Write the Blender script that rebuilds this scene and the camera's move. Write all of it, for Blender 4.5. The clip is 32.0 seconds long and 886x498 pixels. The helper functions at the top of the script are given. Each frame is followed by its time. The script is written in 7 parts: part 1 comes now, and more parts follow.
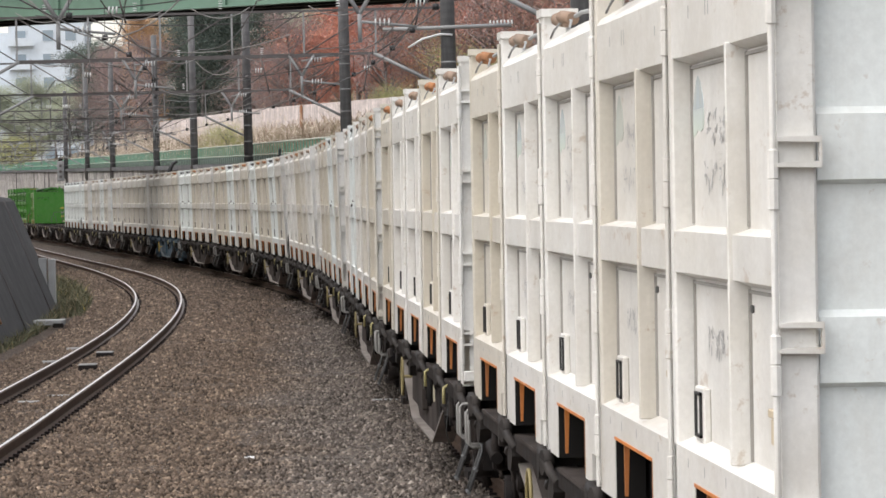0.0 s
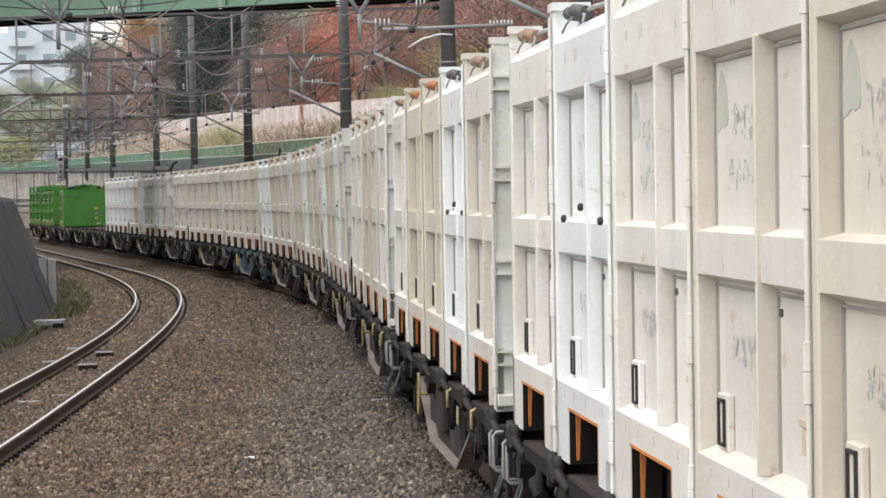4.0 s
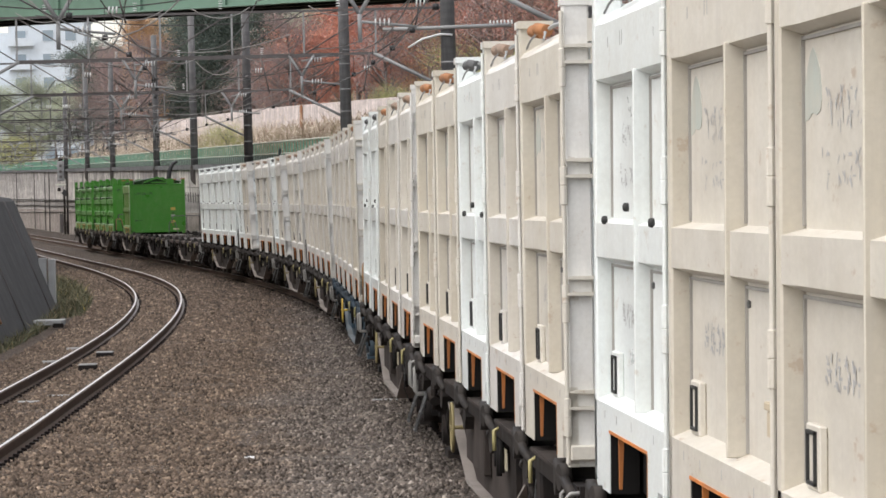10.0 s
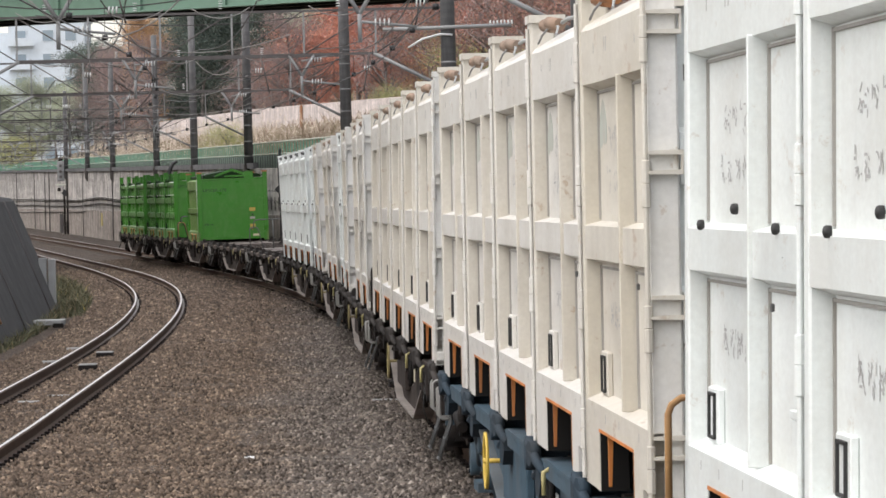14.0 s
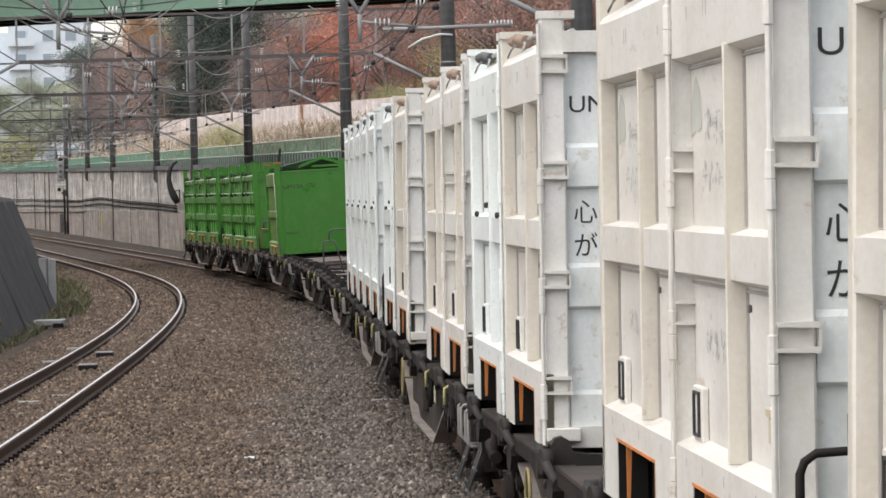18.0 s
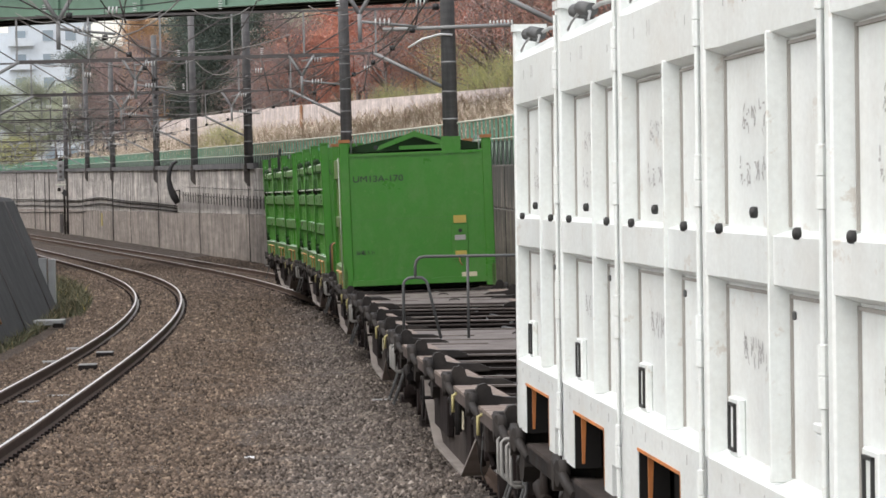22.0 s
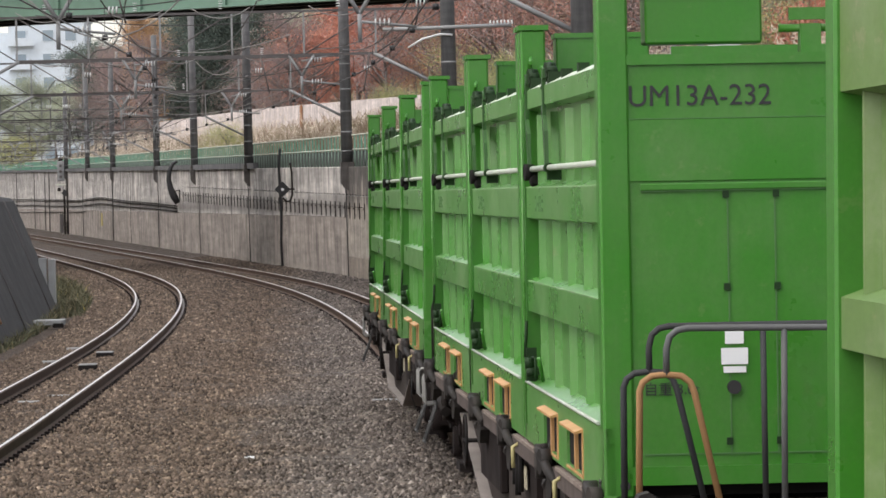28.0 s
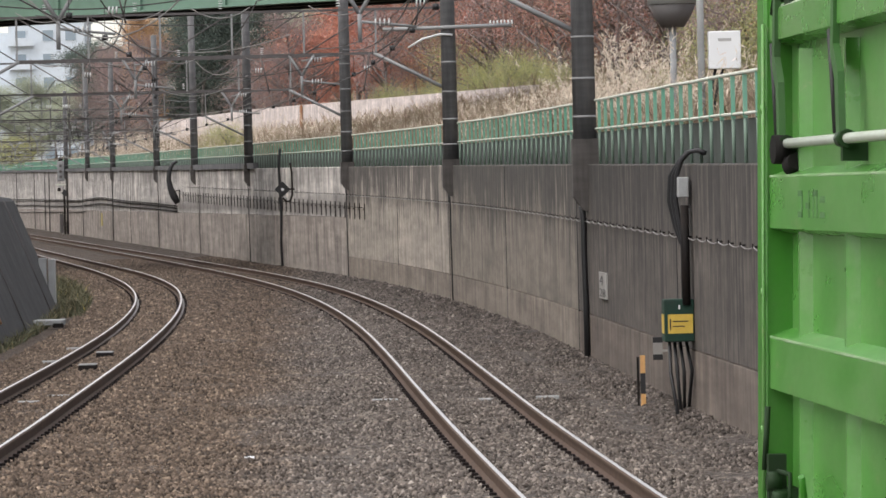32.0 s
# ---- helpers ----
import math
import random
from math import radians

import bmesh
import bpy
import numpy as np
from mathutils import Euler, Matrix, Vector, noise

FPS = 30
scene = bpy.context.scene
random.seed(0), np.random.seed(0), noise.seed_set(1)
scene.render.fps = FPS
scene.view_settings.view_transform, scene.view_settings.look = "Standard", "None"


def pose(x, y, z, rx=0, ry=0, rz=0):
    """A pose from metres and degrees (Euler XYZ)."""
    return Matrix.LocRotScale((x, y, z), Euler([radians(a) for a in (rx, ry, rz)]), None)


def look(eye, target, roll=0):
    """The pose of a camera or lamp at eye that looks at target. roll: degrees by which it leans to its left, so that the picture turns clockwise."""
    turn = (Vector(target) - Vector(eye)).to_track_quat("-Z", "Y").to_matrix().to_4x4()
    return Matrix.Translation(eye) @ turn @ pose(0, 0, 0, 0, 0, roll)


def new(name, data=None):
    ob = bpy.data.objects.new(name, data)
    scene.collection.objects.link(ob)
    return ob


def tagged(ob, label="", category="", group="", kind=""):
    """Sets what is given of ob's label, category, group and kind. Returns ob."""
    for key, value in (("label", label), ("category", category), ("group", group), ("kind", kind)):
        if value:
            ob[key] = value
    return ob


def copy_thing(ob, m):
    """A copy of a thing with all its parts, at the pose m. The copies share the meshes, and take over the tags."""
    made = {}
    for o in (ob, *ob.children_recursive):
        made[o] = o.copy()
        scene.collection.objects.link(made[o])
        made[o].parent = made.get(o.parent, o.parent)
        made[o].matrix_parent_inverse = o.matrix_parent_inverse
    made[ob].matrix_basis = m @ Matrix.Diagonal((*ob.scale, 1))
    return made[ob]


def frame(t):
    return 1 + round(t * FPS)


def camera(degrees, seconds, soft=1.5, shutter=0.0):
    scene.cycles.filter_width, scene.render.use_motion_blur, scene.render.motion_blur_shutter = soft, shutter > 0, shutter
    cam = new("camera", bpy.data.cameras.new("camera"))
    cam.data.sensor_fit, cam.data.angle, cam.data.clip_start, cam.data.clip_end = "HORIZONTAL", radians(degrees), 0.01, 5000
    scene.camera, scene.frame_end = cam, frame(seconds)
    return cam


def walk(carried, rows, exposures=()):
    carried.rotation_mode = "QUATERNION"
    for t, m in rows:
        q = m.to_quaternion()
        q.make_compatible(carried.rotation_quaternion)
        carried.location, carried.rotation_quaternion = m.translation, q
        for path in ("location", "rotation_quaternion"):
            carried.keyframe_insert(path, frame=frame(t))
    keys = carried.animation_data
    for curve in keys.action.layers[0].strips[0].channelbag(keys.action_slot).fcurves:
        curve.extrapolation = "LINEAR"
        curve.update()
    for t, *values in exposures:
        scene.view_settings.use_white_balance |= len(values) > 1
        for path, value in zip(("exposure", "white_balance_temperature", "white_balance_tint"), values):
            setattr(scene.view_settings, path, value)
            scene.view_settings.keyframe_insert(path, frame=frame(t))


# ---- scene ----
# The camera stands still on a tripod at the end of a platform.
EYE = (0.0, 0.0, 2.529)
cam = camera(10.415, 32.0, soft=1.6)
AIM = (0.0, 100.0, 2.529 - 100.0 * math.tan(radians(0.6724)))
walk(cam, [(0.0, look(EYE, AIM, -1.3795)), (32.0, look(EYE, AIM, -1.3795))], [(0.0, 0.99, 6750, 11), (32.0, 0.99, 6750, 11)])

# ---- light: an overcast autumn day ----
world = bpy.data.worlds.new("overcast_sky")
scene.world = world
world.use_nodes = True
wn = world.node_tree.nodes
wl = world.node_tree.links
sky = wn.new("ShaderNodeTexSky")
sky.sky_type = "NISHITA"
sky.sun_disc = False
sky.sun_elevation = radians(58)
sky.sun_rotation = radians(243)
sky.air_density = 1.0
sky.dust_density = 1.5
sky.ozone_density = 1.0
wn["Background"].inputs["Strength"].default_value = 0.15
# thin cloud over all of the sky takes most of the blue away
veil = wn.new("ShaderNodeHueSaturation")
veil.inputs["Saturation"].default_value = 0.35
wl.new(sky.outputs["Color"], veil.inputs["Color"])
wl.new(veil.outputs["Color"], wn["Background"].inputs["Color"])
sun_data = bpy.data.lights.new("sun", "SUN")
sun_data.energy = 1.3
sun_data.angle = radians(100)
sun_data.color = (1.0, 0.96, 0.9)
sun = new("sun", sun_data)
# azimuth: behind the platform, to the left
SUN_EL, SUN_AZ = radians(58), radians(243)
sun_dir = Vector((math.sin(SUN_AZ) * math.cos(SUN_EL), math.cos(SUN_AZ) * math.cos(SUN_EL), math.sin(SUN_EL)))
sun.matrix_world = look(tuple(sun_dir * 50), (0, 0, 0))

# ---- the two tracks: curvature (1/km) at knots along each ----
KNOTS = (0, 25, 50, 85, 125, 175, 240)
CURVE_A = (-0.597, -0.105, -0.379, 0.706, 1.111, 0.162, 0.006)
CURVE_B = (0.055, 0.327, -0.118, 0.828, 1.397, 0.379, 0.0)
DS = 0.5
SS = np.arange(0, 700, DS)


def lay(x0, psi, curve):
    k = np.interp(SS, KNOTS, np.array(curve) * 1e-3)
    th = psi + np.concatenate([[0], np.cumsum((k[1:] + k[:-1]) / 2 * DS)])
    mid = (th[1:] + th[:-1]) / 2
    x = x0 + np.concatenate([[0], np.cumsum(-np.sin(mid) * DS)])
    y = 5 + np.concatenate([[0], np.cumsum(np.cos(mid) * DS)])
    return x, y, th, k


LINE_A = lay(2.9143, 0.05615, CURVE_A)
LINE_B = lay(-4.7706, 0.00572, CURVE_B)
CANT_A, CANT_B = 0.134 * 300, 0.215 * 300
RAIL = 0.566


def raw(line, s):
    x, y, th, k = line
    if s < 0:
        return x[0] - s * math.sin(th[0]), y[0] + s * math.cos(th[0]), th[0], k[0]
    return (float(np.interp(s, SS, x)), float(np.interp(s, SS, y)), float(np.interp(s, SS, th)), float(np.interp(s, SS, k)))


def on_a(s, lat=0.0, z=0.0, canted=False):
    """A place beside track A: s metres along, lat to the right, z above the rails."""
    x, y, th, k = raw(LINE_A, s)
    if canted:
        c = CANT_A * k
        lat, z = lat * math.cos(c) - z * math.sin(c), z * math.cos(c) + lat * math.sin(c) + RAIL * math.sin(c)
    return Vector((x + lat * math.cos(th), y + lat * math.sin(th), z))


def on_b(s, lat=0.0, z=0.0, canted=False):
    """A place beside track B; past 200 m it runs parallel to track A."""
    w = min(1.0, max(0.0, (s - 170) / 50))
    x, y, th, k = raw(LINE_B, s)
    c = CANT_B * k * (1 - w) + w * CANT_A * raw(LINE_A, s)[3]
    zz = z
    if canted:
        lat, zz = lat * math.cos(c) - z * math.sin(c), z * math.cos(c) + lat * math.sin(c) + RAIL * math.sin(c)
    p = Vector((x + lat * math.cos(th), y + lat * math.sin(th), zz))
    if w > 0:
        q = on_a(s + 0.5, lat - 3.93, zz)
        p = p.lerp(q, w * w * (3 - 2 * w))
    return p


def head_a(s):
    return raw(LINE_A, s)[2]


def pose_a(s, lat=0.0, z=0.0):
    p = on_a(s, lat, z)
    return Matrix.Translation(p) @ Matrix.Rotation(head_a(s), 4, "Z")


# ---- materials ----
def mat(name, base, rough=0.6, metal=0.0):
    m = bpy.data.materials.new(name)
    m.use_nodes = True
    b = m.node_tree.nodes["Principled BSDF"]
    b.inputs["Base Color"].default_value = (*base, 1)
    b.inputs["Roughness"].default_value = rough
    b.inputs["Metallic"].default_value = metal
    return m


def nd(m, kind, **props):
    n = m.node_tree.nodes.new(kind)
    for key, value in props.items():
        n.inputs[key].default_value = value
    return n


def ln(m, a, b):
    m.node_tree.links.new(a, b)


def coords(m, scale=(1, 1, 1), space="Object", shuffle=False):
    tc = nd(m, "ShaderNodeTexCoord")
    mp = nd(m, "ShaderNodeMapping")
    mp.inputs["Scale"].default_value = scale
    if shuffle:
        oi = nd(m, "ShaderNodeObjectInfo")
        add = nd(m, "ShaderNodeVectorMath")
        sc = nd(m, "ShaderNodeVectorMath")
        sc.operation = "SCALE"
        sc.inputs[0].default_value = (37.0, 91.0, 53.0)
        ln(m, oi.outputs["Random"], sc.inputs["Scale"])
        ln(m, tc.outputs[space], add.inputs[0])
        ln(m, sc.outputs["Vector"], add.inputs[1])
        ln(m, add.outputs["Vector"], mp.inputs["Vector"])
    else:
        ln(m, tc.outputs[space], mp.inputs["Vector"])
    return mp.outputs["Vector"]


def noise_of(m, vec, scale, detail=4.0, rough=0.6):
    n = nd(m, "ShaderNodeTexNoise", Scale=scale, Detail=detail, Roughness=rough)
    ln(m, vec, n.inputs["Vector"])
    return n.outputs["Fac"]


def ramp_of(m, fac, stops):
    r = nd(m, "ShaderNodeValToRGB")
    el = r.color_ramp.elements
    while len(el) < len(stops):
        el.new(0.5)
    for e, (p, c) in zip(el, stops):
        e.position, e.color = p, (*c, 1) if len(c) == 3 else c
    ln(m, fac, r.inputs["Fac"])
    return r.outputs["Color"]


def mix_of(m, fac, a, b, blend="MIX"):
    x = m.node_tree.nodes.new("ShaderNodeMix")
    x.data_type = "RGBA"
    x.blend_type = blend
    for sock, v in (("Factor", fac), (6, a), (7, b)):
        s = x.inputs[sock]
        if isinstance(v, (int, float)):
            s.default_value = v
        elif isinstance(v, tuple):
            s.default_value = (*v, 1)
        else:
            ln(m, v, s)
    return x.outputs[2]


def bsdf(m):
    return m.node_tree.nodes["Principled BSDF"]


def colour(m, sock):
    ln(m, sock, bsdf(m).inputs["Base Color"])


def bump(m, fac, strength=0.3, dist=0.01):
    b = nd(m, "ShaderNodeBump", Strength=strength, Distance=dist)
    ln(m, fac, b.inputs["Height"])
    ln(m, b.outputs["Normal"], bsdf(m).inputs["Normal"])


def value_jitter(m, col, amount):
    """Lightens or darkens by the object's own random number."""
    oi = nd(m, "ShaderNodeObjectInfo")
    r = nd(m, "ShaderNodeMapRange")
    r.inputs["To Min"].default_value, r.inputs["To Max"].default_value = 1 - amount, 1 + amount
    ln(m, oi.outputs["Random"], r.inputs["Value"])
    h = nd(m, "ShaderNodeHueSaturation")
    ln(m, r.outputs["Result"], h.inputs["Value"])
    ln(m, col, h.inputs["Color"])
    return h.outputs["Color"]


def painted(name, base, dirt, amount, rough=0.45, streak=0.4, scale=1.0, chips=0.0):
    """Sprayed steel paint with dust patches and streaks that run down."""
    m = mat(name, base, rough)
    # long low patches: dust lies along the sides
    v = coords(m, (1.0, 0.3, 1.0) if chips else (1, 1, 1), shuffle=True)
    patch = noise_of(m, v, 1.7 * scale, 6, 0.65)
    run = noise_of(m, coords(m, (2.2 * scale, (0.7 if chips else 2.2) * scale, 0.4 * scale), shuffle=True), 1.0, 1, 0.4)
    fine = noise_of(m, v, 40 * scale, 3, 0.6)
    f1 = ramp_of(m, patch, ((0.42, (0, 0, 0)), (0.72, (amount,) * 3)))
    f2 = ramp_of(m, run, ((0.52, (0, 0, 0)), (0.8, (amount * streak,) * 3)))
    c = mix_of(m, f1, base, dirt)
    c = mix_of(m, f2, c, tuple(d * 0.8 for d in dirt))
    c = mix_of(m, 0.12, c, ramp_of(m, fine, ((0.3, (0.25,) * 3), (0.7, (1.0,) * 3))), "MULTIPLY")
    if chips:
        spots = noise_of(m, v, 7.0, 8, 0.72)
        grime = noise_of(m, coords(m, (2.5, 0.6, 1.6), shuffle=True), 1.0, 7, 0.75)
        c = mix_of(m, ramp_of(m, grime, ((0.47, (0, 0, 0)), (0.66, (0.5 * chips,) * 3))), c, (0.46, 0.42, 0.36))
        # thin runs of grey dirt below seams and rails
        runs = noise_of(m, coords(m, (9.0, 3.2, 0.42), shuffle=True), 1.0, 5, 0.65)
        c = mix_of(m, ramp_of(m, runs, ((0.52, (0, 0, 0)), (0.68, (0.55 * chips,) * 3))), c, tuple(0.55 * b + 0.45 * d for b, d in zip(base, (0.30, 0.27, 0.235))))
        c = mix_of(m, ramp_of(m, spots, ((0.605, (0, 0, 0)), (0.66, (0.8 * chips,) * 3))), c, (0.40, 0.31, 0.23))
    colour(m, c)
    ln(m, ramp_of(m, patch, ((0.3, (rough,) * 3), (0.8, (min(1, rough + 0.3),) * 3))), bsdf(m).inputs["Roughness"])
    bump(m, fine, 0.08, 0.004)
    if max(base) < 0.07:
        bsdf(m).inputs["Specular IOR Level"].default_value = 0.12
    return m


PAINTS = {
    "bright": painted("bright_white_paint", (0.745, 0.785, 0.775), (0.66, 0.67, 0.645), 0.4, 0.27, chips=0.5),
    "white": painted("off_white_paint", (0.735, 0.724, 0.695), (0.55, 0.515, 0.45), 0.5, 0.3, chips=0.7),
    "grey": painted("greyed_white_paint", (0.668, 0.652, 0.618), (0.49, 0.46, 0.405), 0.5, 0.33, chips=0.8),
    "beige": painted("dusty_cream_paint", (0.63, 0.596, 0.53), (0.49, 0.445, 0.36), 0.5, 0.35, chips=1.0),
}
M_CREAM = painted("yellowed_cream_paint", (0.585, 0.545, 0.465), (0.47, 0.42, 0.33), 0.6, chips=0.8)
M_GREEN = painted("leaf_green_paint", (0.034, 0.196, 0.014), (0.075, 0.19, 0.035), 0.4, 0.24, chips=0.10)
# paler than the ends: sky sheen is put into its colour along with dust
M_GREENSIDE = painted("sheen_and_dust_green", (0.066, 0.25, 0.037), (0.165, 0.315, 0.115), 0.6, 0.2, chips=0.25)
M_DUSTSHEEN = painted("dust_and_sky_sheen_on_green", (0.42, 0.50, 0.36), (0.60, 0.60, 0.55), 0.7, 0.3, chips=0.3)
M_LIPGLINT = painted("belt_highlight_green", (0.20, 0.40, 0.15), (0.42, 0.52, 0.36), 0.9, 0.25, 0.4, 2.0)
M_GREEN2 = painted("faded_green_paint", (0.115, 0.21, 0.048), (0.11, 0.18, 0.058), 0.5, 0.45, chips=0.3)
M_ORANGE = painted("orange_paint", (0.62, 0.205, 0.045), (0.26, 0.13, 0.07), 0.75)
M_WEBORANGE = painted("grimy_orange_paint", (0.52, 0.18, 0.04), (0.20, 0.08, 0.035), 0.8)
M_WORNORANGE = painted("faded_orange_marker", (0.42, 0.20, 0.09), (0.2, 0.13, 0.09), 0.7)
M_TANTRIM = painted("tan_orange_paint", (0.56, 0.30, 0.115), (0.36, 0.22, 0.11), 0.6)
M_LABELYELLOW = painted("olive_yellow_label", (0.48, 0.36, 0.07), (0.32, 0.25, 0.09), 0.6)
M_PALEORANGE = painted("pale_orange_paint", (0.75, 0.42, 0.16), (0.5, 0.3, 0.14), 0.5)
M_RUSTCAP = painted("rusty_orange_steel", (0.38, 0.16, 0.06), (0.2, 0.12, 0.08), 0.7, 0.7)
M_WORNCAP = painted("weathered_roller_steel", (0.30, 0.20, 0.14), (0.24, 0.21, 0.18), 0.7, 0.7)
M_CREASE = painted("joint_dirt_and_crease_shade", (0.36, 0.345, 0.32), (0.24, 0.22, 0.2), 0.6, 0.7)
M_BLACK = mat("black_rubber", (0.02, 0.02, 0.02), 0.6)
M_INK = mat("black_lettering", (0.02, 0.02, 0.022), 0.55)
M_FADED = mat("faded_lettering", (0.40, 0.395, 0.39), 0.7)
# near-black: shade of pockets and gaps put into colour; also dark pins and drum
M_DARKIN = mat("pocket_shade_and_dark_steel", (0.014, 0.013, 0.0125), 0.85)
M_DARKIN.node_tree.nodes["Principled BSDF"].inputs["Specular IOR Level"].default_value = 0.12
M_FRAME = painted("dark_underframe_steel", (0.016, 0.0145, 0.0145), (0.045, 0.034, 0.028), 0.7, 0.6, 0.4, 2.0)
M_BLUEFRAME = painted("blue_underframe_paint", (0.036, 0.078, 0.112), (0.085, 0.085, 0.085), 0.6, 0.6)
M_BLUEFLANGE = painted("worn_blue_flange", (0.116, 0.139, 0.154), (0.128, 0.120, 0.112), 0.6, 0.6)
M_BLUELOCK = painted("blue_black_lock_steel", (0.030, 0.048, 0.066), (0.05, 0.045, 0.04), 0.6, 0.6)
M_DECK = painted("worn_deck_steel", (0.05, 0.041, 0.038), (0.028, 0.024, 0.022), 0.7, 0.7, 1.0)
M_DECKPLATE = painted("pale_deck_plate", (0.138, 0.114, 0.102), (0.060, 0.046, 0.040), 0.8, 0.55, 0.4, 2.0)
M_SILL = painted("dusty_sill_steel", (0.062, 0.051, 0.046), (0.028, 0.024, 0.022), 0.7, 0.7, 1.0, 0.6)
M_RUSTFRAME = painted("rust_red_underframe", (0.022, 0.016, 0.015), (0.013, 0.012, 0.012), 0.7, 0.7)
M_EDGE = painted("worn_deck_edge", (0.235, 0.187, 0.158), (0.107, 0.070, 0.051), 0.85, 0.7, 0.5, 3.0)
M_PIPE = painted("grey_handrail_paint", (0.09, 0.094, 0.095), (0.08, 0.07, 0.065), 0.5, 0.5)
M_DARKPIPE = painted("dark_handrail_paint", (0.05, 0.052, 0.054), (0.05, 0.045, 0.04), 0.5, 0.45)
M_ORANGEPIPE = painted("rusty_handrail", (0.36, 0.20, 0.08), (0.2, 0.1, 0.05), 0.6, 0.6)
M_YELLOW = painted("yellow_paint", (0.70, 0.48, 0.08), (0.4, 0.3, 0.1), 0.4, 0.5)
M_GRABIRON = painted("pale_grab_iron_paint", (0.30, 0.295, 0.28), (0.16, 0.15, 0.14), 0.6, 0.5)
M_LOCK = painted("worn_lock_steel", (0.026, 0.0235, 0.0225), (0.065, 0.056, 0.05), 0.7, 0.5, 0.4, 3.0)
M_OLDYELLOW = painted("grimy_yellow_paint", (0.26, 0.21, 0.09), (0.12, 0.10, 0.06), 0.7, 0.6)
M_PALEYELLOW = painted("pale_yellow_paint", (0.50, 0.44, 0.20), (0.3, 0.26, 0.13), 0.4, 0.5)
M_CHANNEL = painted("rust_brown_channel", (0.085, 0.062, 0.054), (0.05, 0.036, 0.03), 0.7, 0.7, 0.4, 1.5)
M_SILLEDGE = painted("worn_flange_steel", (0.240, 0.212, 0.192), (0.128, 0.108, 0.096), 0.7, 0.7)
M_ZINC = painted("galvanised_steel", (0.36, 0.37, 0.37), (0.22, 0.21, 0.2), 0.5, 0.5)
M_WHITE = mat("white_enamel", (0.78, 0.79, 0.80), 0.4)
M_PORCELAIN = mat("white_porcelain", (0.62, 0.63, 0.63), 0.25)
M_TARP = painted("grey_tarpaulin", (0.30, 0.31, 0.30), (0.2, 0.19, 0.17), 0.5, 0.8)
M_RODSTEEL = painted("pale_steel_rod", (0.45, 0.50, 0.42), (0.3, 0.33, 0.26), 0.5, 0.4)


# ---- building helpers ----
def part(name, bm, material, parent, label=""):
    me = bpy.data.meshes.new(name)
    bm.to_mesh(me)
    bm.free()
    me.materials.append(material)
    ob = new(name, me)
    ob.parent = parent
    if label:
        tagged(ob, label)
    return ob


def solo(name, bm, material, label, category, kind="", group=""):
    return tagged(part(name, bm, material, None), label, category, group, kind)


def share(name, source, parent, m):
    """One more piece on the mesh of source."""
    ob = new(name, source.data)
    ob.parent = parent
    ob.matrix_basis = m
    return ob


def box(bm, x0, x1, y0, y1, z0, z1, bevel=0.0):
    vs = [bm.verts.new((x, y, z)) for z in (z0, z1) for x, y in ((x0, y0), (x1, y0), (x1, y1), (x0, y1))]
    fs = [(3, 2, 1, 0), (4, 5, 6, 7), (0, 1, 5, 4), (1, 2, 6, 5), (2, 3, 7, 6), (3, 0, 4, 7)]
    faces = [bm.faces.new([vs[i] for i in f]) for f in fs]
    if bevel:
        edges = list({e for f in faces for e in f.edges})
        bmesh.ops.bevel(bm, geom=edges, offset=bevel, segments=1, affect="EDGES", profile=0.5)
    return bm


def boxes(*rows, bevel=0.0):
    bm = bmesh.new()
    for r in rows:
        box(bm, *r, bevel=bevel)
    return bm


def prism(bm, outline, y0, y1):
    """An outline of (x, z), drawn along y."""
    a = [bm.verts.new((x, y0, z)) for x, z in outline]
    b = [bm.verts.new((x, y1, z)) for x, z in outline]
    n = len(outline)
    bm.faces.new(a)
    bm.faces.new(b[::-1])
    for i in range(n):
        bm.faces.new((a[i], b[i], b[(i + 1) % n], a[(i + 1) % n]))
    bmesh.ops.recalc_face_normals(bm, faces=bm.faces)
    return bm


def plate(bm, outline, x0, x1):
    """An outline of (y, z), drawn along x."""
    a = [bm.verts.new((x0, y, z)) for y, z in outline]
    b = [bm.verts.new((x1, y, z)) for y, z in outline]
    n = len(outline)
    bm.faces.new(a)
    bm.faces.new(b[::-1])
    for i in range(n):
        bm.faces.new((a[i], b[i], b[(i + 1) % n], a[(i + 1) % n]))
    bmesh.ops.recalc_face_normals(bm, faces=bm.faces)
    return bm


def tube(bm, points, r, n=8, ends=True):
    """A round bar through the points."""
    pts = [Vector(p) for p in points]
    rings = []
    u = None
    for i, p in enumerate(pts):
        d = (pts[min(i + 1, len(pts) - 1)] - pts[max(i - 1, 0)]).normalized()
        if u is not None and (u - d * u.dot(d)).length > 0.05:
            u = (u - d * u.dot(d)).normalized()
        else:
            u = d.orthogonal().normalized() if abs(d.z) > 0.95 else d.cross(Vector((0, 0, 1))).normalized()
        w = d.cross(u)
        rr = r[i] if isinstance(r, (list, tuple)) else r
        rings.append([bm.verts.new(p + rr * (u * math.cos(a) + w * math.sin(a))) for a in (2 * math.pi * j / n for j in range(n))])
    for a, b in zip(rings, rings[1:]):
        for j in range(n):
            f = bm.faces.new((a[j], a[(j + 1) % n], b[(j + 1) % n], b[j]))
            f.smooth = True
    if ends:
        bm.faces.new(rings[0][::-1])
        bm.faces.new(rings[-1])
    return bm


def tubes(*rows, n=8):
    bm = bmesh.new()
    for pts, r in rows:
        tube(bm, pts, r, n)
    return bm


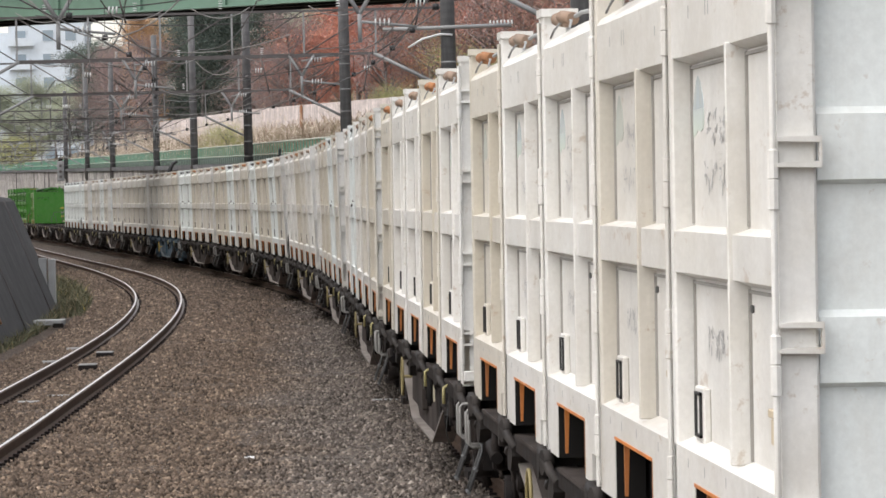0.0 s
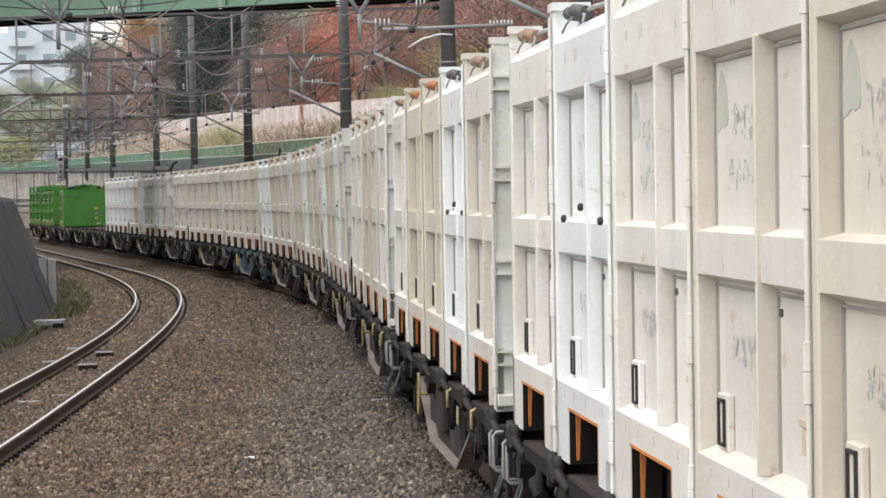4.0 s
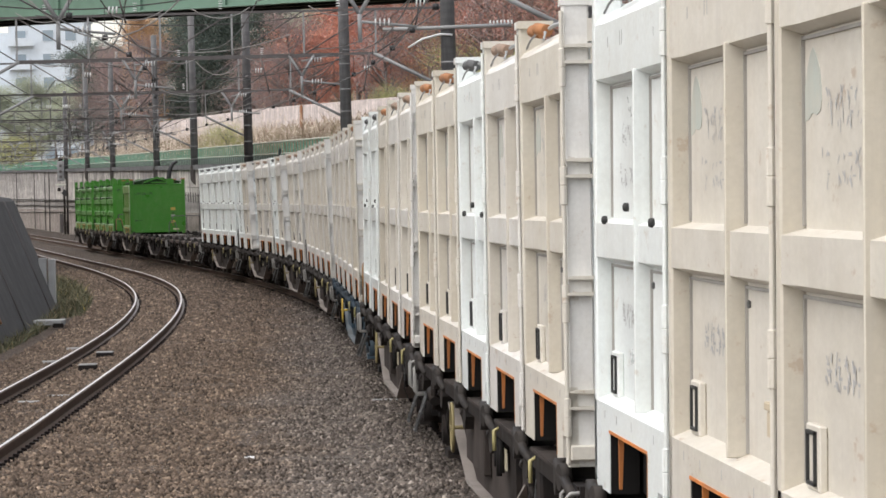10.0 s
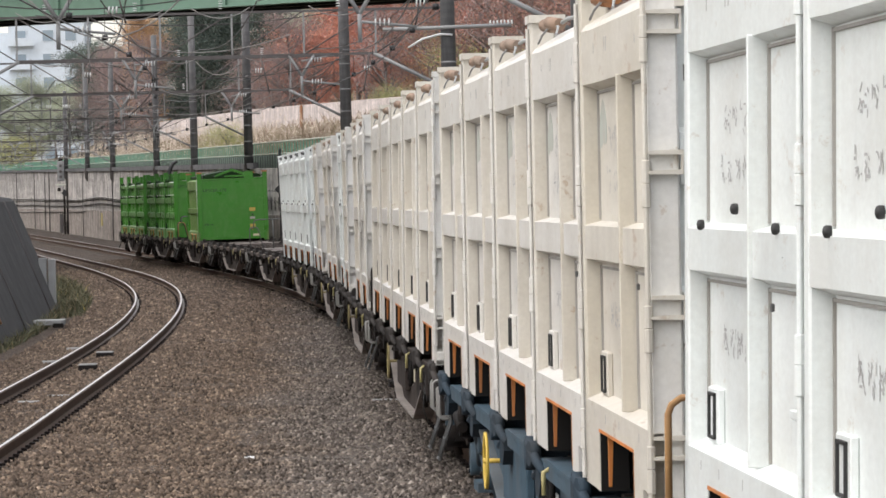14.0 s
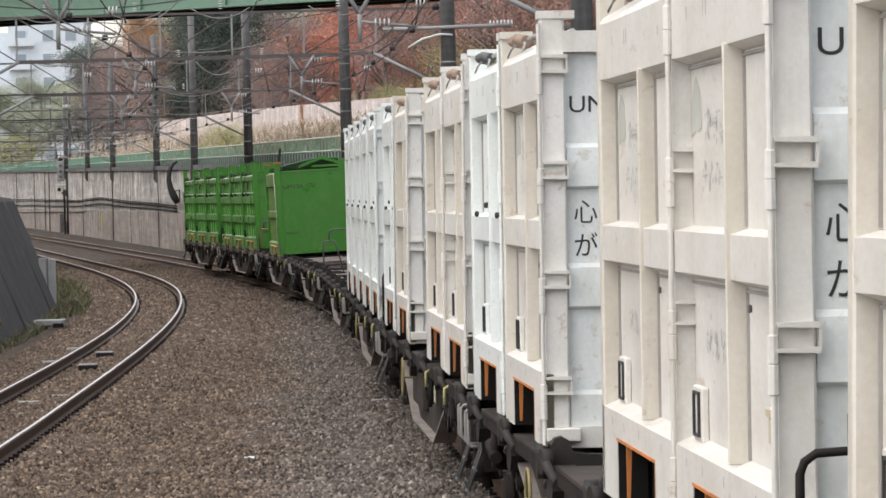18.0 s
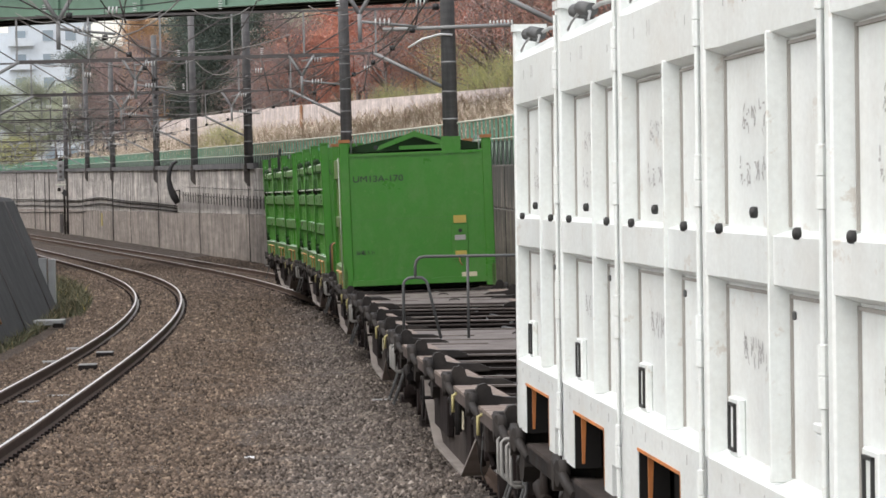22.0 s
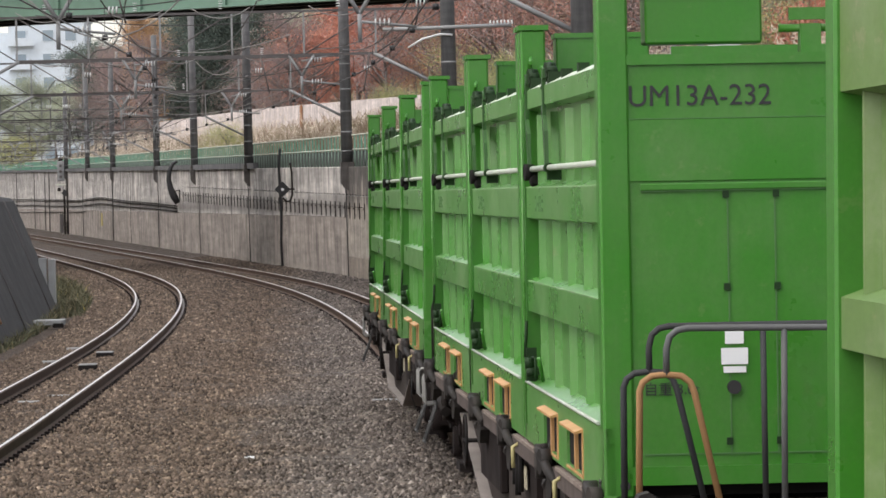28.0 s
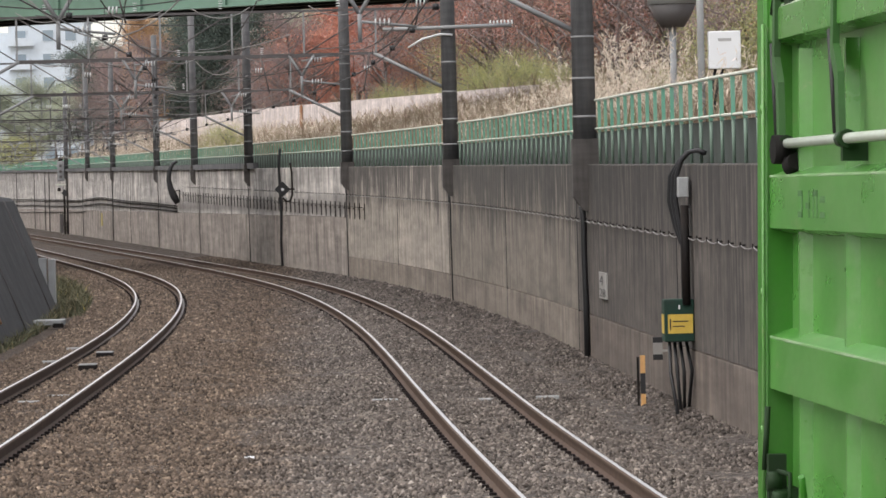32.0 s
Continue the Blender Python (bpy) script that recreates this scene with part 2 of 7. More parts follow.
def disc(bm, centre, axis, r, thick, n=20, r2=None):
    a = Vector(axis).normalized() * thick / 2
    c = Vector(centre)
    return tube(bm, [c - a, c + a], [r, r2 if r2 is not None else r], n)


def letters(name, text, size, m, material, parent, label="", width=None, bold=0.0):
    """Painted lettering as a thin mesh, its left foot at m."""
    cu = bpy.data.curves.new(name, "FONT")
    cu.body, cu.size, cu.extrude, cu.offset = text, size, 0.001, bold
    ob = bpy.data.objects.new(name, cu)
    scene.collection.objects.link(ob)
    dg = bpy.context.evaluated_depsgraph_get()
    me = bpy.data.meshes.new_from_object(ob.evaluated_get(dg))
    bpy.data.objects.remove(ob)
    bpy.data.curves.remove(cu)
    if width and len(me.vertices):
        w = max(v.co.x for v in me.vertices)
        for v in me.vertices:
            v.co.x *= width / w
    me.materials.clear()
    me.materials.append(material)
    out = new(name, me)
    out.parent = parent
    out.matrix_basis = m
    if label:
        tagged(out, label)
    return out


def empty(name, label, category, group=""):
    return tagged(new(name), label, category, group)


def strip(sections, closed=False):
    """A skin through rows of points of equal number."""
    bm = bmesh.new()
    rows = [[bm.verts.new(p) for p in row] for row in sections]
    for a, b in zip(rows, rows[1:]):
        n = len(a)
        for j in range(n if closed else n - 1):
            bm.faces.new((a[j], a[(j + 1) % n], b[(j + 1) % n], b[j]))
    if closed:
        bm.faces.new(rows[0][::-1])
        bm.faces.new(rows[-1])
    bmesh.ops.recalc_face_normals(bm, faces=bm.faces)
    return bm


# ---- ground and track materials ----
def rusted(m, v, c):
    """Brake dust browns the stones beside the second track and further along; fresh stone lies close to the platform."""
    sep = nd(m, "ShaderNodeSeparateXYZ")
    ln(m, v, sep.inputs["Vector"])
    big = noise_of(m, v, 0.3, 5, 0.65)

    def lean(ax, ay, k):
        a = nd(m, "ShaderNodeMath")
        a.operation = "MULTIPLY_ADD"
        ln(m, sep.outputs["X"], a.inputs[0])
        a.inputs[1].default_value = ax
        ln(m, big, a.inputs[2])
        b = nd(m, "ShaderNodeMath")
        b.operation = "MULTIPLY_ADD"
        ln(m, sep.outputs["Y"], b.inputs[0])
        b.inputs[1].default_value = ay
        ln(m, a.outputs[0], b.inputs[2])
        d = nd(m, "ShaderNodeMath")
        d.operation = "ADD"
        ln(m, b.outputs[0], d.inputs[0])
        d.inputs[1].default_value = k
        return d.outputs[0]

    f = ramp_of(m, lean(-0.45, -0.012, 0.0), ((0.45, (0, 0, 0)), (1.0, (0.9, 0.9, 0.9))))
    c = mix_of(m, f, c, mix_of(m, 1.0, c, (0.88, 0.745, 0.61), "MULTIPLY"))
    fresh = ramp_of(m, lean(-0.08, -0.009, 0.85), ((0.25, (0, 0, 0)), (0.95, (1, 1, 1))))
    # clods: dust and oil lie in patches a hand or two wide
    clod = ramp_of(m, noise_of(m, v, 4.2, 3, 0.6), ((0.34, (0.62, 0.6, 0.58)), (0.5, (1.0, 1.0, 1.0)), (0.66, (1.3, 1.27, 1.24))))
    c = mix_of(m, 0.85, c, clod, "MULTIPLY")
    return mix_of(m, fresh, mix_of(m, 1.0, c, (0.74, 0.70, 0.685), "MULTIPLY"), mix_of(m, 1.0, c, (1.42, 1.345, 1.27), "MULTIPLY"))


def gravel_material():
    m = mat("ballast_stone", (0.2, 0.18, 0.16), 0.95)
    v = coords(m, space="Object")
    vor = nd(m, "ShaderNodeTexVoronoi", Scale=16.0, Randomness=1.0)
    ln(m, v, vor.inputs["Vector"])
    mid = noise_of(m, v, 1.6, 4, 0.6)
    stone = ramp_of(m, vor.outputs["Color"], ((0.1, (0.03, 0.026, 0.024)), (0.45, (0.062, 0.055, 0.05)), (0.8, (0.108, 0.097, 0.09)), (1.0, (0.185, 0.17, 0.16))))
    c = rusted(m, v, stone)
    c = mix_of(m, 0.55, c, ramp_of(m, mid, ((0.25, (0.45, 0.42, 0.4)), (0.75, (1.1, 1.1, 1.1)))), "MULTIPLY")
    colour(m, c)
    bump(m, vor.outputs["Distance"], 1.0, 0.05)
    return m


def stone_material():
    m = mat("loose_ballast_stone", (0.2, 0.18, 0.16), 0.95)
    g = nd(m, "ShaderNodeNewGeometry")
    c = ramp_of(m, g.outputs["Random Per Island"], ((0.0, (0.033, 0.028, 0.025)), (0.4, (0.074, 0.065, 0.06)), (0.8, (0.13, 0.116, 0.107)), (0.97, (0.19, 0.175, 0.162)), (1.0, (0.27, 0.255, 0.24))))
    v = coords(m)
    colour(m, rusted(m, v, c))
    return m


def concrete_material(name, light, dark, streaks=1.0, drip=None, freq=1.0, band=None):
    """Cast concrete with blotches and run-down stains; drip: how fast dark drips thin out downwards, and from which height; band: heights of a sooty band."""
    m = mat(name, light, 0.9)
    v = coords(m)
    big = noise_of(m, coords(m, (0.11 * freq, 0.11 * freq, 1.4)), 1.0, 7, 0.7)
    mid = noise_of(m, coords(m, (0.5 * freq, 0.5 * freq, 3.5)), 1.0, 7, 0.72)
    run = noise_of(m, coords(m, (0.8 * freq, 0.8 * freq, 0.55)), 1.0, 6, 0.65)
    run2 = noise_of(m, coords(m, (2.0 * freq, 2.0 * freq, 0.45)), 1.0, 4, 0.6)
    c = mix_of(m, ramp_of(m, big, ((0.36, (0, 0, 0)), (0.64, (1, 1, 1)))), light, tuple(a * 0.6 + b * 0.4 for a, b in zip(light, dark)))
    f = ramp_of(m, run, ((0.47, (0, 0, 0)), (0.62, (0.85 * streaks,) * 3)))
    g = ramp_of(m, run2, ((0.56, (0, 0, 0)), (0.68, (0.8 * streaks,) * 3)))
    if drip or band:
        sep = nd(m, "ShaderNodeSeparateXYZ")
        ln(m, v, sep.inputs["Vector"])
    if drip:
        # drips hang from the top: the lower, the fewer
        for k, (src, lo, hi) in enumerate(((run, 0.46, 0.56), (run2, 0.50, 0.58))):
            fall = nd(m, "ShaderNodeMath")
            fall.operation = "SUBTRACT"
            ln(m, sep.outputs["Z"], fall.inputs[0])
            fall.inputs[1].default_value = drip[1]
            low = nd(m, "ShaderNodeMath")
            low.operation = "MULTIPLY_ADD"
            ln(m, fall.outputs[0], low.inputs[0])
            low.inputs[1].default_value = drip[0] * (1.0 if k == 0 else 0.6)
            ln(m, src, low.inputs[2])
            e = ramp_of(m, low.outputs[0], ((lo, (0, 0, 0)), (hi, (0.8 * streaks,) * 3)))
            f, g = (e, g) if k == 0 else (f, e)
    c = mix_of(m, f, c, dark)
    c = mix_of(m, g, c, dark)
    if band:
        mid_z, half = (band[0] + band[1]) / 2, (band[1] - band[0]) / 2
        wob = nd(m, "ShaderNodeMath")
        wob.operation = "MULTIPLY_ADD"
        ln(m, noise_of(m, coords(m, (0.12, 0.12, 2.5)), 1.0, 6, 0.7), wob.inputs[0])
        wob.inputs[1].default_value = 0.9 * half
        ln(m, sep.outputs["Z"], wob.inputs[2])
        mr = nd(m, "ShaderNodeMapRange")
        mr.inputs["From Min"].default_value, mr.inputs["From Max"].default_value = band[0] + 0.45 * half, band[1] + 0.45 * half
        ln(m, wob.outputs[0], mr.inputs["Value"])
        soot = ramp_of(m, mr.outputs["Result"], ((0.0, (0, 0, 0)), (0.35, (0.75,) * 3), (0.6, (0.6,) * 3), (1.0, (0, 0, 0))))
        c = mix_of(m, soot, c, dark)
    c = mix_of(m, 0.5, c, ramp_of(m, mid, ((0.32, (0.40,) * 3), (0.66, (1.2,) * 3))), "MULTIPLY")
    # narrow washed runs
    thin = noise_of(m, coords(m, (3.2 * freq, 3.2 * freq, 0.28)), 1.0, 5, 0.7)
    c = mix_of(m, 0.75, c, ramp_of(m, thin, ((0.36, (0.62, 0.61, 0.6)), (0.5, (1.0, 0.99, 0.98)), (0.66, (1.5, 1.46, 1.4)))), "MULTIPLY")
    colour(m, value_jitter(m, c, 0.07))
    bump(m, mid, 0.4, 0.012)
    return m


def mottled(name, a, b, scale=2.0, rough=0.9):
    m = mat(name, a, rough)
    v = coords(m)
    c = mix_of(m, noise_of(m, v, scale, 6, 0.65), a, b)
    c = mix_of(m, 0.5, c, ramp_of(m, noise_of(m, v, scale * 9, 4, 0.6), ((0.3, (0.5,) * 3), (0.7, (1.1,) * 3))), "MULTIPLY")
    colour(m, value_jitter(m, c, 0.12))
    bump(m, noise_of(m, v, scale * 9, 4, 0.6), 0.3, 0.02)
    return m


def leaf_material(name, stops, rough=0.75):
    m = mat(name, stops[0][1], rough)
    g = nd(m, "ShaderNodeNewGeometry")
    c = ramp_of(m, g.outputs["Random Per Island"], stops)
    colour(m, value_jitter(m, c, 0.2))
    b = bsdf(m)
    b.inputs["Transmission Weight"].default_value = 0.0
    b.inputs["Specular IOR Level"].default_value = 0.2
    return m


M_BALLAST = gravel_material()
M_STONE = stone_material()
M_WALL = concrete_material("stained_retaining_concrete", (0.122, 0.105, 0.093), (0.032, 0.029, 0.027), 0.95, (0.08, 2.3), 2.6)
M_WALLFAR = concrete_material("pale_far_concrete", (0.62, 0.59, 0.56), (0.14, 0.128, 0.122), 0.7, (0.05, 3.9), 0.42, (1.75, 2.6))
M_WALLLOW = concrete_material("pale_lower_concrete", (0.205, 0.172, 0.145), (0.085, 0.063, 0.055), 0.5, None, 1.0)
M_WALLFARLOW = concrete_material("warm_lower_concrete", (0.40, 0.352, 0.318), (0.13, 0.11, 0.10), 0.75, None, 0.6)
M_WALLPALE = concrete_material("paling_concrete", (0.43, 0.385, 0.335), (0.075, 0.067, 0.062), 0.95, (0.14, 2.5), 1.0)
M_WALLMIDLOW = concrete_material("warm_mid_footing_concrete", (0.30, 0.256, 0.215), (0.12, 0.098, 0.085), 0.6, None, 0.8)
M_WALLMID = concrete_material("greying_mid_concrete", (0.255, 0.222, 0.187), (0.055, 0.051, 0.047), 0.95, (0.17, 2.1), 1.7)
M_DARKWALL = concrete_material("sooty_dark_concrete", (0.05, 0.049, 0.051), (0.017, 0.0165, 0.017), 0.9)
M_BARRIER = concrete_material("pink_grey_concrete", (0.70, 0.625, 0.605), (0.42, 0.36, 0.345), 0.6)
M_POLE = concrete_material("dark_pole_concrete", (0.138, 0.139, 0.145), (0.08, 0.08, 0.083), 0.7)
M_PLINTH = concrete_material("dark_plinth_concrete", (0.115, 0.105, 0.10), (0.06, 0.055, 0.052), 0.6)
M_SLEEPER = concrete_material("sleeper_concrete", (0.15, 0.13, 0.115), (0.07, 0.06, 0.052), 0.6)
M_SOIL = mottled("dry_grass_soil", (0.16, 0.12, 0.075), (0.10, 0.085, 0.05), 0.8)
M_FENCE = painted("fence_green_paint", (0.13, 0.36, 0.255), (0.28, 0.36, 0.29), 0.5, 0.5)
M_FENCEPIPE = painted("pale_green_pipe_paint", (0.175, 0.26, 0.205), (0.16, 0.19, 0.165), 0.5, 0.5)
M_FENCERAIL = painted("pale_handrail_paint", (0.62, 0.64, 0.56), (0.42, 0.42, 0.36), 0.5, 0.5)
M_FENCEBACK = painted("dark_fence_gap", (0.06, 0.075, 0.066), (0.045, 0.05, 0.046), 0.6, 0.8)
M_BRIDGE = painted("bridge_green_paint", (0.17, 0.28, 0.215), (0.13, 0.2, 0.16), 0.4, 0.5, 0.3)
M_BRIDGEDARK = painted("shaded_bridge_steel", (0.02, 0.021, 0.022), (0.05, 0.05, 0.05), 0.5, 0.6)
M_TRUSS = painted("weathered_gantry_steel", (0.105, 0.098, 0.098), (0.085, 0.065, 0.06), 0.6, 0.6)
M_TRUSSGREY = painted("zinc_gantry_steel", (0.30, 0.305, 0.31), (0.12, 0.11, 0.1), 0.5, 0.5)
M_CABLE = mat("black_cable", (0.018, 0.018, 0.02), 0.55)
M_WIRE = mat("dark_copper_wire", (0.05, 0.045, 0.045), 0.5)
M_PALEWIRE = mat("pale_cable_guard", (0.24, 0.23, 0.22), 0.6)
M_FACADE = painted("pale_blue_render", (0.62, 0.68, 0.74), (0.5, 0.54, 0.58), 0.4, 0.8, 0.2)
M_GLASS = mat("window_glass_dark", (0.25, 0.31, 0.36), 0.15)
M_SCRUB = mottled("dark_scrub", (0.10, 0.10, 0.06), (0.15, 0.12, 0.075), 1.2)
M_BARK = mottled("grey_bark", (0.30, 0.26, 0.25), (0.12, 0.10, 0.095), 6.0)


def rail_material():
    m = mat("rail_steel", (0.10, 0.075, 0.06), 0.65, 0.3)
    g = nd(m, "ShaderNodeNewGeometry")
    sep = nd(m, "ShaderNodeSeparateXYZ")
    tc = coords(m)
    ln(m, g.outputs["Normal"], sep.inputs["Vector"])
    up = ramp_of(m, sep.outputs["Z"], ((0.975, (0, 0, 0)), (0.99, (1, 1, 1))))
    rust = mix_of(m, noise_of(m, tc, 6.0, 4, 0.6), (0.065, 0.045, 0.035), (0.145, 0.10, 0.078))
    colour(m, mix_of(m, up, rust, (0.70, 0.66, 0.62)))
    bsdf(m).inputs["Specular IOR Level"].default_value = 0.15
    ln(m, up, bsdf(m).inputs["Metallic"])
    ln(m, ramp_of(m, sep.outputs["Z"], ((0.975, (0.8,) * 3), (0.99, (0.36,) * 3))), bsdf(m).inputs["Roughness"])
    return m


M_RAIL = rail_material()

# ---- ground ----
bm = bmesh.new()
R = 3500.0
bm.faces.new([bm.verts.new(p) for p in ((-R, -R, -0.9), (R, -R, -0.9), (R, R, -0.9), (-R, R, -0.9))])
ground = solo("ground", bm, M_SOIL, "dull brown earth with dry grass around the railway", "ground", "structure")


def wall_lat(s):
    return float(np.interp(s, (0, 120, 175, 230, 330, 430, 640), (2.62, 2.62, 2.85, 3.25, 3.9, 4.5, 5.6)))


def wall_top(s):
    return 2.75 + 0.0063 * (max(s, 0) - 46)


def banked(s, la, lb):
    """How far the canted tracks lift the bed, la and lb metres to the right of track A and track B."""
    w = np.clip((s - 170) / 50, 0, 1)
    ca = CANT_A * np.interp(s, SS, LINE_A[3])
    cb = CANT_B * np.interp(s, SS, LINE_B[3]) * (1 - w) + w * ca
    za = np.sin(ca) * (RAIL + np.clip(la, -1.3, 1.3))
    zb = np.sin(cb) * (RAIL + np.clip(lb, -1.3, 1.3))
    mix = np.clip((lb - 1.3) / np.maximum(0.3, (lb - la) - 2.6), 0, 1)
    return zb * (1 - mix) + za * mix


# ballast bed from the foot of the wall to the left of track B
rows = []
s = -40.0
while s < 640:
    a0, b0 = on_a(s, wall_lat(s) + 0.2, 0), on_b(s, -2.5, 0)
    ca, cb = on_a(s, 0, 0), on_b(s, 0, 0)
    row = []
    for j in range(25):
        u = j / 24
        p = a0.lerp(b0, u)
        d = min((p - ca).length, (p - cb).length)
        z = -0.17 - 0.06 * max(0.0, min(1.0, (d - 1.1) / 0.6)) + 0.035 * noise.noise((p.x * 1.1, p.y * 0.6, 3.0))
        z += 0.10 * max(0.0, 1 - 9 * u) * (1 + 0.6 * noise.noise((p.x * 0.9, p.y * 0.55, 8.0)))
        z += float(banked(s, (p - ca).dot((a0 - b0).normalized()), (p - cb).dot((a0 - b0).normalized())))
        row.append((p.x, p.y, z))
    e = on_b(s, -4.2, -0.85)
    row.append((e.x, e.y, -0.92))
    rows.append(row)
    s += 0.8 if s < 200 else 3.0
ballast = solo("ballast", strip(rows), M_BALLAST, "brown-grey crushed stone ballast around the rails", "ballast", "structure")

def soup(name, verts, tris, material):
    me = bpy.data.meshes.new(name)
    me.vertices.add(len(verts))
    me.vertices.foreach_set("co", verts.astype(np.float32).ravel())
    me.loops.add(tris.size)
    me.loops.foreach_set("vertex_index", tris.astype(np.int32).ravel())
    me.polygons.add(len(tris))
    me.polygons.foreach_set("loop_start", np.arange(0, tris.size, tris.shape[1], dtype=np.int32))
    me.update(calc_edges=True)
    me.validate()
    me.materials.append(material)
    return me


# loose stones: fine ones close to the platform, coarser ones further along
OCT = np.array([(1, 0, 0), (-1, 0, 0), (0, 1, 0), (0, -1, 0), (0, 0, 1), (0, 0, -1)], float)
OF = np.array([(0, 2, 4), (2, 1, 4), (1, 3, 4), (3, 0, 4), (2, 0, 5), (1, 2, 5), (3, 1, 5), (0, 3, 5)])


def scatter(count, s0, s1, power, small, big, seed):
    rng = np.random.default_rng(seed)
    us, ul = rng.random(count), rng.random(count)
    st = s0 + (s1 - s0) * us ** power
    xa, ya, ta = np.interp(st, SS, LINE_A[0]), np.interp(st, SS, LINE_A[1]), np.interp(st, SS, LINE_A[2])
    cb = np.interp(st, SS, LINE_B[0])
    xb, yb = cb - 2.0, np.interp(st, SS, LINE_B[1])
    xr, yr = xa + 2.78 * np.cos(ta), ya + 2.78 * np.sin(ta)
    px, py = xr + (xb - xr) * ul, yr + (yb - yr) * ul
    keep = np.ones(count, bool)
    for cx in (xa, cb):
        for off in (-RAIL, RAIL):
            keep &= np.abs(px - cx - off) > 0.1
    dd = np.minimum(np.abs(px - xa), np.abs(px - cb))
    pz = -0.165 - 0.06 * np.clip((dd - 1.1) / 0.6, 0, 1) + banked(st, px - xa, px - cb) + 0.10 * np.maximum(0, 1 - 9 * ul)
    px, py, pz = px[keep], py[keep], pz[keep]
    n = len(px)
    size = small + (big - small) * rng.random((n, 1, 1)) ** 1.6
    jit = 1 + 0.55 * (rng.random((n, 6, 1)) - 0.5)
    turn = rng.random(n) * 6.28
    v = OCT[None] * jit * size * (0.75 + 0.6 * rng.random((n, 1, 3)))
    tilt = (rng.random((n, 1)) - 0.5) * 1.6
    v = np.stack([v[..., 0], v[..., 1] * np.cos(tilt) - v[..., 2] * np.sin(tilt), v[..., 1] * np.sin(tilt) + v[..., 2] * np.cos(tilt)], -1)
    cs, sn = np.cos(turn)[:, None], np.sin(turn)[:, None]
    v = np.stack([v[..., 0] * cs - v[..., 1] * sn, v[..., 0] * sn + v[..., 1] * cs, v[..., 2]], -1)
    v += np.stack([px, py, pz], -1)[:, None, :]
    me = soup("loose_stones", v.reshape(-1, 3), (OF[None] + 6 * np.arange(n)[:, None, None]).reshape(-1, 3), M_STONE)
    tagged(new("loose_stones", me), "loose grey-brown ballast stones lying on the bed", "gravel", "", "stuff")


scatter(165000, 32, 95, 1.4, 0.012, 0.036, 5)
scatter(65000, 86, 215, 1.2, 0.026, 0.055, 6)


# ---- tracks ----
PROFILE = [(-0.02, 0.0), (-0.033, -0.008), (-0.036, -0.016), (-0.036, -0.036), (-0.01, -0.05), (-0.01, -0.125), (-0.0635, -0.14), (-0.0635, -0.153),
           (0.0635, -0.153), (0.0635, -0.14), (0.01, -0.125), (0.01, -0.05), (0.036, -0.036), (0.036, -0.016), (0.033, -0.008), (0.02, 0.0)]


def make_track(where, label, seed):
    track = empty("railway_track", label, "railway track")
    for side in (-1, 1):
        secs = []
        s = -40.0
        while s < 640:
            secs.append([where(s, side * RAIL + x, z, True) for x, z in PROFILE])
            s += 1.0 if s < 220 else 4.0
        part("rail", strip(secs, True), M_RAIL, track, "steel rail with a polished head and rusty web")
    # sleepers with their rail clips
    bm = boxes((-1.0, 1.0, -0.12, 0.12, -0.30, -0.172))
    for side in (-1, 1):
        for off in (-0.1, 0.1):
            f0 = len(bm.faces)
            box(bm, side * RAIL + off - 0.03, side * RAIL + off + 0.03, -0.05, 0.05, -0.175, -0.125)
            bm.faces.ensure_lookup_table()
            for fc in bm.faces[f0:]:
                fc.material_index = 1
    first = part("sleeper", bm, M_SLEEPER, track, "concrete sleeper sunk in ballast with rail clips")
    first.data.materials.append(M_RUSTFRAME)

    def seat(s):
        a, b = where(s, -1, 0, True), where(s, 1, 0, True)
        c, f = where(s, 0, 0, True), where(s + 0.5, 0, 0, True) - where(s - 0.5, 0, 0, True)
        x = (b - a).normalized()
        y = (f - x * f.dot(x)).normalized()
        z = x.cross(y)
        return Matrix((x, y, z)).transposed().to_4x4(), c

    rest = bmesh.new()
    far = bpy.data.meshes.new("far")
    placed = False
    s = 14.0
    while s < 330:
        r, c = seat(s)
        m = Matrix.Translation(c) @ r
        if s < 158:
            if not placed:
                first.matrix_basis = m
                placed = True
            else:
                share("sleeper", first, track, m)
        else:
            t0 = len(rest.verts)
            box(rest, -1.0, 1.0, -0.12, 0.12, -0.30, -0.172)
            rest.verts.ensure_lookup_table()
            bmesh.ops.transform(rest, matrix=m, verts=rest.verts[t0:])
        s += 0.61 if s < 158 else 1.22
    tagged(part("far_sleepers", rest, M_SLEEPER, track), "concrete sleepers further along the line", "", "", "stuff")
    return track


make_track(on_a, "curved narrow-gauge freight track in brown ballast", 1)
make_track(on_b, "curved narrow-gauge neighbouring track in brown ballast", 2)

# ---- the retaining wall beside track A ----
wall = empty("wall_east", "stained concrete retaining wall along the freight track", "wall")
tagged(wall, kind="structure")
JOINTS = (-40, -20, 0, 20, 38, 55.6, 74, 93.4, 111.8, 130, 149, 175, 190, 205, 221, 240, 260, 280, 300, 322, 345, 370, 400, 435, 480, 540, 640)


def run_of(s0, s1, step):
    k = max(2, int(math.ceil((s1 - s0) / step)) + 1)
    return [s0 + (s1 - s0) * i / (k - 1) for i in range(k)]


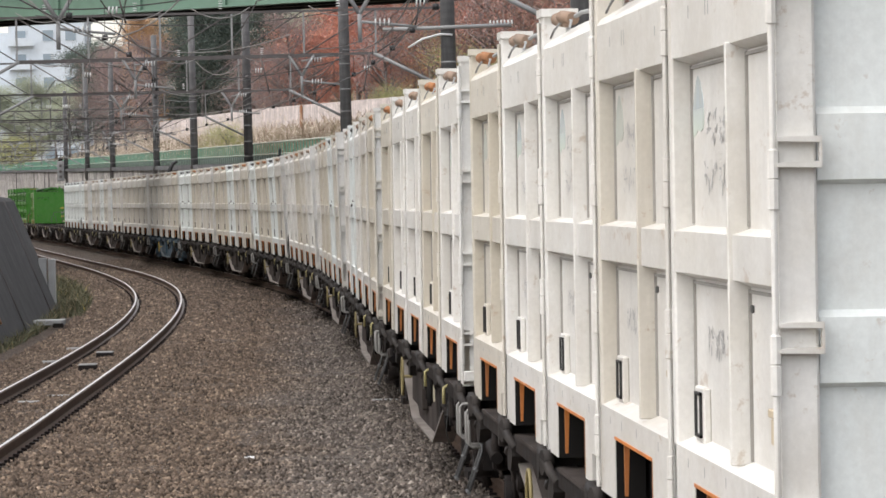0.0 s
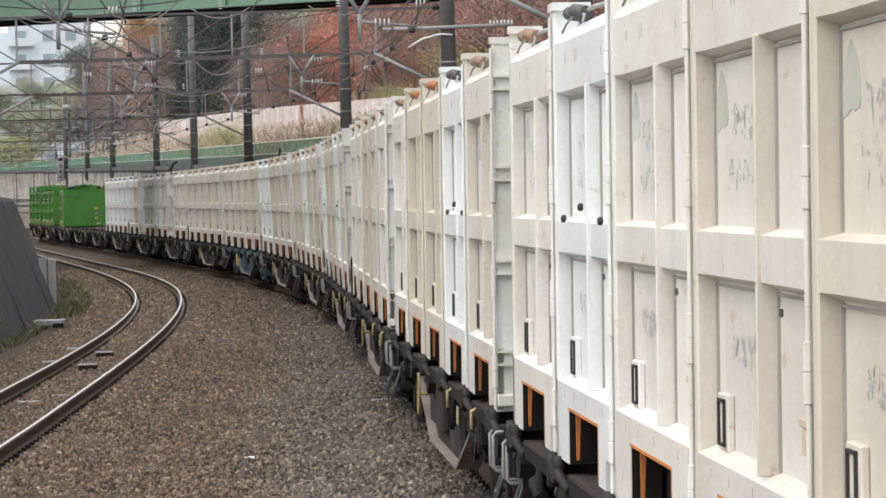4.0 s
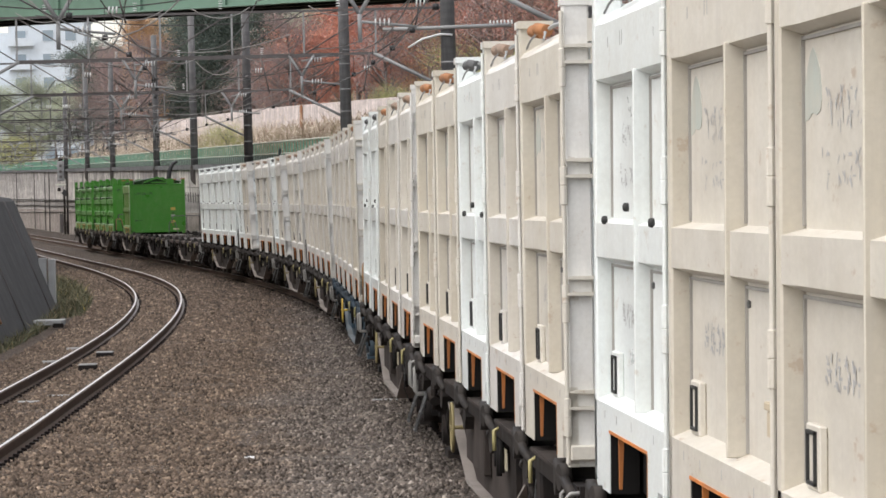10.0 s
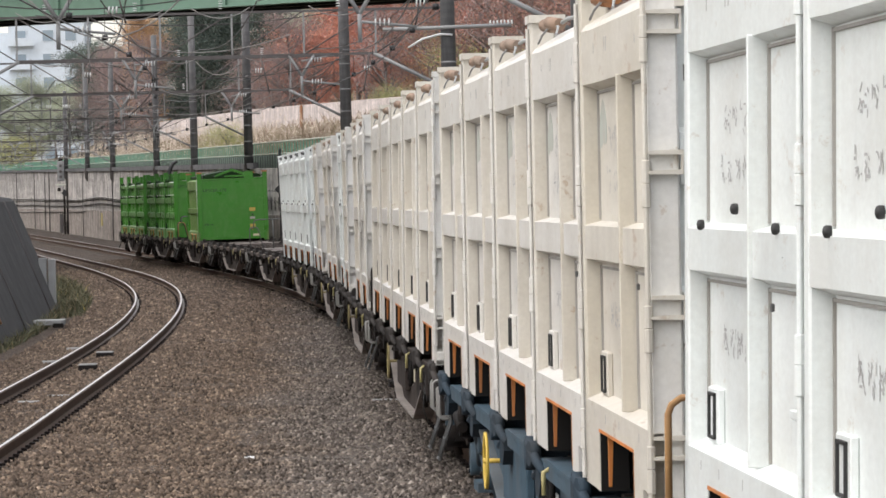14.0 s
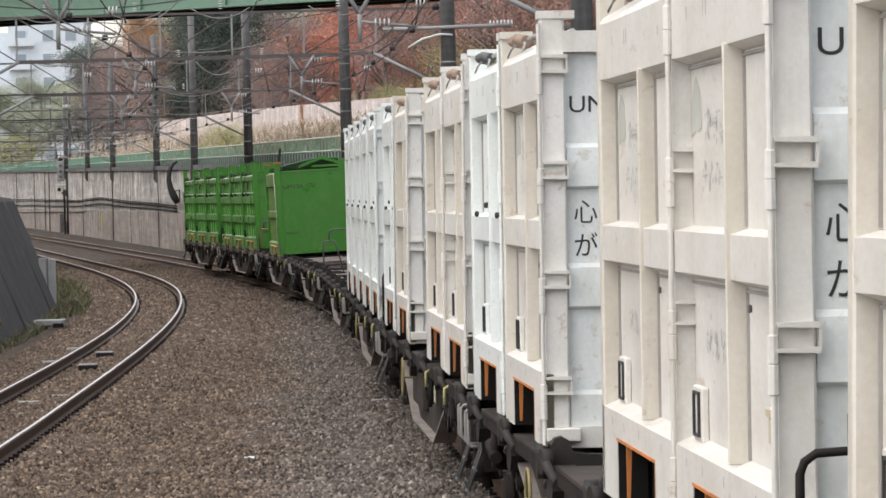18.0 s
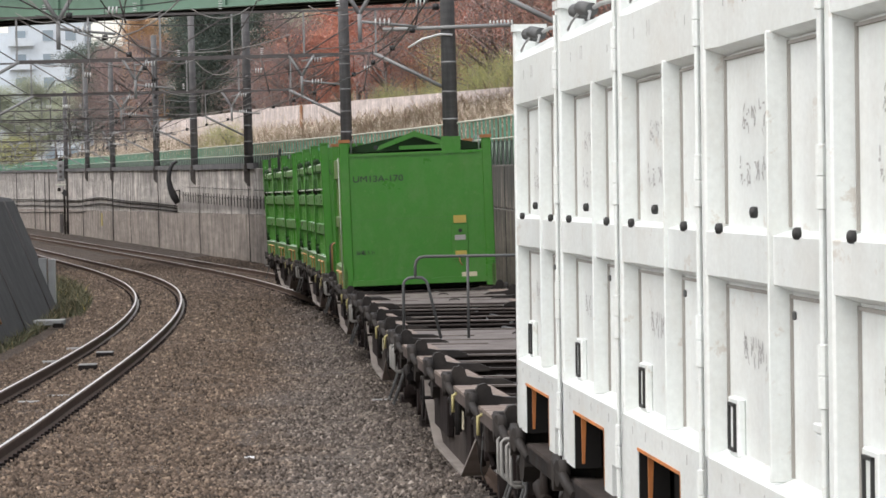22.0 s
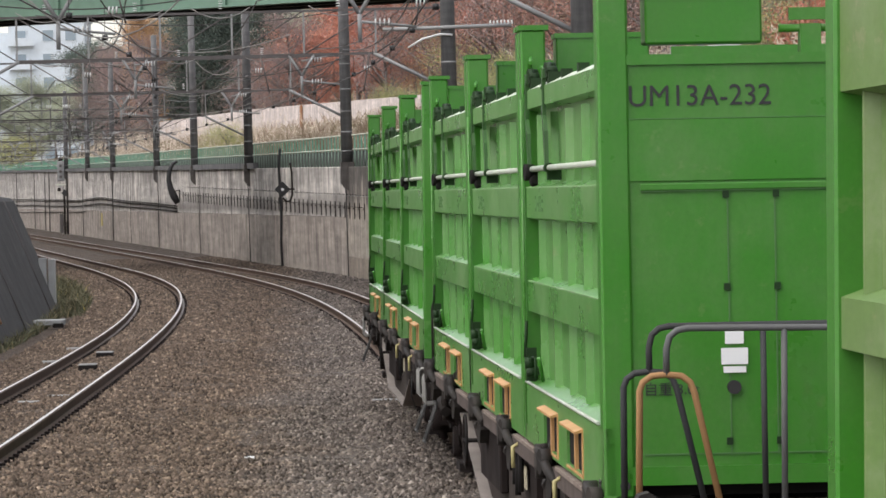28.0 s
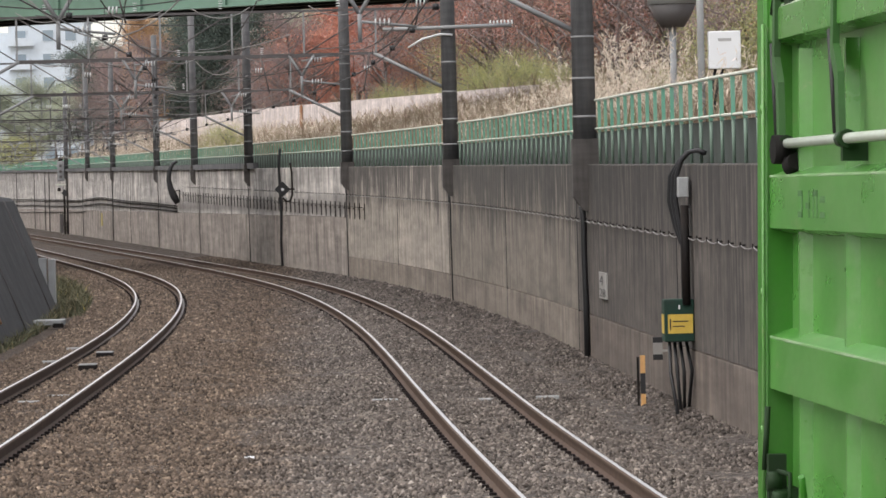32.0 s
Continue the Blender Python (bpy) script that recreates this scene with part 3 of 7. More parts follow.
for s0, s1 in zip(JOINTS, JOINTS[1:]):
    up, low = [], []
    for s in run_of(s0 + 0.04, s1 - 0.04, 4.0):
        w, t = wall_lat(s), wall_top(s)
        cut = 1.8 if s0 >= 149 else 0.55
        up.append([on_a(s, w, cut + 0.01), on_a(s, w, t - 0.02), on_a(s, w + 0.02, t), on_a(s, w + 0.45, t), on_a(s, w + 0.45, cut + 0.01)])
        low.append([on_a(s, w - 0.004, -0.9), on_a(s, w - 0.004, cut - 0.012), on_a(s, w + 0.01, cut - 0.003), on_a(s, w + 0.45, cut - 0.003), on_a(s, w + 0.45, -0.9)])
    # panels and footings take paler materials in steps along the line
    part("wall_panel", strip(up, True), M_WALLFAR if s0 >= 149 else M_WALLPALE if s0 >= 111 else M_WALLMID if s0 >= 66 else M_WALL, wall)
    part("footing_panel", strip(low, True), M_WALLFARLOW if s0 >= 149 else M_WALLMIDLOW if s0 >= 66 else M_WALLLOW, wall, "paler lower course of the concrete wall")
    if s0 >= 190:
        cope = [[on_a(s, wall_lat(s) - 0.12, wall_top(s) - 0.02), on_a(s, wall_lat(s) - 0.12, wall_top(s) + 0.22), on_a(s, wall_lat(s) + 0.1, wall_top(s) + 0.22), on_a(s, wall_lat(s) + 0.1, wall_top(s) - 0.02)] for s in run_of(s0, s1, 6.0)]
        part("coping", strip(cope, True), M_POLE, wall, "dark projecting coping")
    j = on_a(s1, wall_lat(s1) + 0.1, 0)
    hw = 0.05 if s1 in (38, 93.4) else 0.016
    bmj = boxes((-0.068, 0.3, -hw, hw, -0.9, wall_top(s1) - 0.03))
    o = part("joint_filler", bmj, M_CABLE, wall, "black joint strip between wall panels")
    o.matrix_basis = pose_a(s1, wall_lat(s1) + 0.06, 0)

# ---- green fence on the wall ----
fence = empty("fence", "green painted steel fence along the top of the wall", "fence")
for lab, dz, r, material in (("top_rail", 1.0, 0.022, M_FENCERAIL), ("middle_rail", 0.55, 0.019, M_FENCERAIL)):
    for s0, s1 in ((-40, 72.2), (73.4, 111.0), (112.2, 149.2), (150.4, 250), (250, 640)):
        part(lab, tubes(([on_a(s, wall_lat(s) + 0.14, wall_top(s) + dz + 0.004 * math.sin(s * 0.9)) for s in run_of(s0, s1, 3.0)], r)), material, fence,
             "pale weathered handrail")
bm = boxes((-0.023, 0.023, -0.028, 0.028, 0.5, 0.99))
f0 = len(bm.faces)
tube(bm, [(0.0, 0, -0.02), (0.0, 0, 0.52)], 0.021, 6)
bm.faces.ensure_lookup_table()
for fc in bm.faces[f0:]:
    fc.material_index = 1
bar0 = part("fence_bar", bm, M_FENCE, fence)
bar0.data.materials.append(M_FENCEPIPE)
farbars = bmesh.new()
s, cnt = 34.0, 0
while s < 630:
    m = pose_a(s, wall_lat(s) + 0.14, wall_top(s))
    if cnt == 0:
        bar0.matrix_basis = m
    elif cnt < 290:
        share("fence_bar", bar0, fence, m)
    else:
        t0 = len(farbars.verts)
        box(farbars, -0.02, 0.016, -0.024, 0.024, -0.02, 0.99)
        farbars.verts.ensure_lookup_table()
        bmesh.ops.transform(farbars, matrix=m, verts=farbars.verts[t0:])
    cnt += 1
    s += 1.3
tagged(part("far_fence_bars", farbars, M_FENCE, fence), "green fence bars further along", "", "", "stuff")
# added dark sheet stands in for the shaded gaps between the lower bars
secs = [[on_a(s, wall_lat(s) + 0.22, wall_top(s) - 0.02), on_a(s, wall_lat(s) + 0.22, wall_top(s) + 0.5), on_a(s, wall_lat(s) + 0.25, wall_top(s) + 0.5), on_a(s, wall_lat(s) + 0.25, wall_top(s) - 0.02)] for s in run_of(-40, 640, 5.0)]
part("kickboard", strip(secs, True), M_FENCEBACK, fence, "dark grey sheet added behind the fence bars to darken the gaps")


# ---- unseen overgrown slope, added left of the dark wall to block light ----
rows = []
for s in np.arange(40, 640, 6.0):
    row = []
    for d, z in ((4.3, -0.9), (4.6, 2.6), (7, 5.0), (10, 8.5), (14, 12.5), (20, 17.0), (30, 20.0), (60, 21.0), (160, 18.0)):
        p = on_b(s, -d, 0)
        row.append((p.x, p.y, z + (0.8 * noise.noise((s * 0.12, d * 0.4, 2.0)) if z > 3 else 0) - max(0, (d - 12) * 0.0)))
    rows.append(row)
slope = solo("cutting_slope", strip(rows), M_SCRUB, "unseen dark overgrown slope added left of the tracks to block light", "hillside", "structure")

# ---- bank and hill behind the wall ----
def bank_z(s, lat):
    w = wall_lat(s)
    d = max(0.0, lat - w)
    base = float(np.interp(d, (0, 0.45, 3, 6, 8.5, 10, 16, 26, 45, 80, 160, 400), (-0.12, -0.12, 0.25, 1.0, 1.7, 1.75, 2.2, 6.5, 15, 26, 40, 60)))
    return wall_top(s) + base + 0.25 * noise.noise((s * 0.15, lat * 0.3, 0.0)) * min(1.0, d / 3)


rows = []
for s in list(np.arange(-40, 460, 5.0)) + list(np.arange(460, 1000, 30.0)):
    row = []
    for d in (0.45, 1.2, 2.5, 4, 6, 7.5, 9, 11, 14, 18, 22, 28, 36, 46, 60, 80, 110, 160, 260, 400):
        lat = wall_lat(s) + d
        p = on_a(min(s, 690), lat, 0)
        if s > 690:
            p = p + (on_a(690, 0, 0) - on_a(689, 0, 0)) * (s - 690)
        row.append((p.x, p.y, bank_z(s, lat)))
    rows.append(row)
bank = solo("hillside", strip(rows), M_SOIL, "dry grassy bank rising into a wooded hill behind the wall", "hillside", "structure")

M_WORNYELLOW = painted("worn_yellow_enamel", (0.42, 0.34, 0.10), (0.3, 0.25, 0.18), 0.8, 0.6)
M_BOXGREEN = painted("dark_green_case_paint", (0.025, 0.06, 0.045), (0.05, 0.05, 0.045), 0.5, 0.5)
M_PALESIGN = painted("pale_sign_enamel", (0.38, 0.37, 0.35), (0.25, 0.22, 0.2), 0.5, 0.6)


# ---- fittings of the wall ----
def facing(s, off, z):
    """On the wall's face: x points out of the wall, y along the track."""
    return pose_a(s, wall_lat(s) + off, z)


# waving guard cable on hooks
bm = bmesh.new()
hooks = bmesh.new()
pts = []
s, k = 26.0, 0
while s < 236:
    z0 = wall_top(s) - 0.88
    for j in range(6):
        u = j / 6
        pts.append(on_a(s + 1.25 * u, wall_lat(s) - 0.05, z0 - 0.028 * math.sin(math.pi * u)))
    s += 1.25
tube(bm, pts, 0.008, 5)
guard = solo("guard_cable", bm, M_PALEWIRE, "pale cable hanging in small loops along the concrete wall", "cable")
bm = bmesh.new()
s = 26.0
while s < 236:
    t0 = len(bm.verts)
    box(bm, -0.06, 0.02, -0.012, 0.012, 0.0, 0.02)
    box(bm, -0.065, -0.05, -0.010, 0.010, 0.0, 0.045)
    bm.verts.ensure_lookup_table()
    bmesh.ops.transform(bm, matrix=facing(s, 0, wall_top(s) - 0.89), verts=bm.verts[t0:])
    s += 1.25
tagged(part("hook_strip", bm, M_FRAME, guard, "small dark cable hooks"), kind="stuff")
# cable bracket row further along
rack = empty("cable_rack", "row of dark cable brackets with cables on the far wall", "cable rack")
bm = bmesh.new()
s = 142.0
while s < 240:
    t0 = len(bm.verts)
    box(bm, -0.03, 0.0, -0.03, 0.03, 0.0, 0.5)
    box(bm, -0.07, 0.0, -0.02, 0.02, 0.3, 0.33)
    bm.verts.ensure_lookup_table()
    bmesh.ops.transform(bm, matrix=facing(s, 0, wall_top(s) - 1.62), verts=bm.verts[t0:])
    s += 1.9
tagged(part("bracket_row", bm, M_FRAME, rack, "small dark cable brackets"), kind="stuff")
part("cable", tubes(([on_a(s, wall_lat(s) - 0.06, wall_top(s) - 1.25) for s in run_of(142, 240, 4.0)], 0.01)), M_FRAME, rack, "dark cable")
SAG = (244, 294, 330, 372, 392, 474, 600)
for s0, r, heights in ((244, 0.03, (2.14, 2.44, 2.70, 2.56, 2.58, 2.78, 2.92)), (244, 0.03, (2.03, 2.33, 2.60, 2.46, 2.47, 2.62, 2.72)), (244, 0.035, (1.86, 2.10, 2.28, 2.12, 2.08, 2.16, 2.18)), (356, 0.03, (1.8, 1.8, 1.75, 1.68, 1.62, 1.5, 1.28))):
    part("cable", tubes(([on_a(s, wall_lat(s) - 0.06, float(np.interp(s, SAG, heights)) + 0.02 * math.sin(s * 0.09 + r * 90)) for s in run_of(s0, 600, 4.0)], r)), M_FRAME, rack, "dark cable")


for s, r in ((226, 0.022), (261, 0.03), (291, 0.02), (314, 0.05), (361, 0.03), (432, 0.06), (443, 0.05), (472, 0.045), (530, 0.05)):
    solo("drain_pipe", tubes(([on_a(s, wall_lat(s) - 0.06, wall_top(s) - 0.05), on_a(s, wall_lat(s) - 0.05, 1.9), on_a(s + 0.3, wall_lat(s) - 0.05, 0.9), on_a(s, wall_lat(s) - 0.05, -0.25)], r), n=6), M_TRUSS, "dark drain pipe running down the far concrete wall", "pipe", "", "pipes on the far wall")


# ---- poles and gantries ----
def make_pole(s, lat, base, height, left=False):
    where = on_b if left else on_a
    p = where(s, lat, base)
    c = empty("gantry_pole", "dark round concrete pole with steel bands", "pole", "poles of the overhead line")
    c.location = p
    r = 0.165
    part("shaft", tubes(([(0, 0, 0), (-0.02, 0, height)], [r + 0.02, r - 0.01]), n=18), M_POLE, c)
    for z in (0.35, 0.95, 1.6, 2.3, 3.1):
        if z < height:
            bm = bmesh.new()
            disc(bm, (-0.02 * z / height, 0, z), (0, 0, 1), r + 0.022, 0.035, 18)
            part("band", bm, M_TRUSSGREY, c, "pale steel band")
    return c


POLES = ((71.4, 1), (110.2, 1), (148.2, 1), (193.5, 1), (229.5, 1), (262.0, 1), (313.0, 1), (352.0, 1), (392.0, 1))
for s, _ in POLES:
    base = wall_top(s) + 0.4 if s < 100 else wall_top(s) + 0.15
    make_pole(s, wall_lat(s) - 0.02, base, 11.5 - base if s > 100 else 9.5 - base)
    # pedestal that clasps the wall
    c = empty("pole_pedestal", "dark concrete pedestal that clasps the wall under a pole", "pedestal", "pedestals under the poles")
    c.matrix_basis = facing(s, 0, 0)
    t = wall_top(s)
    bm = bmesh.new()
    prism(bm, [(-0.235, t - 0.5), (-0.235, base), (0.19, base), (0.19, t), (-0.001, t), (-0.001, t - 0.74), (-0.08, t - 0.72)], -0.17, 0.17)
    part("block", bm, M_PLINTH, c)
    if s < 200:
        part("drain_pipe", tubes(([(-0.10, 0, t - 0.66), (-0.07, 0.03, t - 0.9), (-0.08, -0.06, 1.5), (-0.06, 0.03, 0.7), (-0.06, 0.0, -0.25)], 0.05 if s < 100 else 0.018)), M_CABLE, c, "black pipe down the wall")


def gantry(s, seed):
    """A lattice beam across both tracks."""
    rnd = random.Random(seed)
    a = on_a(s, wall_lat(s) - 0.02, 0)
    b = on_b(s + 0.5, -4.9, 0)
    b.y = a.y + 0.2
    span = (b - a).length
    g = empty("gantry", "weathered steel lattice gantry over both tracks with insulators", "gantry", "gantries of the overhead line")
    g.matrix_basis = Matrix.Translation(a) @ Matrix.Rotation(math.atan2((b - a).y, (b - a).x), 4, "Z")
    Z0, Z1 = 5.86, 6.9
    part("top_chord", boxes((0, span, -0.03, 0.03, Z1 - 0.028, Z1 + 0.028)), M_TRUSS, g)
    part("bottom_chord", boxes((1.72, span - 1.72, -0.03, 0.03, Z0 - 0.028, Z0 + 0.028)), M_TRUSS, g)
    n = max(3, int(round((span - 3.44) / 1.75)))
    bay = (span - 3.44) / n
    for i in range(n + 1):
        x = 1.72 + bay * i
        part("post", boxes((x - 0.022, x + 0.022, -0.022, 0.022, Z0, Z1)), M_TRUSSGREY, g, "pale upright of the lattice")
    xs = [0.05] + [1.72 + bay * i for i in range(n + 1)] + [span - 0.05]
    for i in range(len(xs) - 1):
        x0, x1 = xs[i], xs[i + 1]
        up = i < len(xs) / 2
        part("diagonal", tubes(([(x0, 0, Z1 if up else Z0), (x1, 0, Z0 if up else Z1)], 0.018), n=6), M_TRUSS, g)
    for x0, x1 in ((0.12, 1.78), (span - 0.12, span - 1.78)):
        part("knee_brace", tubes(([(x0, 0, 5.0), (x1, 0, Z0)], 0.042), n=8), M_TRUSSGREY, g, "pale tubular knee brace")
    # hangers for the two contact lines
    for x in (a.x - on_a(s, 0, 0).x + 0.9, a.x - on_b(s, 0, 0).x + 0.4):
        part("hanger", tubes(([(x - 0.3, 0, Z0), (x, 0, Z0 - 0.5)], 0.034), ([(x + 0.3, 0, Z0), (x, 0, Z0 - 0.5)], 0.034), ([(x, 0, Z0 - 0.45), (x, 0, Z0 - 0.95)], 0.034)), M_TRUSSGREY, g, "pale forked hanger")
        part("steady_arm", tubes(([(x, 0, Z0 - 0.62), (x - 0.9, -0.05, Z0 - 0.72)], 0.022), ([(x, 0, Z0 - 0.15), (x - 0.95, 0, Z0 + 0.02)], 0.02)), M_TRUSSGREY, g, "thin steady arm")
        for zz in (Z0 - 0.64, Z0 - 0.12):
            ins = bmesh.new()
            for j in range(4):
                disc(ins, (x - 0.25 - 0.07 * j, 0, zz), (1, 0, 0.05), 0.058, 0.022, 10)
            part("insulator", ins, M_PORCELAIN, g, "stacked white porcelain insulator")
    for x in (2.6, span * 0.45, span * 0.62, span - 2.4):
        ins = bmesh.new()
        for j in range(4):
            disc(ins, (x, 0, Z1 + 0.10 + 0.06 * j), (0, 0, 1), 0.05, 0.02, 10)
        part("insulator", ins, M_PORCELAIN, g, "stacked white porcelain insulator")
        part("jumper", tubes(([(x + 0.7 * (j / 6 - 0.5) * 2, 0.02, Z1 + 0.12 - 0.25 * (1 - ((j / 6 - 0.5) * 2) ** 2)) for j in range(7)], 0.014), n=5), M_PALEWIRE, g, "pale looping jumper wire")
    for j in range(4):
        x0, x1 = rnd.uniform(1.5, span * 0.5), rnd.uniform(span * 0.5, span - 1.5)
        za, sag = rnd.choice((Z1 + 0.05, Z0 - 0.1, Z0 + 0.5)), rnd.uniform(0.2, 0.7)
        part("jumper", tubes(([(x0 + (x1 - x0) * q / 10, 0.05 * j, za - sag * 4 * (q / 10) * (1 - q / 10)) for q in range(11)], 0.011), n=4), M_PALEWIRE if j % 2 else M_WIRE, g, "thin sagging wire along the gantry")
    for j in range(3):
        x = rnd.uniform(1.8, span - 1.8)
        part("dropper_rod", tubes(([(x, 0.1, Z0), (x + rnd.uniform(-0.2, 0.2), 0.1, Z0 - rnd.uniform(0.5, 1.1))], 0.016), n=5), M_TRUSS, g)
        ins = bmesh.new()
        for q in range(3):
            disc(ins, (x + 0.06 * q, 0.1, Z0 - 0.35), (1, 0, 0.1), 0.06, 0.025, 8)
        part("insulator", ins, M_PORCELAIN, g, "stacked white porcelain insulator")
    return g


for i, (s, _) in enumerate(POLES):
    gantry(s, i)
    make_pole(s + 0.5, -4.9, -0.9, 11.5, True)

# cross-arm with a comb of pin insulators on the second pole
arm = empty("cross_arm", "pale steel cross-arm with pin insulators on a pole", "cross-arm")
arm.location = on_a(110.2, wall_lat(110.2) - 0.02, 6.38)
part("arm", tubes(([(-1.55, -0.2, 0.02), (1.5, -0.2, 0.06)], 0.045)), M_TRUSSGREY, arm)
for j in range(7):
    bm = bmesh.new()
    disc(bm, (1.0 + 0.085 * j, -0.2, 0.13), (0, 0, 1), 0.03, 0.1, 8, 0.015)
    part("pin_insulator", bm, M_PORCELAIN, arm, "small white pin insulator")
part("curved_pipe", tubes(([(-0.95, -0.22, -0.42), (-0.6, -0.22, -0.22), (-0.2, -0.22, -0.12), (0.1, -0.22, -0.14)], 0.028)), M_PORCELAIN, arm, "pale curved pipe")

# overhead wires
for where, lab in ((on_a, "freight track"), (on_b, "neighbouring track")):
    line = empty("overhead_line", "dark contact and carrier wires above the " + lab, "overhead line")
    sup = [-10, 30] + [s for s, _ in POLES] + [440]
    part("contact_wire", tubes(([where(s, 0.15 * math.sin(s / 38 * math.pi), 5.22) for s in run_of(-10, 440, 5)], 0.013), n=5), M_WIRE, line)
    pts = []
    for a, b in zip(sup, sup[1:]):
        for j in range(8):
            u = j / 8
            pts.append(where(a + (b - a) * u, 0.1, 5.95 - 0.38 * 4 * u * (1 - u)))
            if j % 2 and a < 300:
                p = where(a + (b - a) * u, 0.1, 0)
                part("dropper", tubes(([p + Vector((0, 0, 5.22)), p + Vector((0, 0, 5.95 - 0.38 * 4 * u * (1 - u)))], 0.008), n=4), M_WIRE, line)
                bm = bmesh.new()
                disc(bm, p + Vector((0, 0, 5.24)), (0, 0, 1), 0.05, 0.09, 8)
                part("clamp", bm, M_CABLE, line, "small black clamp")
    part("carrier_wire", tubes((pts, 0.012), n=5), M_WIRE, line)
feeder = empty("feeder_line", "thin dark feeder wires beside the gantries", "overhead line")
for lat, z, r in ((1.9, 7.25, 0.015), (-1.8, 7.3, 0.015), (-5.0, 7.35, 0.018)):
    part("feeder_wire", tubes(([on_a(s, lat, z - 0.4 * abs(math.sin(s / 38 * math.pi))) for s in run_of(-10, 440, 4)], r), n=5), M_WIRE, feeder)

# ---- green girder bridge over the line ----
bridge = empty("road_bridge", "pale green steel girder road bridge over the tracks", "bridge")
p0, p1 = Vector((-17.1, 188.0, 0)), Vector((-3.35, 176.0, 0))
d = (p1 - p0).normalized()
bridge.matrix_basis = Matrix.Translation(p0) @ Matrix.Rotation(math.atan2(d.y, d.x), 4, "Z")
# inner girders and frames are near-black: shade below the deck is painted in
for y in (0.0, 2.2, 4.4):
    part("girder", boxes((-60, 48, y - 0.03, y + 0.03, 9.62, 11.6)), M_BRIDGE if y == 0 else M_BRIDGEDARK, bridge)
    part("flange", boxes((-60, 48, y - 0.3, y + 0.3, 9.55, 9.62)), M_BRIDGE if y == 0 else M_BRIDGEDARK, bridge)
for i in range(24):
    part("stiffener", boxes((-58 + 4.4 * i, -57.96 + 4.4 * i, -0.16, -0.03, 9.62, 11.6)), M_BRIDGE, bridge)
    part("cross_frame", boxes((-58 + 4.4 * i, -57.85 + 4.4 * i, 0.05, 4.35, 9.7, 10.3)), M_BRIDGEDARK, bridge)
part("deck", boxes((-60, 48, -0.9, 5.3, 11.6, 11.95)), M_BARRIER, bridge)
part("parapet", boxes((-60, 48, -0.9, -0.65, 11.95, 12.9)), M_BARRIER, bridge)
for x in (-59.0, 47.0):
    part("abutment", boxes((x - 1.2, x + 1.2, -0.5, 4.9, -1.0 if x < 0 else 4.0, 9.55)), M_WALL, bridge)

# ---- pink concrete barrier of the road behind the reeds ----
barrier = empty("road_barrier", "long pinkish concrete barrier wall of a road behind the reeds", "barrier")
for i, (s0, s1) in enumerate(zip(np.arange(174, 388, 10.0), np.arange(184, 398, 10.0))):
    secs = []
    for s in (s0 + 0.05, s0 + 5, s1 - 0.05):
        z = 6.5 + 0.0127 * (s - 181) if s < 300 else 8.01 + 0.0085 * (s - 300)
        secs.append([on_a(s, 12.0, z - 2.6), on_a(s, 12.05, z), on_a(s, 12.3, z), on_a(s, 12.4, z - 2.6)])
    part("barrier_panel", strip(secs, True), M_BARRIER, barrier)
stripe = part("painted_stripe", boxes((-0.03, -0.005, -0.75, 0.75, -1.25, -0.02)), M_RUSTCAP, barrier, "faded red painted stripe")
stripe.matrix_basis = pose_a(268, 12.0, 6.5 + 0.0127 * 87)

# ---- sloping dark wall and odds and ends left of track B ----
secs = []
for s in run_of(20, 121, 4.0):
    secs.append([on_b(s, -2.27, -0.9), on_b(s, -3.64, 2.55), on_b(s, -3.74, 2.68 + 0.05 * math.sin(1.7 * s)), on_b(s, -4.2, 2.72), on_b(s, -4.9, -0.9)])
dark_wall = empty("wall_west", "sooty dark sloping retaining wall beside the second track", "wall")
tagged(dark_wall, kind="structure")
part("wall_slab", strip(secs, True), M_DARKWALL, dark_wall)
for s in (58, 70, 83, 97, 112):
    m0, m1 = on_b(s, -2.26, -0.88), on_b(s, -3.63, 2.56)
    part("wall_rib", tubes(([m0, m1], 0.02), n=6), M_TRUSS, dark_wall, "pale cover strip on the joint")
part("edge_marker", tubes(([on_b(90, -2.67, 0.15), on_b(90, -2.85, 0.6)], 0.032), n=6), M_WORNORANGE, dark_wall, "orange marker strip")

cab = empty("concrete_post", "pair of pale grey concrete posts in weeds beside the track", "post")
cab.location = on_b(118.5, -2.78, -0.6)
part("post", boxes((-0.22, -0.02, -0.12, 0.12, 0, 1.70), bevel=0.015), M_ZINC, cab)
part("post", boxes((0.02, 0.2, -0.12, 0.12, 0, 1.66), bevel=0.015), M_ZINC, cab)
lid = empty("trough_lid", "loose pale concrete trough lid lying on the ballast", "concrete lid")
lid.location = on_b(101.5, -2.25, -0.23)
part("slab", boxes((-0.32, 0.32, -0.5, 0.5, 0.05, 0.17), bevel=0.015), M_ZINC, lid)
part("block", boxes((0.12, 0.34, -0.62, -0.40, 0.0, 0.1), bevel=0.01), M_FRAME, lid)

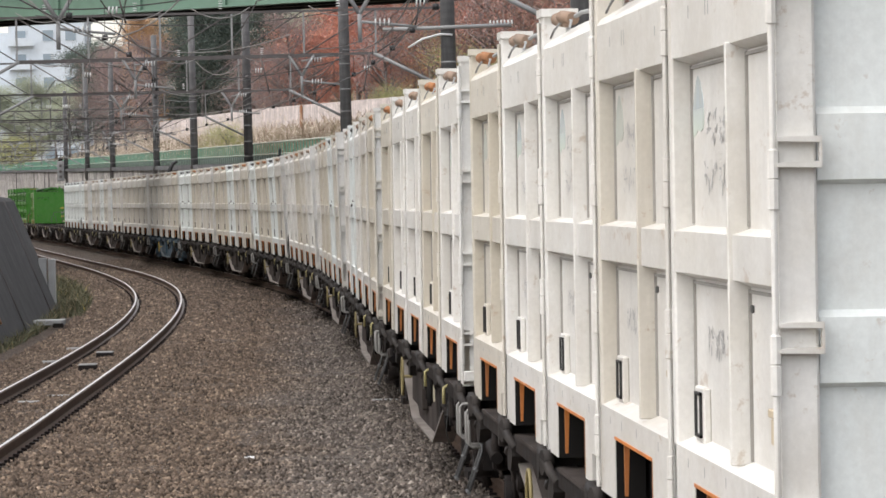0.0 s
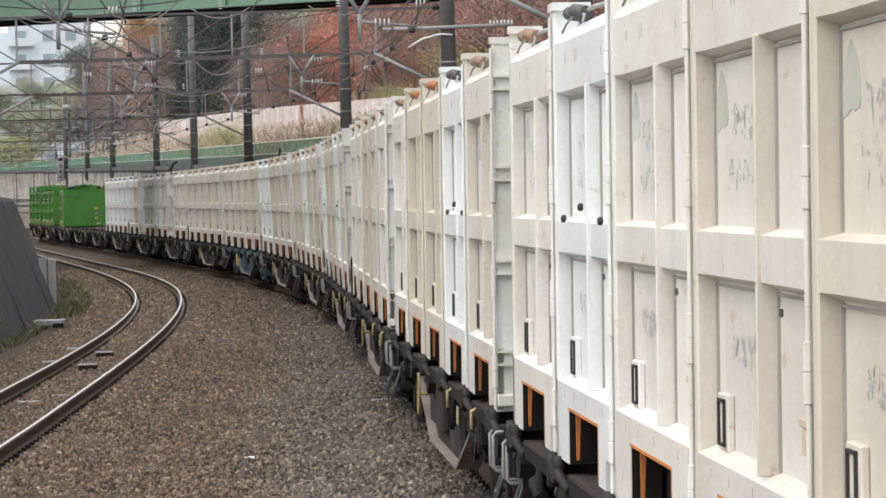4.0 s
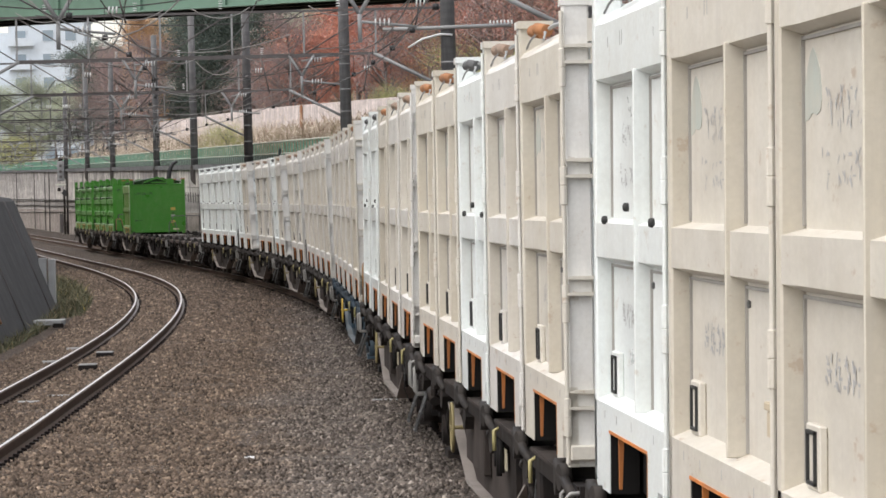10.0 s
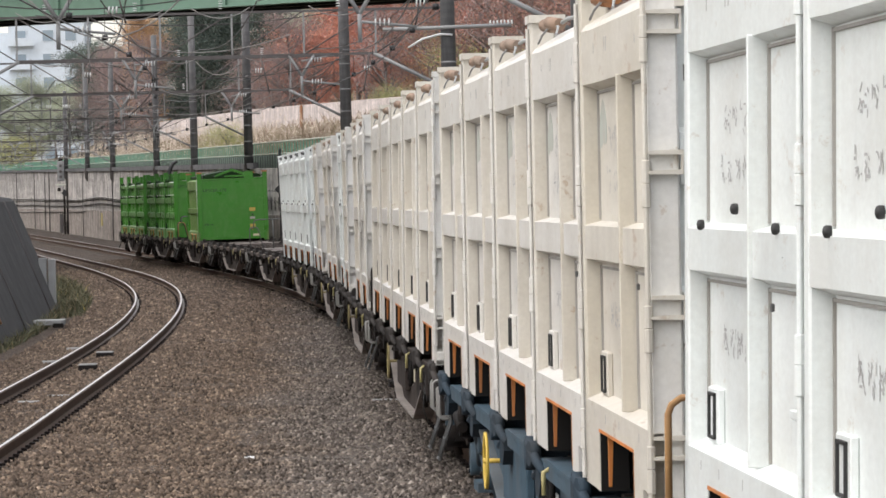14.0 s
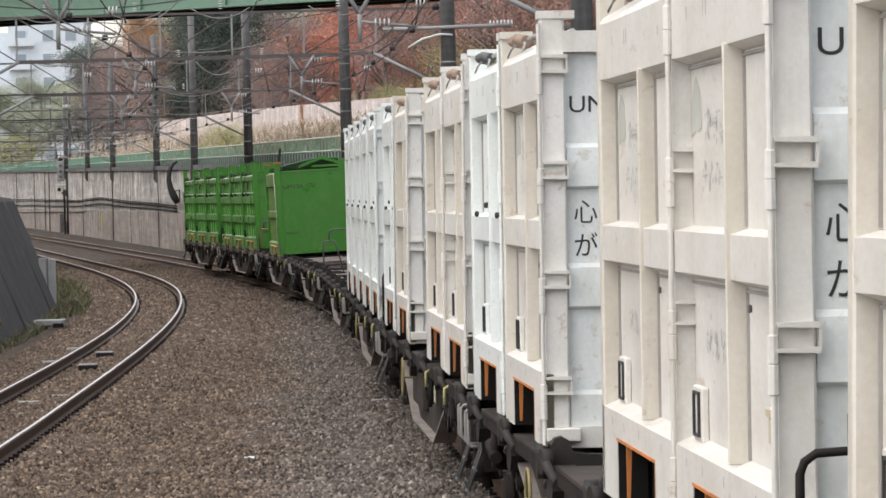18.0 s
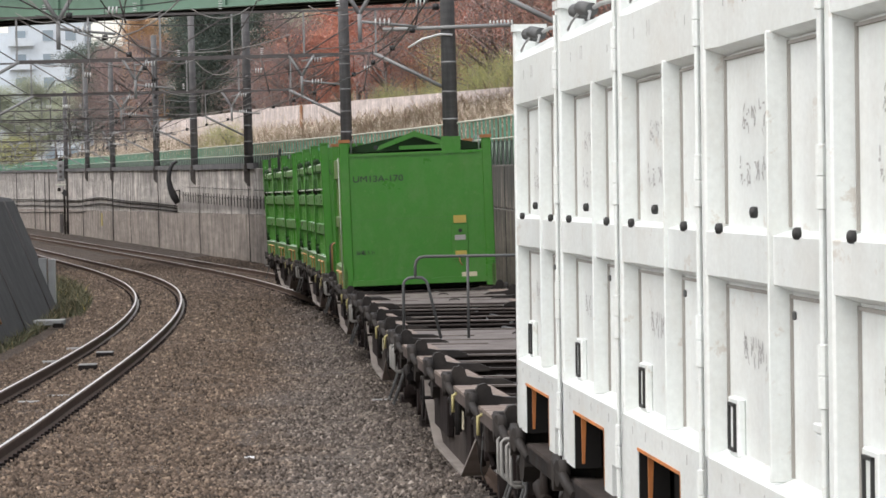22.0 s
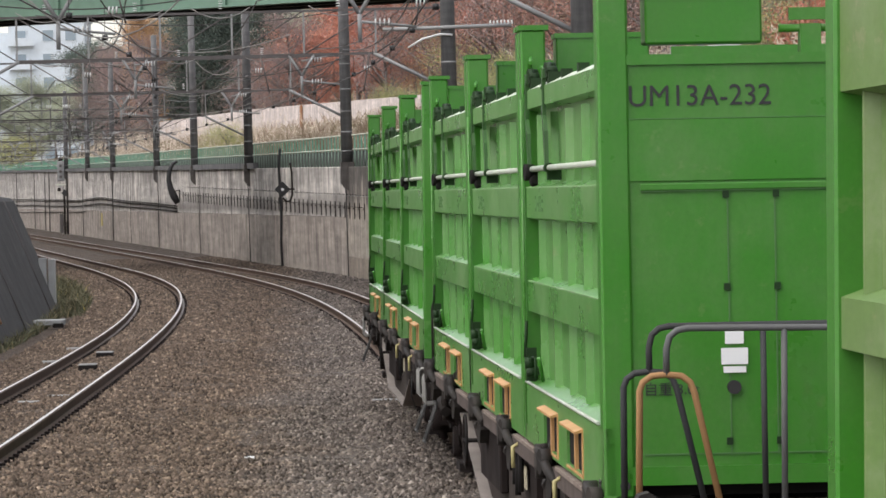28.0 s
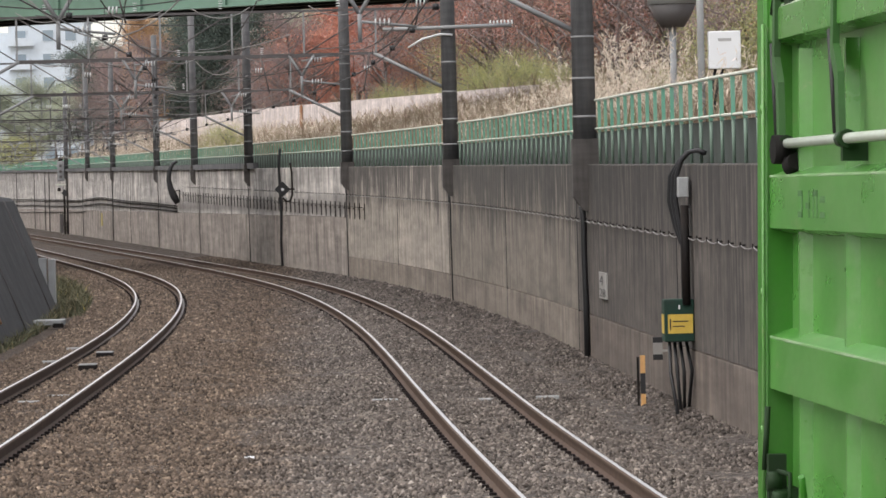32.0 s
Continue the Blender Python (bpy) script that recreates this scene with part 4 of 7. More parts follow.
# train-stop transponders and cable clamps between the rails
for where, s, lat in ((on_b, 78.0, -0.12), (on_b, 71.9, -0.08)):
    c = empty("track_transponder", "small flat track transponder box between the rails", "transponder", "transponders between the rails")
    c.location = where(s, lat, -0.16)
    part("housing", boxes((-0.14, 0.14, -0.2, 0.2, 0.0, 0.09), bevel=0.012), M_FRAME, c)
    part("cover", boxes((-0.14, 0.14, -0.2, 0.2, 0.09, 0.105)), M_ZINC, c, "pale top cover")
for where, s, lat, w in ((on_b, 78.6, 0.9, 0.28), (on_b, 72.5, 1.0, 0.3), (on_b, 62.0, 0.1, 0.35), (on_b, 60.2, -0.2, 0.3), (on_b, 66.5, 0.85, 0.3), (on_a, 58.2, -1.0, 0.35), (on_a, 57.6, 0.28, 0.2), (on_a, 57.9, 1.1, 0.3), (on_b, 64.5, 0.75, 0.25), (on_b, 83.5, -0.95, 0.25), (on_b, 76.5, -0.95, 0.3)):
    c = empty("cable_bridge", "pale worn board lying across the ballast", "board", "boards on the ballast")
    c.location = where(s, lat, -0.2)
    part("board", boxes((-w / 2, w / 2, -0.07, 0.07, 0.0, 0.06), bevel=0.008), M_ZINC, c)

# ---- equipment on the wall of track A ----
junction = empty("junction_box", "dark green junction box with a yellow plate on the wall", "junction box")
junction.matrix_basis = facing(53.6, 0, 0)
part("case", boxes((-0.36, 0.0, -0.2, 0.2, 0.66, 1.17), bevel=0.012), M_BOXGREEN, junction)
part("warning_plate", boxes((-0.366, -0.361, -0.15, 0.15, 0.76, 0.99), (-0.32, -0.02, -0.207, -0.201, 0.76, 0.99)), M_YELLOW, junction, "yellow plate with worn marks")
part("plate_mark", boxes((-0.30, -0.285, -0.211, -0.2075, 0.80, 0.94), (-0.26, -0.08, -0.211, -0.2075, 0.90, 0.912), (-0.26, -0.12, -0.211, -0.2075, 0.84, 0.852)), M_INK, junction, "dark worn marks")
part("small_mark", boxes((-0.19, -0.17, -0.206, -0.2015, 1.05, 1.1)), M_WHITE, junction)
for i, (x, y) in enumerate(((-0.3, -0.1), (-0.23, 0.0), (-0.16, 0.08), (-0.08, 0.14))):
    part("cable", tubes(([(x, y, 0.68), (x - 0.02 + 0.02 * i, y - 0.3, 0.3), (x + 0.04, y - 0.6 + 0.3 * i, -0.25)], 0.022)), M_CABLE, junction, "black cable into the ballast")
t = wall_top(53.6)
for i, y in enumerate((-0.12, 0.0, 0.13)):
    part("cable", tubes(([(0.16, y - 0.3, t + 0.12), (0.08, y - 0.25, t + 0.16), (-0.02, y - 0.15, t + 0.14), (-0.11, y - 0.05, t + 0.04), (-0.17 - 0.03 * i, y, t - 0.15), (-0.18 - 0.03 * i, y + 0.05, t - 0.45), (-0.14 - 0.02 * i, y, t - 0.75), (-0.09, y, t - 1.0), (-0.09, y, 1.1)], 0.028)), M_CABLE, junction, "black cable over the wall")
part("clamp_plate", boxes((-0.17, -0.04, -0.3, 0.25, t - 0.4, t - 0.16), bevel=0.01), M_ZINC, junction, "galvanised cable clamp plate")
part("conduit", tubes(([(-0.09, -0.2, t - 0.5), (-0.09, -0.2, 1.1)], 0.05)), M_FRAME, junction, "dark conduit")

hose = empty("hanging_hose", "thick black hose hanging on the wall from a wire", "hose")
hose.matrix_basis = facing(38.6, 0, 0)
t = wall_top(38.6)
part("hose", tubes(([(-0.06, 0.0, t - 0.15), (-0.1, 0.1, t - 0.5), (-0.09, 0.25, t - 1.0)], [0.035, 0.06, 0.03])), M_CABLE, hose)
part("wire", tubes(([(-0.05, 0, t + 1.9), (-0.05, 0, t - 0.1), (-0.05, 0.02, 0.2)], 0.012), n=6), M_CABLE, hose, "thin black wire")
part("ring", tubes(([(-0.06, 0.1 * math.cos(a), t - 0.13 + 0.05 * math.sin(a)) for a in np.linspace(0, 6.28, 11)], 0.012), n=5), M_ZINC, hose, "steel ring")

sign = empty("track_sign", "small pale number sign on the concrete wall", "sign")
sign.matrix_basis = facing(68.2, 0, 0.86)
part("plate", boxes((-0.03, -0.005, -0.75, 0.75, 0.0, 0.40)), M_PALESIGN, sign)
for txt, z, sz in (("4", 0.20, 0.22), ("28", 0.03, 0.18)):
    letters("lettering", txt, sz, Matrix.Translation((-0.034, 0.62 if txt == "4" else 0.68, z)) @ Matrix.Rotation(radians(-90), 4, "Z") @ Matrix.Rotation(radians(90), 4, "X"), M_INK, sign, "black painted numerals", 0.75 if txt == "4" else 1.25)

marker = empty("marker_post", "short orange and black striped marker post in ballast", "marker post")
marker.location = on_a(55.6, 2.16, -0.25)
for z0, z1, m in ((0.0, 0.2, M_PALEORANGE), (0.2, 0.46, M_INK), (0.46, 0.68, M_PALEORANGE)):
    part("stripe", boxes((-0.03, 0.03, -0.03, 0.03, z0, z1)), m, marker, "painted stripe of the post")
part("stake", boxes((-0.075, -0.045, -0.02, 0.02, 0.0, 0.66)), M_FRAME, marker, "dark steel stake")
plaque = empty("wall_plaque", "small white and black striped plaque on the wall", "plaque")
plaque.matrix_basis = facing(57.0, 0, 0.32)
part("board", boxes((-0.21, -0.09, -0.015, 0.015, 0.0, 0.28), (-0.12, -0.0, -0.01, 0.01, 0.1, 0.13)), M_PALESIGN, plaque)
for z in (0.0, 0.22):
    part("black_band", boxes((-0.212, -0.088, -0.018, 0.018, z, z + 0.07)), M_INK, plaque)

dia = empty("diamond_sign", "black diamond sign with a white centre on the wall", "sign")
dia.matrix_basis = facing(170.5, -0.35, 2.74) @ Matrix.Rotation(radians(-90), 4, "Z")
bm = bmesh.new()
vs = [(0.29, 0), (0, 0.29), (-0.29, 0), (0, -0.29)]
a = [bm.verts.new((-0.02 * 0 + x, 0.0, z)) for x, z in vs]
b = [bm.verts.new((x, 0.03, z)) for x, z in vs]
bm.faces.new(a), bm.faces.new(b[::-1])
for i in range(4):
    bm.faces.new((a[i], b[i], b[(i + 1) % 4], a[(i + 1) % 4]))
bmesh.ops.recalc_face_normals(bm, faces=bm.faces)
dia.matrix_basis = pose_a(170.5, wall_lat(170.5) - 0.45, 2.76) @ Matrix.Rotation(radians(4), 4, "Z")
part("board", bm, M_INK, dia)
bm = bmesh.new()
disc(bm, (0, -0.012, 0), (0, 1, 0), 0.055, 0.02, 12)
part("centre_dot", bm, M_WHITE, dia, "white dot")
part("holder", boxes((-0.02, 0.5, 0.03, 0.06, -0.03, 0.03)), M_FRAME, dia)
part("loop", tubes(([(0.3, 0.05, 0.95), (0.36, 0.05, 0.6), (0.36, 0.05, -0.2), (0.28, 0.05, -0.42), (0.12, 0.05, -0.45), (0.02, 0.05, -0.3)], 0.035), n=6), M_FRAME, dia, "dark cable loop")
solo("wall_cable", tubes(([on_a(176, wall_lat(176) - 0.08, wall_top(176) + 0.7), on_a(176.5, wall_lat(176) - 0.1, wall_top(176)), on_a(176, wall_lat(176) - 0.09, 1.8), on_a(176.4, wall_lat(176) - 0.09, 0.8), on_a(176, wall_lat(176) - 0.09, -0.2)], 0.05), n=6), M_CABLE, "thick black cable running down the concrete wall", "cable")

lamp = empty("track_signal", "far grey signal with a tall pale case and a diamond plate", "signal")
lamp.location = on_a(392, wall_lat(392) - 0.75, -0.25)
part("mast", tubes(([(0.5, 0, 0), (0.5, 0, 3.7)], 0.085), n=10), M_FRAME, lamp)
part("back_mast", tubes(([(0.93, -1.7, 0), (0.93, -1.7, 5.1)], 0.13), n=10), M_FRAME, lamp)
part("signal_case", boxes((-0.02, 0.54, -0.2, 0.2, 4.4, 6.05), bevel=0.05), M_TRUSSGREY, lamp, "pale grey signal case")
part("case_cap", boxes((0.06, 0.46, -0.15, 0.15, 6.05, 6.3), bevel=0.08), M_FRAME, lamp, "dark cap of the signal case")
for z in (4.75, 5.2, 5.65):
    bm = bmesh.new()
    disc(bm, (0.26, -0.24, z), (0, 1, 0), 0.12, 0.14, 14)
    part("lens_hood", bm, M_TRUSS, lamp, "dark round lens hood")
part("arm", boxes((-0.1, 1.05, -0.06, 0.06, 4.05, 4.2)), M_FENCERAIL, lamp)
part("brace", tubes(([(0.15, 0, 4.1), (0.9, 0.05, 3.3)], 0.05), n=6), M_TRUSSGREY, lamp)
bm = bmesh.new()
disc(bm, (0.1, -0.1, 3.72), (0, 1, 0), 0.15, 0.2, 12)
part("bell", bm, M_FRAME, lamp, "dark round bell")
dplate = part("diamond_plate", plate(bmesh.new(), [(-0.3, 0), (0, 0.3), (0.3, 0), (0, -0.3)], -0.02, 0.02), M_INK, lamp, "black diamond plate")
dplate.matrix_basis = Matrix.Translation((0.6, -0.25, 3.42)) @ Matrix.Rotation(radians(90), 4, "Z")
part("lower_box", boxes((0.1, 0.38, -0.2, 0.2, 0.2, 1.75), bevel=0.03), M_TRUSS, lamp)
part("relay_box", boxes((0.62, 0.82, -0.2, 0.2, 0.2, 1.2), bevel=0.03), M_FRAME, lamp)
hook = empty("hanging_sleeve", "thick black curved cable sleeve over the wall", "cable sleeve")
part("sleeve", tubes(([on_a(242, wall_lat(242) - q, wall_top(242) - 0.2 + z) for q, z in ((0.1, 0.62), (0.34, 0.5), (0.52, 0.15), (0.56, -0.3), (0.48, -0.75), (0.32, -1.15), (0.14, -1.5))], [0.07, 0.1, 0.12, 0.13, 0.16, 0.2, 0.14]), n=10), M_CABLE, hook)
part("bracket", tubes(([on_a(242, wall_lat(242) - q, wall_top(242) - 0.2 + z) for q, z in ((0.35, -0.9), (0.02, -0.85), (0.02, -1.35), (0.2, -1.4))], 0.035), n=6), M_FRAME, hook, "dark steel bracket")
tag_y = solo("yellow_tag", boxes((-0.05, 0, -0.9, 0.9, 0, 0.9)), M_WORNYELLOW, "small yellow plate on the far concrete wall", "plate")
tag_y.matrix_basis = facing(331, 0, 0.75)

# box on a post above the fence, and the tank beyond it
boxpost = empty("box_post", "white equipment box on a grey steel post behind the fence", "equipment box")
boxpost.location = on_a(62.0, 3.68, wall_top(62))
part("post", tubes(([(-0.1, 0.0, -0.3), (-0.1, 0.0, 4.2)], 0.05), n=10), M_ZINC, boxpost)
part("case", boxes((0.0, 0.44, -0.16, 0.12, 1.28, 1.80), bevel=0.01), M_WHITE, boxpost)
part("plate_mark", boxes((0.13, 0.31, -0.164, -0.161, 1.66, 1.70)), M_FADED, boxpost, "row of grey letters that cannot be read")
part("cable", tubes(([(0.1, 0.0, 1.3), (0.05, 0.0, 1.1), (0.0, 0.05, 0.4)], 0.02), ([(0.2, 0.0, 1.3), (0.12, 0.0, 1.05), (0.02, 0.05, 0.5)], 0.02)), M_CABLE, boxpost, "black cable")
tank = empty("pole_tank", "dark round tank with a pale ribbed rim on a post", "tank")
tank.location = on_a(80.0, 4.8, wall_top(80) + 0.0)
part("post", tubes(([(0, 0, -0.3), (0, 0, 2.4)], 0.06), n=10), M_TRUSSGREY, tank)
part("bowl", tubes(([(0.0, 0, 2.35), (0.0, 0, 2.5), (0, 0, 2.75)], [0.20, 0.30, 0.42]), n=24), M_TRUSS, tank)
part("rim", tubes(([(0, 0, 2.75), (0, 0, 3.15)], 0.43), n=24), M_ZINC, tank, "pale rim")

# ---- far apartment building ----
flats = empty("apartment_building", "pale blue-white apartment building far behind the bridge", "building")
flats.location = (-58.9, 760, 0)
flats.scale = (1.267,) * 3
part("wall", boxes((-6.5, 2.9, 0, 12, -1, 24.2)), M_FACADE, flats)
part("side_wing", boxes((-13.0, -6.6, 3, 12, -1, 23.0)), M_FACADE, flats)
part("roof", boxes((-6.7, 3.1, -0.2, 12.2, 24.2, 24.7)), M_FACADE, flats)
for fl in range(8):
    for cx in (-5.0, -1.6, 1.2):
        wd = part("window", boxes((cx - 0.75, cx + 0.75, -0.06, 0.0, 1.4 + 2.9 * fl, 2.9 + 2.9 * fl)), M_FACADE, flats)
        part("pane", boxes((cx - 0.65, cx + 0.65, -0.09, -0.06, 1.5 + 2.9 * fl, 2.8 + 2.9 * fl)), M_GLASS, wd, "dull grey window pane")
    part("balcony", boxes((-6.5, -3.4, -0.9, 0, 0.9 + 2.9 * fl, 1.0 + 2.9 * fl), (-6.5, -3.4, -0.95, -0.88, 0.9 + 2.9 * fl, 1.9 + 2.9 * fl)), M_FACADE, flats)


# ---- trees and reeds ----
def ground_at(x, y):
    s = y - 5
    for _ in range(4):
        q = on_a(s, 0, 0)
        s += (y - q.y) + 0.12 * (x - q.x)
    q, th = on_a(s, 0, 0), head_a(s)
    lat = (x - q.x) * math.cos(th) + (y - q.y) * math.sin(th)
    return bank_z(s, lat) if lat > wall_lat(s) else -0.85


def cards(points, sizes, rng, up=0.3, slim=0.55):
    """Small four-cornered leaves at the points."""
    n = len(points)
    u = rng.normal(size=(n, 3))
    u /= np.linalg.norm(u, axis=1, keepdims=True)
    w = rng.normal(size=(n, 3)) + np.array([0, 0, up])
    w -= u * (u * w).sum(1, keepdims=True)
    w /= np.linalg.norm(w, axis=1, keepdims=True)
    a, b = u * sizes[:, None] * slim, w * sizes[:, None]
    v = np.stack([points - b, points + a * 0.9, points + b, points - a * 0.9], 1)
    return v.reshape(-1, 3), np.arange(4 * n).reshape(-1, 4)


def tree(name, label, leaf, seed, height=9.0, spread=3.2, leaves=14000, size=0.10, bare=0.35, limbs=9, column=False):
    rnd = random.Random(seed)
    rng = np.random.default_rng(seed)
    leaves = int(leaves * 2.2)
    t = empty(name, label, "tree", "trees on the hillside")
    bm = bmesh.new()
    lean = rnd.uniform(-0.4, 0.4)
    trunk = [(lean * u * u + 0.1 * math.sin(5 * u + seed), 0.2 * math.sin(3 * u + seed) * u, height * 0.92 * u) for u in (0, 0.12, 0.25, 0.4, 0.55, 0.7, 0.85, 1)]
    tube(bm, trunk, [0.20, 0.15, 0.13, 0.11, 0.09, 0.065, 0.04, 0.015], 7)
    tips = []
    for i in range(limbs):
        u = 0.18 + 0.75 * (i + rnd.random()) / limbs
        base = Vector((lean * u * u, 0, height * 0.92 * u))
        a = rnd.uniform(0, 6.28)
        ln_ = spread * (1.1 - 0.75 * u) * rnd.uniform(0.7, 1.15) * (0.45 if column else 1)
        rise = rnd.uniform(0.35, 0.9)
        mid = base + Vector((math.cos(a) * ln_ * 0.5, math.sin(a) * ln_ * 0.5, ln_ * rise * 0.55))
        tip = base + Vector((math.cos(a) * ln_, math.sin(a) * ln_, ln_ * rise))
        tube(bm, [base, mid, tip], [0.06, 0.038, 0.012], 5)
        tips += [mid, tip]
        for j in range(5):
            f = rnd.uniform(0.3, 1.0)
            q = base.lerp(tip, f)
            e = q + Vector((rnd.gauss(0, 0.6), rnd.gauss(0, 0.6), rnd.uniform(0.2, 1.1)))
            tube(bm, [q, q.lerp(e, 0.5) + Vector((0.06, 0, 0.05)), e], [0.02, 0.014, 0.006], 4)
            tips.append(e)
            for _ in range(2):
                e2 = e + Vector((rnd.gauss(0, 0.35), rnd.gauss(0, 0.35), rnd.uniform(0.1, 0.6)))
                tube(bm, [q.lerp(e, 0.7), e2], [0.01, 0.004], 3)
    part("trunk", bm, M_BARK, t, "dark branching trunk")
    tips = [p for p in tips if rnd.random() > bare] or tips
    c = np.array([tuple(p) for p in tips])
    pick = rng.integers(0, len(c), leaves)
    r = (0.32 + 0.55 * rng.random(len(c)))[pick]
    pts = c[pick] + rng.normal(size=(leaves, 3)) * r[:, None] * np.array([1, 1, 0.7])
    pts[:, 2] = np.maximum(pts[:, 2], 0.3)
    v, f = cards(pts, 0.56 * size * (0.6 + 0.8 * rng.random(leaves)), rng)
    crown = new("crown", soup("crown", v, f, leaf))
    crown.parent = t
    return t


RED = leaf_material("red_autumn_leaves", ((0.0, (0.42, 0.17, 0.135)), (0.35, (0.51, 0.20, 0.15)), (0.7, (0.56, 0.265, 0.175)), (1.0, (0.45, 0.23, 0.19))))
ORANGE = leaf_material("orange_autumn_leaves", ((0.0, (0.402, 0.232, 0.128)), (0.5, (0.492, 0.293, 0.15)), (1.0, (0.425, 0.284, 0.173))))
RUST = leaf_material("rust_brown_leaves", ((0.0, (0.28, 0.205, 0.195)), (0.5, (0.355, 0.245, 0.225)), (1.0, (0.33, 0.275, 0.262))))
MAROON = leaf_material("dull_maroon_leaves", ((0.0, (0.27, 0.14, 0.12)), (0.4, (0.36, 0.165, 0.135)), (0.7, (0.32, 0.205, 0.155)), (1.0, (0.28, 0.215, 0.155))))
YELLOW = leaf_material("yellow_green_leaves", ((0.0, (0.33, 0.33, 0.15)), (0.5, (0.43, 0.41, 0.18)), (1.0, (0.27, 0.32, 0.16))))
EVER = leaf_material("dark_evergreen_leaves", ((0.0, (0.062, 0.082, 0.074)), (0.6, (0.092, 0.118, 0.10)), (1.0, (0.135, 0.16, 0.13))))
# lightened, so that distance haze is part of this leaf colour
PALE = leaf_material("hazed_grey_green_leaves", ((0.0, (0.32, 0.358, 0.27)), (0.6, (0.408, 0.447, 0.342)), (1.0, (0.528, 0.536, 0.403))))
KINDS = {
    "red": tree("maple_tree", "maple tree with thinning red and orange autumn leaves", RED, 1, 9.5, 3.4, 13000),
    "red2": tree("maple_tree", "spreading maple tree with bright orange-red leaves", RED, 2, 8.5, 3.8, 15000, 0.10, 0.2),
    "orange": tree("autumn_tree", "tall narrow tree with orange-brown needles", ORANGE, 3, 13.0, 2.6, 17000, 0.10, 0.1, 14, True),
    "rust": tree("autumn_tree", "autumn tree with rust-brown leaves and many bare twigs", RUST, 4, 9.0, 3.4, 6500, 0.085, 0.5, 24),
    "maroon": tree("autumn_tree", "half bare tree with dull maroon leaves", MAROON, 5, 9.0, 3.2, 4800, 0.08, 0.5, 26),
    "maroon2": tree("autumn_tree", "half bare tree with dark red leaves and grey twigs", MAROON, 6, 8.0, 3.0, 5600, 0.08, 0.45, 26),
    "yellow": tree("autumn_tree", "low tree with yellow-green autumn leaves", YELLOW, 7, 4.2, 2.2, 9000, 0.06, 0.25),
    "ever": tree("evergreen_tree", "dense dark evergreen tree on the hillside", EVER, 8, 12.0, 3.6, 20000, 0.13, 0.0, 14),
    "pale": tree("broadleaf_tree", "grey-green broadleaf tree on the hillside", PALE, 9, 9.0, 3.4, 16000, 0.11, 0.05),
}
used_trees = set()


def plant(kind, x, y, scale=1.0):
    proto = KINDS[kind]
    m = Matrix.Translation((x, y, ground_at(x, y) - 0.3)) @ Matrix.Rotation(y * 7.3 + 3 * x, 4, "Z")
    if kind in used_trees:
        ob = copy_thing(proto, m)
    else:
        ob = proto
        ob.matrix_basis = m
        used_trees.add(kind)
    ob.scale = (scale,) * 3
    return ob


